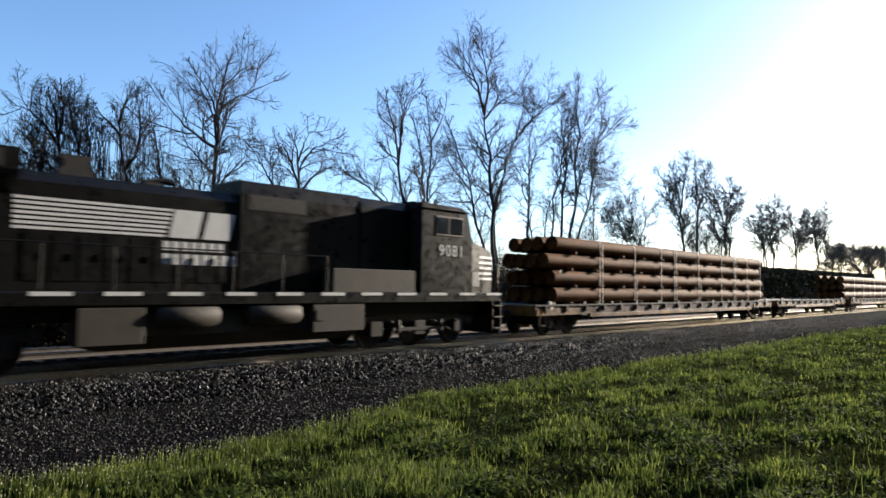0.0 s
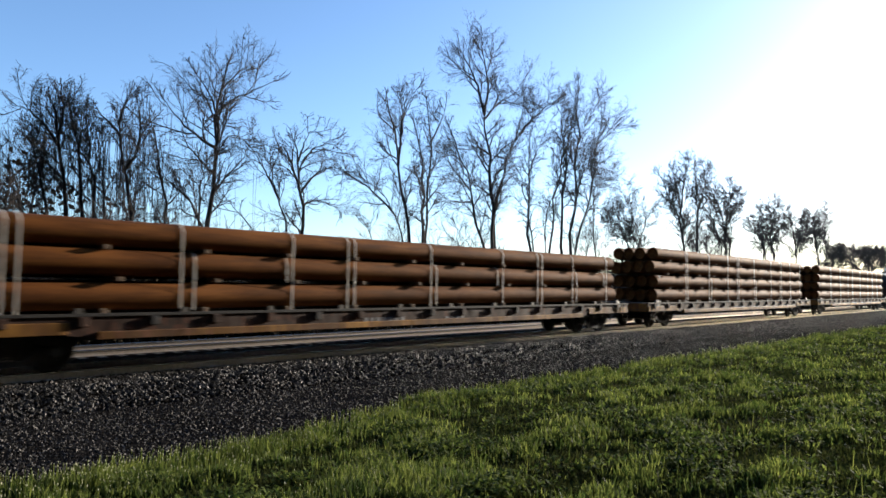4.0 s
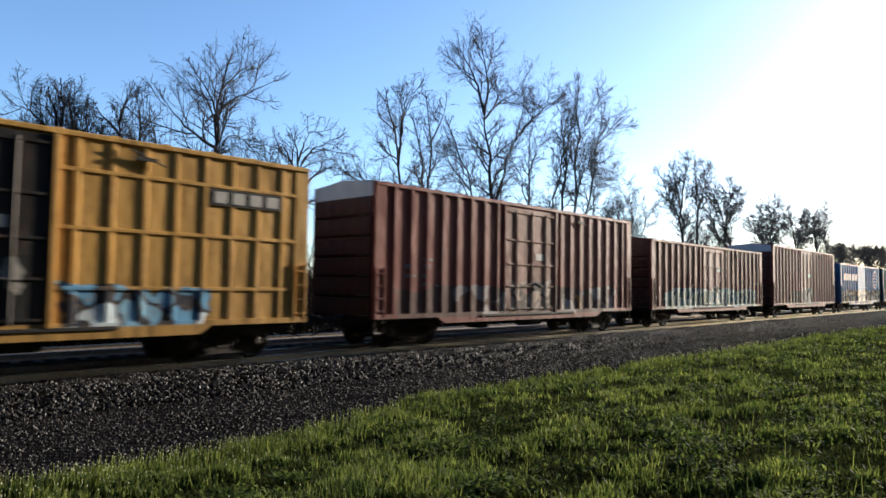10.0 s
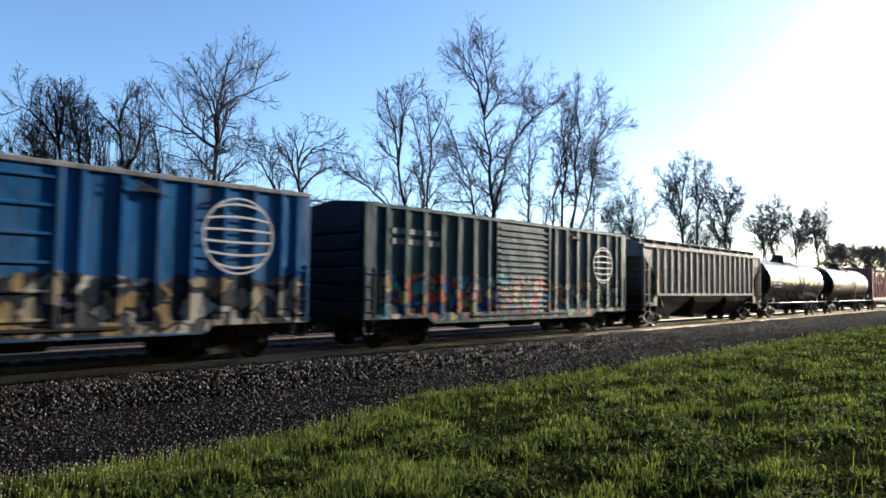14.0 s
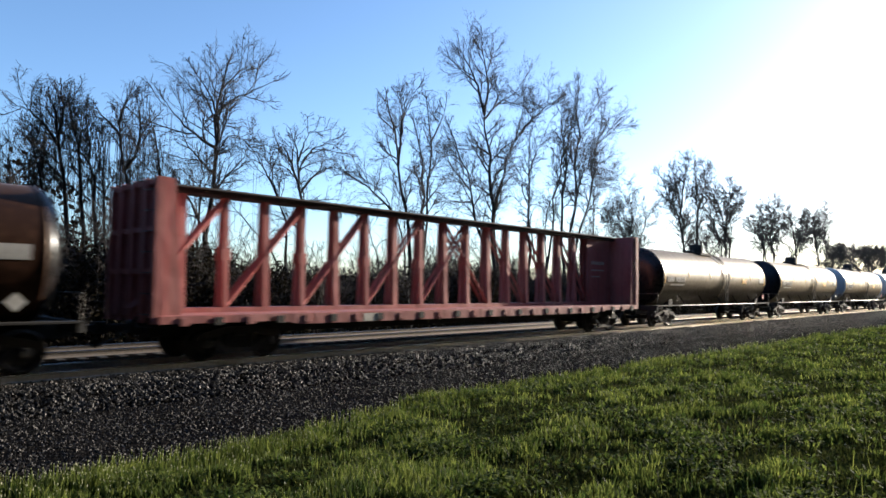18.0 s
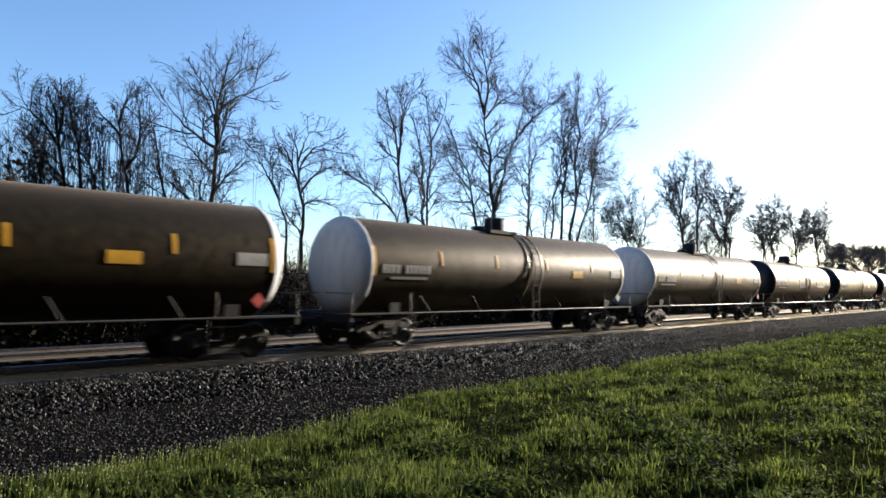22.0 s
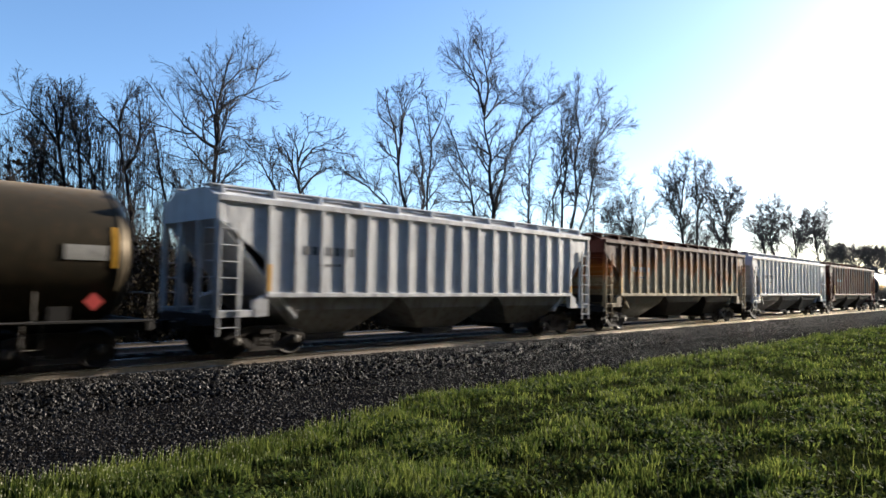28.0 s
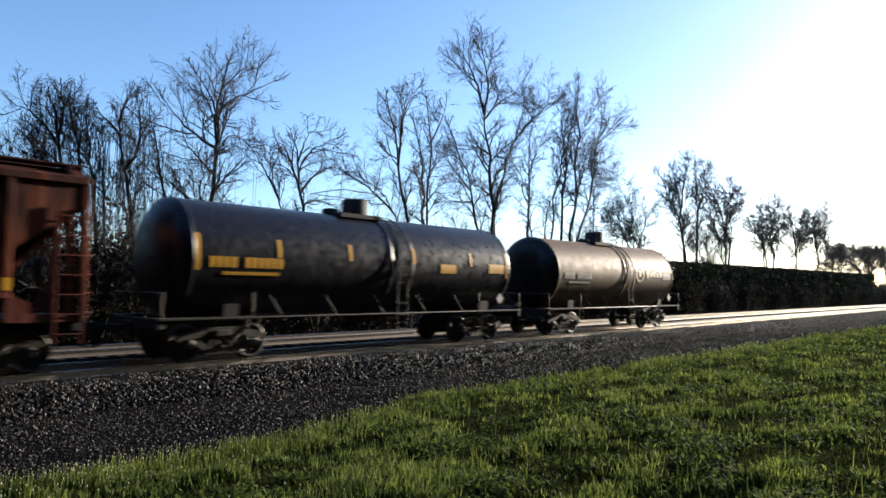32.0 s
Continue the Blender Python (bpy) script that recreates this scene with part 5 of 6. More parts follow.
# ---- covered hoppers ----
def hopper_car(q, length, mat, label, ribs=18, under_m=None, seed=0, eave=4.10):
    root = tagged(new("covered_hopper_car"), label, "hopper car", "freight cars")
    h = length / 2
    b = h - 1.40
    low, sill = 1.62, 1.20
    for s in (-1, 1):
        g = Geo().prism([(-h + 0.05, eave - 0.02), (-h + 0.05, eave - 0.55), (-b, low + 0.95), (-b, low), (b, low), (b, low + 0.95), (h - 0.05, eave - 0.55), (h - 0.05, eave - 0.02)], *sorted((s * 1.54, s * 1.49)))
        part("side_sheet", g, mat, root)
        part("top_chord", Geo().box(-h, h, *sorted((s * 1.61, s * 1.42)), eave - 0.12, eave + 0.04, 0.015), mat, root)
        part("side_sill", Geo().box(-b, b, *sorted((s * 1.602, s * 1.45)), low - 0.03, low + 0.10, 0.015), mat, root)
        for k in range(ribs):
            x = -b + 0.06 + (2 * b - 0.12) * k / (ribs - 1)
            g = Geo().rings([[(x - 0.07, s * 1.535, z), (x - 0.045, s * 1.600, z), (x + 0.045, s * 1.600, z), (x + 0.07, s * 1.535, z)] for z in (low + 0.05, eave - 0.1)])
            part("side_post", g, mat, root)
        for e in (-1, 1):
            part("end_post", Geo().box(*sorted((e * h, e * (h - 0.12))), *sorted((s * 1.57, s * 1.45)), sill, eave - 0.05, 0.01), mat, root)
            part("end_sill", Geo().box(*sorted((e * h, e * (b + 0.05))), *sorted((s * 1.57, s * 1.40)), sill - 0.10, sill + 0.08, 0.015), mat, root)
            part("jacking_pad", Geo().prism([(e * (b + 0.35), sill - 0.1), (e * (b + 0.35), sill + 0.30), (e * (b - 0.05), low + 0.08), (e * (b - 0.05), sill - 0.08)], *sorted((s * 1.58, s * 1.42))), mat, root)
            part("brace_post", Geo().box(*sorted((e * (h - 0.62), e * (h - 0.70))), *sorted((s * 1.53, s * 1.47)), sill, eave - 0.7), mat, root)
        ladder(root, -h + 0.08, -h + 0.60, sill - 0.55, eave - 0.6, 7, s * 1.60, mat)
        ladder(root, h - 0.60, h - 0.08, sill - 0.55, eave - 0.6, 7, s * 1.60, mat)
    for e in (-1, 1):
        # sloping end sheet and its top plate
        g = Geo().prism([(e * (h - 0.05), eave - 0.55), (e * (h - 0.10), eave - 0.50), (e * (b - 1.0), 1.10), (e * (b - 1.0), 1.0)], -1.46, 1.46)
        part("slope_sheet", g, mat, root)
        part("end_plate", Geo().prism_x([(-1.50, eave - 0.56), (1.50, eave - 0.56), (1.50, eave - 0.1), (0.8, eave + 0.28), (-0.8, eave + 0.28), (-1.50, eave - 0.1)], *sorted((e * h, e * (h - 0.05)))), mat, root)
        for y in (-0.55, 0.55):
            part("end_post", Geo().box(*sorted((e * h, e * (h - 0.10))), y - 0.06, y + 0.06, sill, eave - 0.55), mat, root)
        g = Geo().box(*sorted((e * (b - 0.5), e * h)), -0.32, 0.32, 0.70, 1.12).box(*sorted((e * (h - 0.2), e * h)), -1.5, 1.5, 0.92, 1.15).box(*sorted((e * b, e * h)), -1.5, 1.5, 1.13, 1.17)
        part("stub_sill", g, M_STEEL, root)
        end_ladder(root, e * (h + 0.02), e, -1.45, -1.0, 1.3, eave - 0.8, 6, mat)
        coupler(root, e * h, e, 0.68)
        truck(root, e * (h - 1.75))
        g = Geo().lathe([(0.0, 0.0), (0.0, 0.30), (0.05, 0.32), (0.05, 0.0)], "x", (e * (h - 0.35), 0.75, 2.2), 14)
        part("hand_brake", g, M_STEEL, root)
    # three discharge bays below the sill
    bay = 2 * b / 3
    for k in range(3):
        x0, x1 = -b + bay * k, -b + bay * (k + 1)
        c = (x0 + x1) / 2
        g = Geo().rings([[(x0 + 0.03, -1.46, low), (x1 - 0.03, -1.46, low), (x1 - 0.03, 1.46, low), (x0 + 0.03, 1.46, low)], [(x0 + 0.5, -1.38, 1.25), (x1 - 0.5, -1.38, 1.25), (x1 - 0.5, 1.38, 1.25), (x0 + 0.5, 1.38, 1.25)], [(c - 0.9, -0.75, 0.55), (c + 0.9, -0.75, 0.55), (c + 0.9, 0.75, 0.55), (c - 0.9, 0.75, 0.55)]])
        bayob = part("discharge_bay", g, under_m or mat, root)
        part("outlet_gate", Geo().box(c - 0.75, c + 0.75, -0.85, 0.85, 0.36, 0.55, 0.02), M_STEEL, bayob)
    # roof, hatch covers and running boards
    part("roof", Geo().prism_x([(-1.48, eave), (-0.85, eave + 0.27), (0.85, eave + 0.27), (1.48, eave)], -h, h), mat, root)
    for k in range(9):
        x = -h + 1.2 + (length - 2.4) * k / 8
        part("hatch_cover", Geo().box(x - 0.75, x + 0.75, -0.35, 0.35, eave + 0.27, eave + 0.37, 0.02), mat, root)
    for s in (-1, 1):
        g = Geo().box(-h, h, *sorted((s * 0.62, s * 1.15)), eave + 0.32, eave + 0.35)
        for k in range(12):
            x = -h + 0.3 + (length - 0.6) * k / 11
            g.box(x - 0.03, x + 0.03, *sorted((s * 0.75, s * 1.25)), eave + 0.1, eave + 0.32)
        part("running_board", g, mat, root, "slim roof walkway")
    lettering(root, -b + 1.1, -b + 2.9, 2.75, 2.98, -1.545, 7, M_STENCIL)
    lettering(root, -b + 1.6, -b + 2.4, 2.45, 2.52, -1.545, 4, M_STENCIL)
    part("reflector_strip", Geo().box(-b + 0.0, -b + 0.12, -1.608, -1.603, 1.75, 2.45), M_YELLOW, root)
    part("reflector_strip", Geo().box(b - 0.12, b, -1.608, -1.603, 1.75, 2.0), M_YELLOW, root)
    cars.append((root, q))
    return root


# ---- flat cars and their pipes ----
def flat_car(q, length, label, deck=1.22, deep=True):
    root = tagged(new("flat_car"), label, "flat car", "freight cars")
    h = length / 2
    drop = 0.72
    for s in (-1, 1):
        y0, y1 = sorted((s * 1.42, s * 1.36))
        pts = [(-h, deck), (h, deck), (h, deck - 0.40), (h - 3.3, deck - 0.40), (h - 4.0, drop), (-h + 4.0, drop), (-h + 3.3, deck - 0.40), (-h, deck - 0.40)]
        part("side_sill", Geo().prism(pts, y0, y1), M_SILL, root, "dark rusty fish-belly web")
        y0, y1 = sorted((s * 1.50, s * 1.36))
        part("sill_flange", Geo().box(-h + 4.0, h - 4.0, y0, y1, drop - 0.02, drop + 0.15, 0.012), M_AMBER, root, "bright yellow lower flange")
        for e in (-1, 1):
            part("sill_end", Geo().box(*sorted((e * h, e * (h - 3.4))), *sorted((s * 1.45, s * 1.40)), deck - 0.40, deck - 0.14, 0.012), M_AMBER, root, "yellow end stretch of the side sill")
        for k in range(int(length / 2.3)):
            x = -h + 1.3 + 2.3 * k
            part("stake_bracket", Geo().prism([(x - 0.10, deck), (x + 0.10, deck), (x + 0.07, deck + 0.15), (x - 0.07, deck + 0.15)], *sorted((s * 1.45, s * 1.34))), M_CAP, root)
        part("deck_edge", Geo().box(-h, h, *sorted((s * 1.46, s * 1.34)), deck - 0.02, deck + 0.04), M_STEEL, root)
        for k in range(int(length / 1.5)):
            x = -h + 0.7 + 1.5 * k
            part("stake_pocket", Geo().box(x - 0.09, x + 0.09, *sorted((s * 1.50, s * 1.40)), deck - 0.24, deck - 0.03, 0.012), M_SILL if k % 3 else M_STEEL, root)
    n = int(length / 0.9)
    for k in range(n):
        x0 = -h + length * k / n
        part("deck_plank", Geo().box(x0 + 0.006, x0 + length / n - 0.006, -1.34, 1.34, deck - 0.05, deck + 0.015), M_DECK, root)
    part("centre_sill", Geo().box(-h + 0.2, h - 0.2, -0.35, 0.35, 0.62, deck - 0.06).box(-h + 4, h - 4, -1.3, 1.3, drop + 0.05, drop + 0.1), M_STEEL, root)
    for e in (-1, 1):
        part("end_sill", Geo().box(*sorted((e * h, e * (h - 0.15))), -1.42, 1.42, 0.82, deck), M_AMBER, root)
        coupler(root, e * h, e, 0.95)
        truck(root, e * (h - 2.4))
        g = Geo().tube([(e * (h - 0.6), -1.52, deck), (e * (h - 0.6), -1.52, 0.45), (e * (h - 0.2), -1.52, 0.45), (e * (h - 0.2), -1.52, deck)], 0.016, 5)
        part("sill_step", g, M_BAR, root)
        g = Geo().lathe([(0, 0.0), (0, 0.28), (0.05, 0.30), (0.05, 0)], "y", (e * (h - 1.0), -1.44, deck - 0.1), 14)
        part("hand_brake", g, M_STEEL, root)
    lettering(root, -2.3, -0.6, 0.80, 0.98, -1.425, 7, M_STENCIL)
    lettering(root, 1.2, 2.2, 0.82, 0.94, -1.425, 4, M_STENCIL)
    cars.append((root, q))
    return root


@functools.lru_cache(None)
def pipe_mesh(h, dia):
    """A pipe with a plate set inside each end; wall, lips and bore do not share corners, so that each keeps its own shading."""
    g = Geo()

    def ring(x, r):
        return [(x, r * math.cos(t), r * math.sin(t)) for t in (2 * math.pi * k / 24 for k in range(24))]

    g.rings([ring(x, dia / 2 + o) for x, o in ((-h + 0.012, 0), (-0.5 * h, 0), (0, 0), (0.5 * h, 0), (h - 0.012, 0))], True, False)
    for e in (-1, 1):
        g.rings([ring(e * (h - 0.012), dia / 2), ring(e * h, dia / 2 - 0.008), ring(e * h, dia / 2 - 0.022)], False, False)
        g.rings([ring(e * h, dia / 2 - 0.022), ring(e * (h - 0.12), dia / 2 - 0.025)], True, False)
        g.add(ring(e * (h - 0.12), dia / 2 - 0.025), [tuple(range(24))])
    return g.mesh("pipe", M_PIPE)


def pipe_load(q, length, layers, label, dia=0.615, seed=0, across=4):
    """Layers of pipe with timber spacers, strapped to the car."""
    r = random.Random(seed)
    root = tagged(new("pipe_load"), label, "pipe load", "loads of pipe")
    h = length / 2
    base = 1.34
    pitch = dia + 0.09
    gap = 0.64
    wide = (across - 1) * gap + dia
    for k in range(layers):
        z = base + k * pitch + dia / 2
        shift = r.uniform(-0.12, 0.12)
        for j in range(across):
            y = -wide / 2 + dia / 2 + gap * j
            hx = shift + r.uniform(-0.10, 0.10) - (0.45 if k == 2 and seed % 2 else 0)
            part("pipe", pipe_mesh(h, dia), None, root, at=(hx, y, z + r.uniform(-0.012, 0.012))).rotation_euler = (0, r.uniform(-0.0028, 0.0028), 0)
        for i in range(12):
            x = -h + 1.1 + (length - 2.2) * i / 11 + (0.3 if k % 2 else 0)
            part("spacer", Geo().box(x - 0.07, x + 0.07, -wide / 2 - 0.04, wide / 2 + 0.04, base + k * pitch - 0.09 - (0.02 if k == 0 else 0), base + k * pitch + 0.012, 0.01), M_BLOCK, root)
    top = base + layers * pitch - 0.09
    groups = (-0.98, -0.72, -0.455, -0.25, -0.10, 0.15, 0.40, 0.58, 0.76, 0.94)
    for i, u in enumerate(groups):
        for j, dx in enumerate((-0.10, 0.16) if i else (0.0,)):
            x = u * h + dx + r.uniform(-0.05, 0.05)
            full = (i + j) % 3 != 0
            lo = base - 0.12 if full else base + (layers - 2) * pitch - 0.05
            hi = top + 0.012 if (full or j) else base + 2 * pitch - 0.04
            if not full and j:
                lo, hi = base - 0.05, base + 2 * pitch - 0.03
            w = wide / 2
            g = Geo()
            outer = w + 0.012
            pts = [(-outer, lo), (-outer, hi - 0.33 * dia), (-outer + 0.10, hi - 0.08), (-outer + 0.30, hi), (outer - 0.30, hi), (outer - 0.10, hi - 0.08), (outer, hi - 0.33 * dia), (outer, lo)]
            g.rings([[(x + a, y + (b if y < 0 else -b), z - (0.0 if abs(y) > w - 0.2 else b)) for a, b in ((-0.021, 0), (0.021, 0), (0.021, 0.008), (-0.021, 0.008))] for y, z in pts])
            part("strap", g, M_STRAP, root)
    cars.append((root, q))
    return root


# ---- centre-beam car ----
def beam_car(q, length, mat, label):
    root = tagged(new("centre_beam_car"), label, "lumber car", "freight cars")
    h = length / 2
    deck, top = 1.18, 4.40
    part("deck", Geo().box(-h, h, -1.45, 1.45, deck - 0.07, deck, 0.015), mat, root)
    for s in (-1, 1):
        part("side_sill", Geo().prism([(-h, deck - 0.02), (h, deck - 0.02), (h, deck - 0.20), (h - 3.2, deck - 0.20), (h - 3.8, deck - 0.30), (-h + 3.8, deck - 0.30), (-h + 3.2, deck - 0.20), (-h, deck - 0.20)], *sorted((s * 1.50, s * 1.43))), mat, root)
        for k in range(26):
            x = -h + 0.6 + (length - 1.2) * k / 25
            part("winch", Geo().box(x - 0.11, x + 0.11, *sorted((s * 1.53, s * 1.46)), deck - 0.26, deck - 0.06, 0.01), M_STEEL if k % 2 else mat, root)
        part("stencil_panel", Geo().box(-h + 6.0, -h + 6.55, *sorted((s * 1.506, s * 1.50)), deck - 0.29, deck - 0.06), M_SIGN, root)
    part("top_beam", Geo().box(-h + 0.05, h - 0.05, -0.30, 0.30, top - 0.16, top, 0.02).box(-h, h, -0.42, 0.42, top - 0.03, top + 0.015), M_TOPBEAM, root, "dark weathered top beam")
    # posts, every second one wide, and long braces that cross two bays
    first, bay = -10.33, 1.22
    for k in range(17):
        x = first + bay * k
        wide = 0.10 if k % 2 == 0 else 0.075
        for s in (-1, 1):
            g = Geo().rings([[(x - wide, s * 0.05, z), (x + wide, s * 0.05, z), (x + wide, s * (0.05 + w), z), (x - wide, s * (0.05 + w), z)] for z, w in ((deck, 0.20), (2.0, 0.15), (top - 0.15, 0.10))])
            post = part("beam_post", g, mat, root)
            if k % 2:
                part("gusset_plate", Geo().box(x - 0.13, x + 0.13, *sorted((s * 0.17, s * 0.19)), 2.55, 2.85, 0.006), mat, post)
    for side, x0 in [(1, -0.57 + 2.44 * k) for k in range(4)] + [(-1, 0.65 - 2.44 * k) for k in range(5)]:
        for y in (-0.13, 0.13):
            part("diagonal_brace", Geo().bar((x0, y, top - 0.2), (x0 + side * 2.44, y, deck + 0.10), 0.10), mat, root)
    part("lower_chord", Geo().box(-h + 0.6, h - 0.6, -0.30, 0.30, deck, deck + 0.12), mat, root)
    part("end_web", Geo().box(h - 2.45, h - 0.35, -0.20, -0.16, deck, top - 0.1).box(h - 2.45, h - 0.35, 0.16, 0.20, deck, top - 0.1), mat, root, "solid red end panel")
    lettering(root, h - 2.1, h - 0.9, 3.05, 3.20, -0.203, 6, M_SIGN)
    lettering(root, h - 2.1, h - 0.9, 2.75, 2.82, -0.203, 9, M_SIGN)
    lettering(root, h - 2.1, h - 1.3, 2.45, 2.52, -0.203, 6, M_SIGN)
    for e in (-1, 1):
        g = Geo().box(*sorted((e * h, e * (h - 0.10))), -1.45, 1.45, deck, top)
        bulk = part("bulkhead", g, mat, root, "high red end bulkhead")
        for y in (-1.38, -0.7, 0.0, 0.7, 1.38):
            part("bulkhead_post", Geo().box(*sorted((e * h, e * (h + 0.14))), y - 0.07, y + 0.07, deck - 0.2, top, 0.01), mat, bulk)
        for z in (2.2, 3.2, 4.3):
            part("bulkhead_rib", Geo().box(*sorted((e * (h + 0.005), e * (h + 0.09))), -1.44, 1.44, z - 0.06, z + 0.06), mat, bulk)
        for y in (-1.40, 1.32):
            part("gusset", Geo().prism([(e * (h - 0.1), deck), (e * (h - 0.55), deck), (e * (h - 0.30), top), (e * (h - 0.1), top)], y, y + 0.08), mat, root)
        coupler(root, e * h, e, 0.95)
        truck(root, e * (h - 2.3))
        end_ladder(root, e * (h + 0.15), e, -1.35, -0.95, 1.2, 4.1, 7)
    part("centre_sill", Geo().box(-h + 0.2, h - 0.2, -0.4, 0.4, 0.62, deck - 0.08), M_STEEL, root)
    cars.append((root, q))
    return root


# ---- locomotive ----
def locomotive(q):
    """A six-axle road engine running long hood first; its cab end trails."""
    root = tagged(new("diesel_locomotive"), "black six-axle diesel locomotive with white stripes and lettering", "locomotive")
    frame_top = 1.72
    part("frame", Geo().box(-10.6, 10.5, -1.52, 1.52, 1.42, frame_top, 0.02).box(-10.4, 10.3, -0.9, 0.9, 1.05, 1.42), M_BLACK, root)
    for k in range(15):
        x = -10.2 + 1.42 * k
        part("sill_stripe", Geo().box(x, x + 0.80, -1.532, -1.522, 1.64, 1.73), M_WHITE, root, "white sill stripe")
    # long hood: engine bay, radiator wings, electrical bay
    part("engine_hood", Geo().prism_x([(-0.86, frame_top), (0.86, frame_top), (0.86, 4.05), (0.70, 4.28), (-0.70, 4.28), (-0.86, 4.05)], -6.6, 0.4), M_BLACK, root)
    part("radiator_bay", Geo().prism_x([(-0.9, frame_top), (0.9, frame_top), (0.9, 3.75), (1.50, 4.15), (1.50, 4.60), (-1.50, 4.60), (-1.50, 4.15), (-0.9, 3.75)], -10.2, -4.75), M_BLACK, root, "overhanging radiator wings")
    for k in range(8):
        part("radiator_grille", Geo().box(-9.9 + 0.62 * k, -9.4 + 0.62 * k, -1.512, -1.49, 4.2, 4.55), M_STEEL, root)
    part("blower_bay", Geo().prism_x([(-0.92, frame_top), (0.92, frame_top), (0.92, 4.30), (0.82, 4.66), (-0.82, 4.66), (-0.92, 4.30)], 0.4, 4.4), M_BLACK, root)
    part("intake_grille", Geo().box(0.7, 2.3, -0.935, -0.91, 3.95, 4.28).box(0.6, 2.4, -0.93, -0.915, 3.9, 4.30), M_STEEL, root)
    part("electrical_bay", Geo().prism_x([(-0.95, frame_top), (0.95, frame_top), (0.95, 4.35), (0.82, 4.62), (-0.82, 4.62), (-0.95, 4.35)], 4.4, 6.5), M_BLACK, root)
    part("equipment_locker", Geo().box(3.0, 6.2, -1.50, -0.98, frame_top, 2.42, 0.02), M_TAN, root)
    for k in range(9):
        x = -4.5 + 0.54 * k
        part("engine_door", Geo().box(x, x + 0.47, -0.875, -0.855, 1.95, 2.95).box(x + 0.38, x + 0.43, -0.90, -0.86, 2.4, 2.55), M_BLACK, root)
    part("exhaust_stack", Geo().rings([[(x0, -0.32, z), (x1, -0.32, z), (x1, 0.32, z), (x0, 0.32, z)] for x0, x1, z in ((-3.75, -3.0, 4.25), (-3.75, -3.0, 4.45), (-3.65, -3.1, 4.52), (-3.65, -3.1, 4.68), (-3.72, -3.03, 4.72), (-3.72, -3.03, 4.80))]), M_STEEL, root, "dark flared exhaust stack")
    g = Geo()
    for k in range(3):
        g.tube([(-1.9 + 0.1 * k, 0.1 * k - 0.1, 4.42), (-1.2 + 0.12 * k, 0.1 * k - 0.1, 4.50)], [0.03, 0.08], 8)
    g.box(-1.8, -1.4, -0.2, 0.2, 4.26, 4.42)
    part("horn", g, M_STEEL, root)
    # hood lettering as plain white shapes
    for k in range(7):
        z = 3.03 + 0.105 * k
        part("hood_stripe", Geo().box(-4.72, -1.55 + 0.03 * k, -0.876, -0.862, z, z + 0.062), M_WHITE, root, "long white hood stripe")
    for x, w in ((-1.46, 0.72), (-0.60, 0.72)):
        g = Geo().prism([(x, 3.03), (x + w, 3.03), (x + w + 0.14, 3.72), (x + 0.14, 3.72)], -0.88, -0.862)
        part("hood_emblem_block", g, M_WHITE, root, "plain slanted white block in place of an emblem")
    lettering(root, -1.62, 0.0, 2.72, 2.94, -0.87, 7, M_WHITE)
    lettering(root, -1.62, 0.36, 2.38, 2.64, -0.87, 8, M_WHITE)
    # cab and nose
    cab_pts = [(6.5, frame_top), (8.95, frame_top), (8.95, 3.45), (8.70, 4.45), (8.45, 4.58), (6.5, 4.66)]
    part("cab", Geo().prism(cab_pts, -1.46, 1.46), M_CAB, root)
    part("cab_roof", Geo().prism_x([(-1.50, 4.48), (-1.1, 4.70), (1.1, 4.70), (1.50, 4.48), (1.46, 4.46), (-1.46, 4.46)], 6.45, 8.72), M_CAB, root)
    for x0, x1 in ((7.18, 7.72), (7.80, 8.42)):
        w = part("cab_window", Geo().box(x0 - 0.05, x1 + 0.05, -1.478, -1.455, 3.62, 4.28, 0.008), M_BAR, root, "side window with a metal frame")
        part("pane", Geo().box(x0, x1, -1.483, -1.470, 3.68, 4.22), M_GLASS, w)
    part("windshield", Geo().rings([[(8.96, -1.2, 3.55), (8.96, 1.2, 3.55), (8.76, 1.2, 4.38), (8.76, -1.2, 4.38)], [(8.98, -1.2, 3.56), (8.98, 1.2, 3.56), (8.78, 1.2, 4.38), (8.78, -1.2, 4.38)]]), M_GLASS, root)
    nose = [(8.95, frame_top), (10.25, frame_top), (10.25, 3.05), (10.10, 3.25), (8.95, 3.52)]
    part("nose", Geo().rings([[(x, -1.25 if x > 9.5 else -1.42, z) for x, z in nose], [(x, 1.25 if x > 9.5 else 1.42, z) for x, z in nose]]), M_CAB, root, "short sloping nose")
    for k in range(5):
        z = 2.18 + 0.19 * k
        part("nose_stripe", Geo().rings([[(x, y + o, zz) for o, zz in ((0.0, z), (-0.014, z), (-0.014, z + 0.085), (0.0, z + 0.085))] for x, y in ((9.45, -1.355), (10.24, -1.252))]), M_WHITE, root, "white nose stripe")
    part("data_plate", Geo().box(9.02, 9.38, -1.425, -1.40, 1.95, 2.45), M_SIGN, root)
    number = bpy.data.curves.new("cab_number", "FONT")
    number.body, number.size, number.extrude, number.space_character = "9081", 0.53, 0.006, 1.2
    ob = new("cab_number", number)
    ob.data.materials.append(M_WHITE)
    ob.parent, ob.location, ob.rotation_euler = root, (7.28, -1.468, 2.95), (radians(90), 0, 0)
    deps = bpy.context.evaluated_depsgraph_get()
    flat = bpy.data.meshes.new_from_object(ob.evaluated_get(deps))
    bpy.data.objects.remove(ob)
    flat.materials.clear()
    flat.materials.append(M_WHITE)
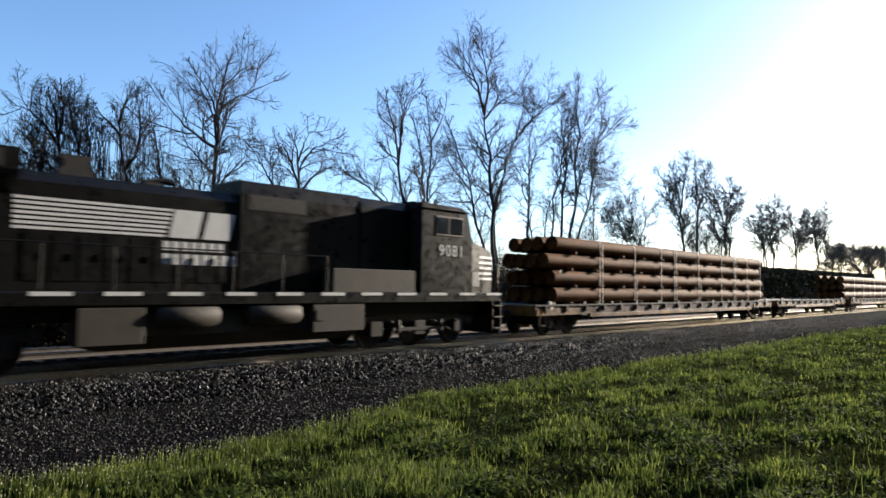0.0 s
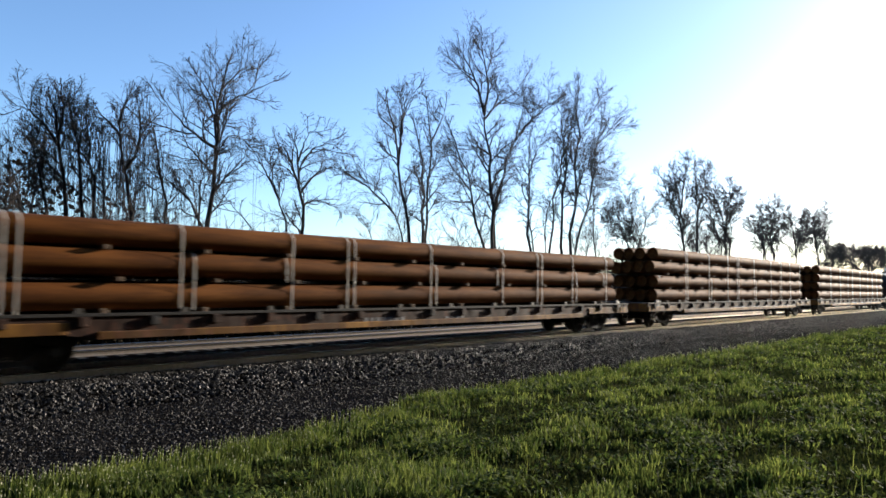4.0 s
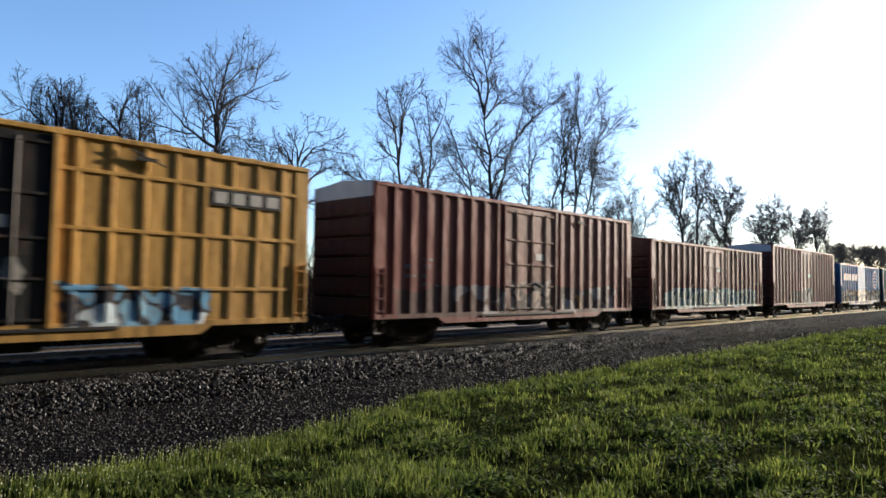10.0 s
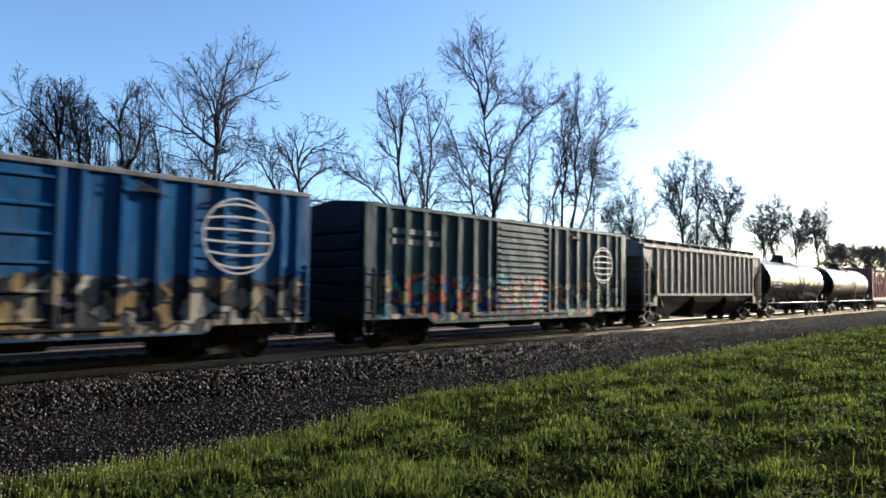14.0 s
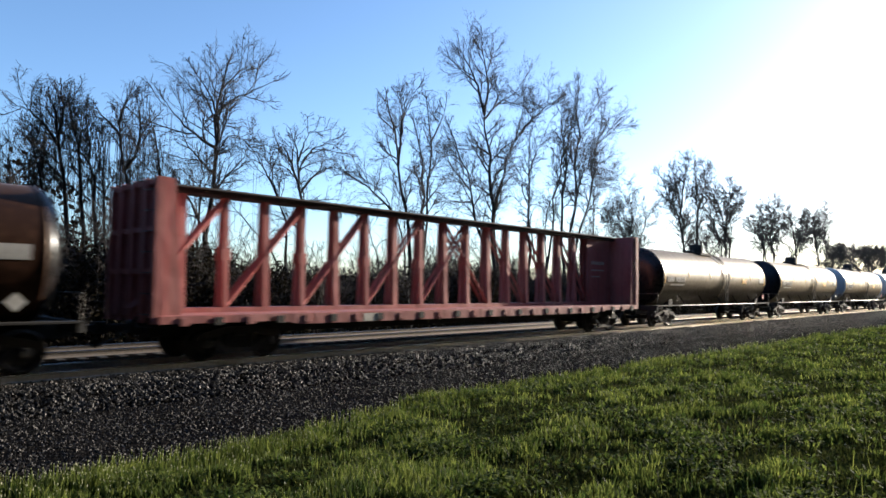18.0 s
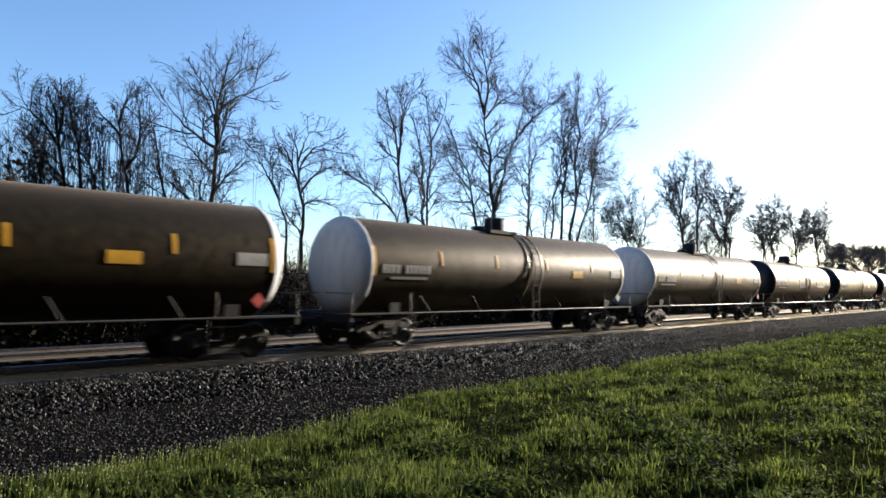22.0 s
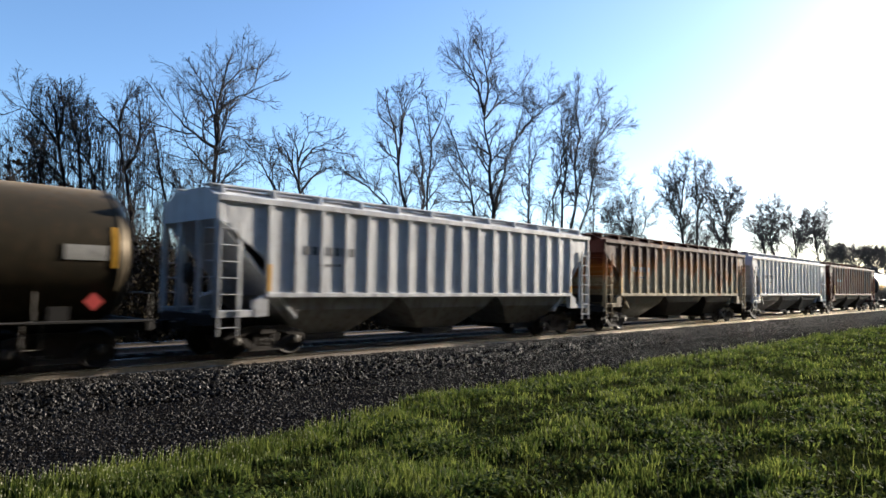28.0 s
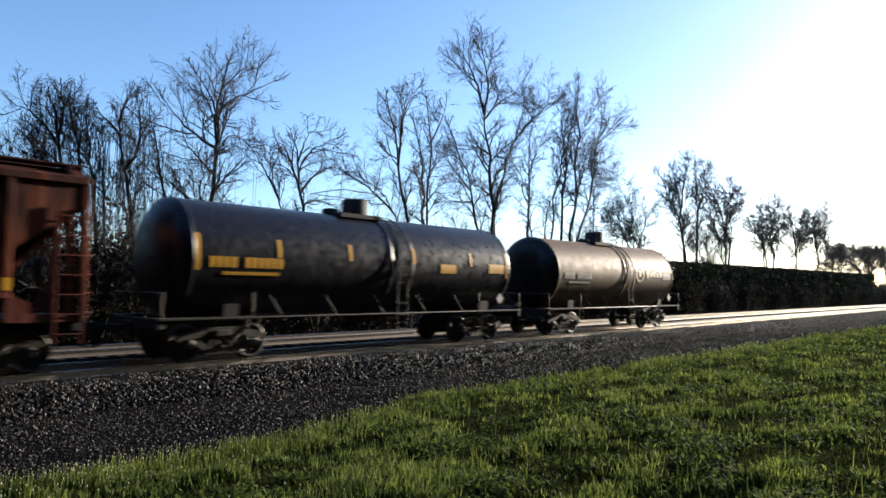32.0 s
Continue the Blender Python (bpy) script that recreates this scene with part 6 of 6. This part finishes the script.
    text = part("cab_number", flat, None, root, "white painted road number", (7.28, -1.468, 2.95))
    text.rotation_euler = (radians(90), 0, 0)
    for x in (-10.3, 10.4):
        for s in (-1, 1):
            part("end_handrail", Geo().tube([(x, s * 1.45, frame_top), (x, s * 1.45, frame_top + 1.05), (x, s * 0.6, frame_top + 1.05)], 0.020, 5), M_BAR, root)
    for s in (-1, 1):
        rail = part("walkway_handrail", Geo().tube([(-10.0, s * 1.48, frame_top + 1.02), (2.9, s * 1.48, frame_top + 1.02)], 0.018, 5), M_BLACK, root)
        for k in range(10):
            x = -10.0 + 1.42 * k
            part("stanchion", Geo().tube([(x, s * 1.48, frame_top), (x, s * 1.48, frame_top + 1.02)], 0.018, 5), M_BLACK, rail)
    # fuel tank, air reservoirs, battery box
    part("fuel_tank", Geo().prism_x([(-0.9, 0.38), (0.9, 0.38), (1.30, 0.72), (1.30, 1.30), (-1.30, 1.30), (-1.30, 0.72)], -3.0, 4.1), M_TAN, root, "dusty grey fuel tank")
    for x0, x1 in ((-1.95, -0.35), (0.35, 2.0)):
        part("air_reservoir", Geo().lathe([(x0, 0.05), (x0 + 0.04, 0.24), (x0 + 0.10, 0.285), (x1 - 0.10, 0.285), (x1 - 0.04, 0.24), (x1, 0.05)], "x", (0, -1.30, 1.16), 20), M_TAN, root)
    part("battery_box", Geo().box(2.35, 4.15, -1.50, -1.1, 0.62, 1.40, 0.02).box(2.45, 2.75, -1.52, -1.49, 0.95, 1.25), M_TAN, root)
    part("equipment_box", Geo().box(-3.6, -2.2, -1.50, -1.1, 0.55, 1.38, 0.02), M_TAN, root)
    for e in (-1, 1):
        cx = e * 6.75
        g = Geo()
        for s in (-1, 1):
            y0, y1 = sorted((s * 0.98, s * 1.12))
            g.prism([(-2.6, 0.62), (-2.6, 0.92), (-1.6, 1.02), (1.6, 1.02), (2.6, 0.92), (2.6, 0.62), (1.9, 0.80), (-1.9, 0.80)], y0, y1)
            for x in (-1.85, 0, 1.85):
                g.box(x - 0.24, x + 0.24, *sorted((s * 1.0, s * 1.2)), 0.36, 0.84, 0.03)
            for x in (-0.95, 0.95):
                g.lathe([(0.45, 0.10), (0.5, 0.12), (0.8, 0.12), (0.85, 0.10)], "z", (x, s * 1.12, 0), 10)
                g.bar((x - 0.5, s * 1.16, 0.9), (x + 0.55, s * 1.16, 0.45), 0.07)
            g.box(-1.2, 1.2, *sorted((s * 1.12, s * 1.22)), 0.52, 0.62)
        g.box(-2.2, 2.2, -0.9, 0.9, 0.75, 1.05)
        t = part("truck", g, M_FRAME, root, "three-axle truck frame caked in dust", (cx, 0, 0))
        for x in (-1.85, 0, 1.85):
            w = part("wheelset", BIG_WHEELSET, None, t, at=(x, 0, 0.51))
            wheels.append((w, x, 0.51))
        g = Geo()
        for s in (-1, 1):
            for z in (0.45, 0.85, 1.25):
                g.box(*sorted((e * 10.05, e * 10.5)), s * 1.50 - 0.12, s * 1.50 + 0.05, z, z + 0.04)
            g.box(*sorted((e * 10.03, e * 10.07)), s * 1.5 - 0.02, s * 1.5 + 0.02, 0.4, 1.5).box(*sorted((e * 10.48, e * 10.52)), s * 1.5 - 0.02, s * 1.5 + 0.02, 0.4, 1.5)
        part("step_well", g, M_BAR, root)
        part("pilot", Geo().box(*sorted((e * 10.5, e * 10.62)), -1.45, 1.45, 0.25, 1.45, 0.02), M_BLACK, root)
        coupler(root, e * 10.5, e, 0.75, 0.9)
    cars.append((root, q))
    return root


cars = []
M_PALE = plain("pale_grey_panel", (0.55, 0.56, 0.56), 0.55, 0, 0.2, 2.0)
M_OLDRED = plain("faded_red_mark", (0.34, 0.13, 0.08), 0.6, 0, 0.3, 4.0)
M_BLUEMARK = plain("faded_blue_mark", (0.12, 0.13, 0.26), 0.6, 0, 0.3, 4.0)
M_STENCIL = plain("dark_stencil", (0.16, 0.16, 0.17), 0.6, 0, 0.3, 8.0)
M_TOPBEAM = plain("weathered_top_beam", (0.06, 0.055, 0.055), 0.7, 0, 0.4, 3.0)

locomotive(8.35)

flat_car(34.75, 27.4, "yellow flat car carrying four layers of pipe")
pipe_load(35.1, 24.6, 4, "four layers of rusty steel pipe strapped to a flat car", seed=1)
flat_car(58.97, 18.5, "empty yellow flat car with a worn deck")
flat_car(84.1, 27.2, "yellow flat car carrying three layers of pipe")
pipe_load(82.8, 27.8, 3, "three layers of rusty steel pipe strapped to a flat car", seed=2)
flat_car(113.3, 27.2, "yellow flat car carrying four layers of pipe")
pipe_load(113.3, 24.4, 4, "four layers of rusty steel pipe strapped to a flat car", seed=3)
flat_car(142.6, 27.2, "yellow flat car carrying four layers of pipe")
pipe_load(142.57, 24.6, 4, "four layers of rusty steel pipe strapped to a flat car", seed=4)

M_GREYTANK = tank_paint("dark_grey_tank_paint", (0.016, 0.0165, 0.019), (0.9, 0.9, 1.0), 0.40, dust=0.02, dirty=0.3, rusty=0.1)
M_BLACKTANK = tank_paint("black_tank_paint", (0.008, 0.008, 0.009), (0.9, 0.95, 1.0), 0.26, dust=0.02, dirty=0.15, rusty=0.05)
M_BROWNTANK = tank_paint("rusty_brown_tank_paint", (0.026, 0.0095, 0.0055), (1.0, 0.68, 0.45), 0.42, dust=0.05, dirty=0.35, rusty=0.15, dirt=(0.018, 0.010, 0.006))
M_OILTANK = tank_paint("grimy_black_tank_paint", (0.0065, 0.0055, 0.004), (1.0, 0.74, 0.40), 0.42, dust=0.12, dirty=0.2, rusty=0.04, dirt=(0.010, 0.008, 0.005))
M_DUSTTANK = tank_paint("dusty_grey_tank_paint", (0.030, 0.026, 0.019), (1.0, 0.78, 0.46), 0.42, dust=0.20, dirty=0.4, rusty=0.1, dirt=(0.045, 0.034, 0.020))
M_WHITEHEAD = paint("white_tank_head_paint", dent=0.012, base=(0.68, 0.69, 0.70), dirty=0.18, rusty=0.1, rough=0.5)
M_BLUEBLACK = tank_paint("blue_black_tank_paint", (0.006, 0.008, 0.015), (0.85, 0.92, 1.0), 0.30, dust=0.01, dirty=0.2, rusty=0.05)

tank_car(163.6, 11.0, 3.05, 2.60, M_GREYTANK, M_GREYTANK, "dark grey tank car with a side ladder", marks=None, seed=0, dome=0.26, panels=((-2.0, -1.65, -8, 6), (1.35, 1.70, -8, 6)))

GRIT = [(0.015, 0.015, 0.018), (0.55, 0.53, 0.50), (0.30, 0.30, 0.31), (0.75, 0.73, 0.70)]
SEA = [(0.02, 0.03, 0.05), (0.20, 0.44, 0.62), (0.58, 0.68, 0.72), (0.12, 0.32, 0.50), (0.26, 0.50, 0.66)]
TEAL = [(0.46, 0.52, 0.46), (0.05, 0.15, 0.17), (0.10, 0.26, 0.30), (0.03, 0.07, 0.10), (0.30, 0.36, 0.26), (0.06, 0.18, 0.22)]
WARM = [(0.02, 0.02, 0.02), (0.48, 0.45, 0.38), (0.38, 0.27, 0.12), (0.58, 0.55, 0.48), (0.08, 0.08, 0.08), (0.42, 0.35, 0.24)]
LOUD = [(0.02, 0.03, 0.08), (0.60, 0.15, 0.04), (0.62, 0.58, 0.50), (0.05, 0.24, 0.42), (0.46, 0.44, 0.14), (0.50, 0.08, 0.06), (0.08, 0.36, 0.42), (0.05, 0.10, 0.30), (0.58, 0.34, 0.16)]
M_TANBOX = graffiti("tan_yellow_box_paint", (0.60, 0.34, 0.085), [((-6.7, -1.6, 0.95, 2.0), GRIT, 1, 1.3), ((1.75, 5.0, 0.95, 1.85), SEA, 2, 1.7)], dirty=0.35, rusty=0.25, rough=0.55)
# tan end: the side colour darkened, with the end's shade put into it
M_TANBOX2 = paint("shaded_tan_box_end_paint", (0.10, 0.075, 0.045), dirty=0.5, rusty=0.3)
M_DARKDOOR = graffiti("sooty_black_door_paint", (0.022, 0.021, 0.020), [((-1.2, 1.3, 1.0, 2.5), [(0.015, 0.015, 0.015), (0.30, 0.28, 0.25), (0.03, 0.03, 0.03), (0.10, 0.09, 0.08), (0.02, 0.02, 0.02)], 7, 1.6)], dirty=0.4, rusty=0.2)
M_RED1 = graffiti("oxide_red_box_paint", (0.21, 0.045, 0.033), [((-7.0, 6.3, 0.9, 1.95), [(0.10, 0.05, 0.04), (0.42, 0.38, 0.36), (0.16, 0.07, 0.05), (0.30, 0.26, 0.25), (0.36, 0.20, 0.06)], 2, 1.0)], dirty=0.35, rusty=0.4, rough=0.52, faded=(0.29, 0.085, 0.062))
M_RED2 = graffiti("red_brown_box_paint", (0.18, 0.042, 0.024), [((-6.4, 6.8, 0.9, 2.0), TEAL, 3, 2.2)], dirty=0.35, rusty=0.4, rough=0.52, faded=(0.29, 0.085, 0.062))
M_RED3 = graffiti("dull_red_box_paint", (0.21, 0.048, 0.029), [((-4.5, 1.0, 1.0, 1.9), [(0.10, 0.05, 0.04), (0.30, 0.22, 0.19), (0.20, 0.07, 0.05)], 4, 1.3)], dirty=0.35, rusty=0.4, rough=0.52, faded=(0.29, 0.085, 0.062))
M_BLUEBOX = graffiti("bright_blue_box_paint", (0.014, 0.165, 0.42), [((-7.2, 7.6, 0.75, 2.1), WARM, 5, 2.8)], dirty=0.55, rusty=0.2, rough=0.45)
M_GREENBOX = graffiti("dark_green_box_paint", (0.026, 0.100, 0.120), [((-7.2, 1.7, 0.8, 2.35), LOUD, 6, 3.4), ((1.7, 7.3, 0.8, 2.2), [(0.02, 0.04, 0.05), (0.55, 0.58, 0.56), (0.10, 0.26, 0.32), (0.42, 0.44, 0.30), (0.50, 0.16, 0.05)], 9, 3.4)], dirty=0.3, rusty=0.15, rough=0.45)
M_REDDOOR = graffiti("faded_red_door_paint", (0.24, 0.080, 0.050), [((-1.3, 1.3, 1.0, 2.2), [(0.06, 0.04, 0.03), (0.34, 0.25, 0.19), (0.20, 0.07, 0.05), (0.40, 0.34, 0.28)], 4, 2.0)], dirty=0.4, rusty=0.3, rough=0.55)
# car ends: side colours darkened to stand in for the shade there
M_REDEND = paint("shaded_red_brown_end_paint", (0.060, 0.018, 0.013), dirty=0.5, rusty=0.4)
M_BLUEEND = paint("shaded_blue_end_paint", (0.007, 0.062, 0.17), dirty=0.3, rusty=0.2)
M_GREENEND = paint("shaded_green_end_paint", (0.007, 0.019, 0.036), dirty=0.3, rusty=0.2)
M_GREENROOF = paint("green_roof_paint", (0.028, 0.095, 0.115), dirty=0.3, rusty=0.2)
M_ROOF = paint("galvanised_roof", (0.36, 0.36, 0.36), dirty=0.5, rusty=0.4)

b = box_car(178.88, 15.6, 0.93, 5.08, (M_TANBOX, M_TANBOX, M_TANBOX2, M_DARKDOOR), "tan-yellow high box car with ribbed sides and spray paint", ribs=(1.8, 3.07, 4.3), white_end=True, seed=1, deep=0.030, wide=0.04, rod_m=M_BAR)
part("black_panel", Geo().box(4.95, 6.95, -1.585, -1.581, 3.84, 4.24), M_STEEL, b)
lettering(b, 5.0, 6.9, 3.90, 4.18, -1.589, 4, M_SIGN)
for x0, x1, y, mat in ((-6.0, -5.1, -1.584, M_OLDRED), (-5.1, -6.0, -1.590, M_BLUEMARK)):
    part("crossed_bar", Geo().prism([(x0, 3.25), (x0 + 0.26, 3.25), (x1 + 0.26, 4.05), (x1, 4.05)], y, -1.549), mat, b, "faded slanted bar of an old mark")
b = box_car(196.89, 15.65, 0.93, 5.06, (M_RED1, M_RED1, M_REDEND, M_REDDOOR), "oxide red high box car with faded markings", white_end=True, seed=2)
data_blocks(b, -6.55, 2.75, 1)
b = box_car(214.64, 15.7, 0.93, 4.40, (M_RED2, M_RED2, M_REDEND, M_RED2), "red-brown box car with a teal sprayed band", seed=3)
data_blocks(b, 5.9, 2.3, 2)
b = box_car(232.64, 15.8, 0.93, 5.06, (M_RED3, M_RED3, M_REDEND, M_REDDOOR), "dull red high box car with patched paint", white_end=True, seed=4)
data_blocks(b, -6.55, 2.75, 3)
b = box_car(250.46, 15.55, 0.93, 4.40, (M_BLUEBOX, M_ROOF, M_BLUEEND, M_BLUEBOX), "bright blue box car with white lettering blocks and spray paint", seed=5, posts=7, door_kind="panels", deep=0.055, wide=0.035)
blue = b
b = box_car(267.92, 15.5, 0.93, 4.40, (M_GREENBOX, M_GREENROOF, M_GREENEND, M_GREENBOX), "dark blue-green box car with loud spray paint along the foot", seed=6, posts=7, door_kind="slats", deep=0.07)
green = b


def emblem(root, x, z, r):
    """A white globe mark drawn in plain arcs."""
    g, arcs = Geo(), []
    n = 40
    g.rings([[(x + k * math.cos(t), y, z + k * math.sin(t)) for k, y in ((r, -1.619), (r - 0.05, -1.619), (r - 0.05, -1.626), (r, -1.626))] for t in (2 * math.pi * i / n for i in range(n + 1))])
    for u in (-0.7, -0.42, -0.14, 0.14, 0.42, 0.7):
        half = r * math.sqrt(1 - u * u) * 0.95
        pts = [(x + half * w, z + r * u + 0.18 * r * u * (1 - w * w)) for w in (-1, -0.6, -0.2, 0.2, 0.6, 1)]
        arcs.append(Geo().rings([[(px, y, pz + k) for k, y in ((0.028, -1.619), (-0.028, -1.619), (-0.028, -1.626), (0.028, -1.626))] for px, pz in pts]))
    ring = part("globe_emblem", g, M_WHITE, root, "white round emblem of plain arcs")
    for a in arcs:
        part("emblem_arc", a, M_WHITE, ring)


for i, (x0, x1) in enumerate(((-6.9, -6.15), (-6.05, -5.25), (-5.15, -4.35), (-3.95, -3.05), (-2.95, -1.95))):
    w = (x1 - x0) * 0.34
    mark = Geo().prism([(x0, 2.95), (x0 + w, 2.95), (x0 + w + 0.14, 3.55), (x0 + 0.14, 3.55)], -1.628, -1.616)
    mark.prism([(x1 - w - 0.14, 2.95), (x1 - 0.14, 2.95), (x1, 3.55), (x1 - w, 3.55)], -1.628, -1.616)
    part("letter_block", mark, M_WHITE, blue, "plain white bars in place of a letter")
emblem(blue, 5.65, 3.12, 0.96)
emblem(green, 5.7, 2.95, 0.80)
lettering(green, -6.7, -4.6, 3.55, 3.72, -1.560, 6)
lettering(green, -6.7, -4.5, 3.22, 3.40, -1.560, 7)

M_HOPGREY = paint("weathered_grey_hopper_paint", (0.30, 0.29, 0.27), dirty=0.5, rusty=0.3, rough=0.5)
M_HOPWHITE = paint("pale_grey_hopper_paint", (0.80, 0.81, 0.82), dirty=0.16, rusty=0.15, rough=0.45)


def rust_run(name, base, orange, dark, top, bottom, amount):
    """Rust that starts under the roof and runs down the side in uneven streaks."""
    m = coat(name, base, dirty=0.45, rusty=0.3, rough=0.65)
    under = m.b.inputs["Base Color"].links[0].from_socket
    streak, blot = m.noise(1.6, 5, (1.3, 0.05, 0.12)), m.noise(0.35, 3, (1, 0.05, 0.3))
    ragged = m.mul(m.mul(m.mul(streak, blot, "ADD"), 1.0, "SUBTRACT"), 1.5)
    down = m.mul(m.mul(m.step(m.axis(2), bottom, top), 0.85 * amount), ragged, "ADD")
    c = m.mix(m.step(down, 0.26, 0.42), under, orange)
    c = m.mix(m.step(down, 0.46, 0.66), c, dark)
    m.link(c, m.b.inputs["Base Color"])
    return m.m


M_HOPRUST = rust_run("rust_streaked_hopper_paint", (0.54, 0.44, 0.27), (0.40, 0.135, 0.022), (0.075, 0.018, 0.009), 4.3, 1.8, 1.05)
M_HOPRED = rust_run("rusty_red_hopper_paint", (0.12, 0.019, 0.010), (0.14, 0.036, 0.012), (0.045, 0.011, 0.007), 4.3, 0.6, 0.85)
M_BELLYPALE = paint("pale_hopper_belly_paint", (0.42, 0.42, 0.41), dirty=0.5, rusty=0.2)
# a dark grey tone for the discharge bays
M_BELLY = paint("dark_hopper_belly_paint", (0.07, 0.065, 0.06), dirty=0.4, rusty=0.2)

hopper_car(285.6, 16.3, M_HOPGREY, "weathered grey covered hopper car", under_m=M_BELLY, seed=1)
tank_car(302.4, 14.0, 3.05, 2.58, M_BLACKTANK, M_BLACKTANK, "glossy black tank car with white lettering bars and a spray tag", seed=0, letters=M_WHITE, tags=((-1.6, 12, 0.9),))
tank_car(318.66, 14.0, 3.0, 2.52, M_BROWNTANK, M_BLACKTANK, "rusty brown tank car stained by its cargo", seed=2, marks=None)

M_BEAM = paint("faded_pink_red_paint", (0.36, 0.10, 0.09), dirt=(0.16, 0.09, 0.08), dirty=0.4, rusty=0.25, rough=0.55, faded=(0.46, 0.20, 0.19))
beam_car(338.88, 22.8, M_BEAM, "empty faded red centre-beam lumber car")

M_TANKBROWN = tank_paint("sooty_brown_tank_paint", (0.015, 0.010, 0.006), (1.0, 0.70, 0.36), 0.42, dust=0.15, dirty=0.3, rusty=0.06, dirt=(0.022, 0.015, 0.009))
M_DULLBROWN = tank_paint("dull_brown_tank_paint", (0.020, 0.011, 0.007), (1.0, 0.68, 0.42), 0.55, dust=0.10, dirty=0.3, rusty=0.05, dirt=(0.018, 0.012, 0.008))
OIL = "grimy black oil tank car with yellow reflectors"
DUST = "dusty grey tank car with a white domed end"
for i, (q, shell, head, label, ln) in enumerate((
        (360.50, M_OILTANK, M_BLACKTANK, OIL, 16.0), (378.76, M_DUSTTANK, M_BLUEBLACK, "dusty grey tank car with a black domed end", 16.0),
        (397.04, M_OILTANK, M_WHITEHEAD, DUST, 16.2), (415.39, M_OILTANK, M_WHITEHEAD, DUST, 16.1), (433.63, M_OILTANK, M_WHITEHEAD, DUST, 16.1),
        (451.31, M_TANKBROWN, M_BLUEBLACK, OIL, 15.0), (469.0, M_TANKBROWN, M_BLUEBLACK, OIL, 15.9), (487.41, M_TANKBROWN, M_BLUEBLACK, OIL, 16.1), (505.45, M_DUSTTANK, M_OILTANK, "dusty grey-green tank car with yellow reflectors", 16.0))):
    tank_car(q, ln, 3.05, 2.56, shell, head, label, collar=M_WHITEHEAD if head is M_WHITEHEAD else None, seed=i + 1, tags=((1.4, 0, 0.9), (3.0, -14, 2.2), (-1.4, -14, 1.6)) if i == 5 else ())

hopper_car(523.64, 17.0, M_HOPWHITE, "pale grey covered hopper car with tall ribs", under_m=M_BELLYPALE, seed=2)
hopper_car(541.99, 17.1, M_HOPRUST, "covered hopper car streaked with orange rust", under_m=M_BELLY, seed=3)
hopper_car(560.33, 17.0, M_HOPWHITE, "pale grey covered hopper car with tall ribs", under_m=M_BELLYPALE, seed=4)
hopper_car(578.69, 17.0, M_HOPRED, "dark rusty red covered hopper car", under_m=M_BELLY, seed=5)
tank_car(595.54, 13.1, 3.05, 2.58, M_BLUEBLACK, M_BLUEBLACK, "glossy blue-black tank car with yellow lettering bars", seed=2, letters=M_YELLOW)
tank_car(610.09, 11.4, 3.0, 2.55, M_DULLBROWN, M_BLACKTANK, "short brown tank car, last of the train", seed=4, mark=1.7, marks=None)


# ---- what moves ----
TRAVEL = ((0, 0.0), (3, 51.89), (6, 104.50), (9, 158.30), (12, 212.09), (14.5, 256.79), (17, 302.60), (20, 357.91), (23, 413.82), (26, 469.91), (29, 526.10), (32, 582.30))


def travelled(t):
    """Metres that the train has rolled by t seconds."""
    for (t0, s0), (t1, s1) in zip(TRAVEL, TRAVEL[1:]):
        if t <= t1:
            return s0 + (s1 - s0) * (t - t0) / (t1 - t0)
    return TRAVEL[-1][1]


def motions():
    for root, q in cars:
        walk(root, [(t, pose(q - s, TRACK, 0)) for t, s in TRAVEL])
    # wheels of one size and seat roll alike and share their keys
    made = {}
    for w, x, r in wheels:
        key = (x, r)
        if key not in made:
            walk(w, [(k / FPS, pose(x, 0, r, 0, -math.degrees(travelled(k / FPS) / r) % 360.0, 0)) for k in range(32 * FPS + 1)])
            made[key] = w.animation_data
        else:
            w.rotation_mode = "QUATERNION"
            w.animation_data_create()
            w.animation_data.action = made[key].action
            w.animation_data.action_slot = made[key].action_slot


motions()
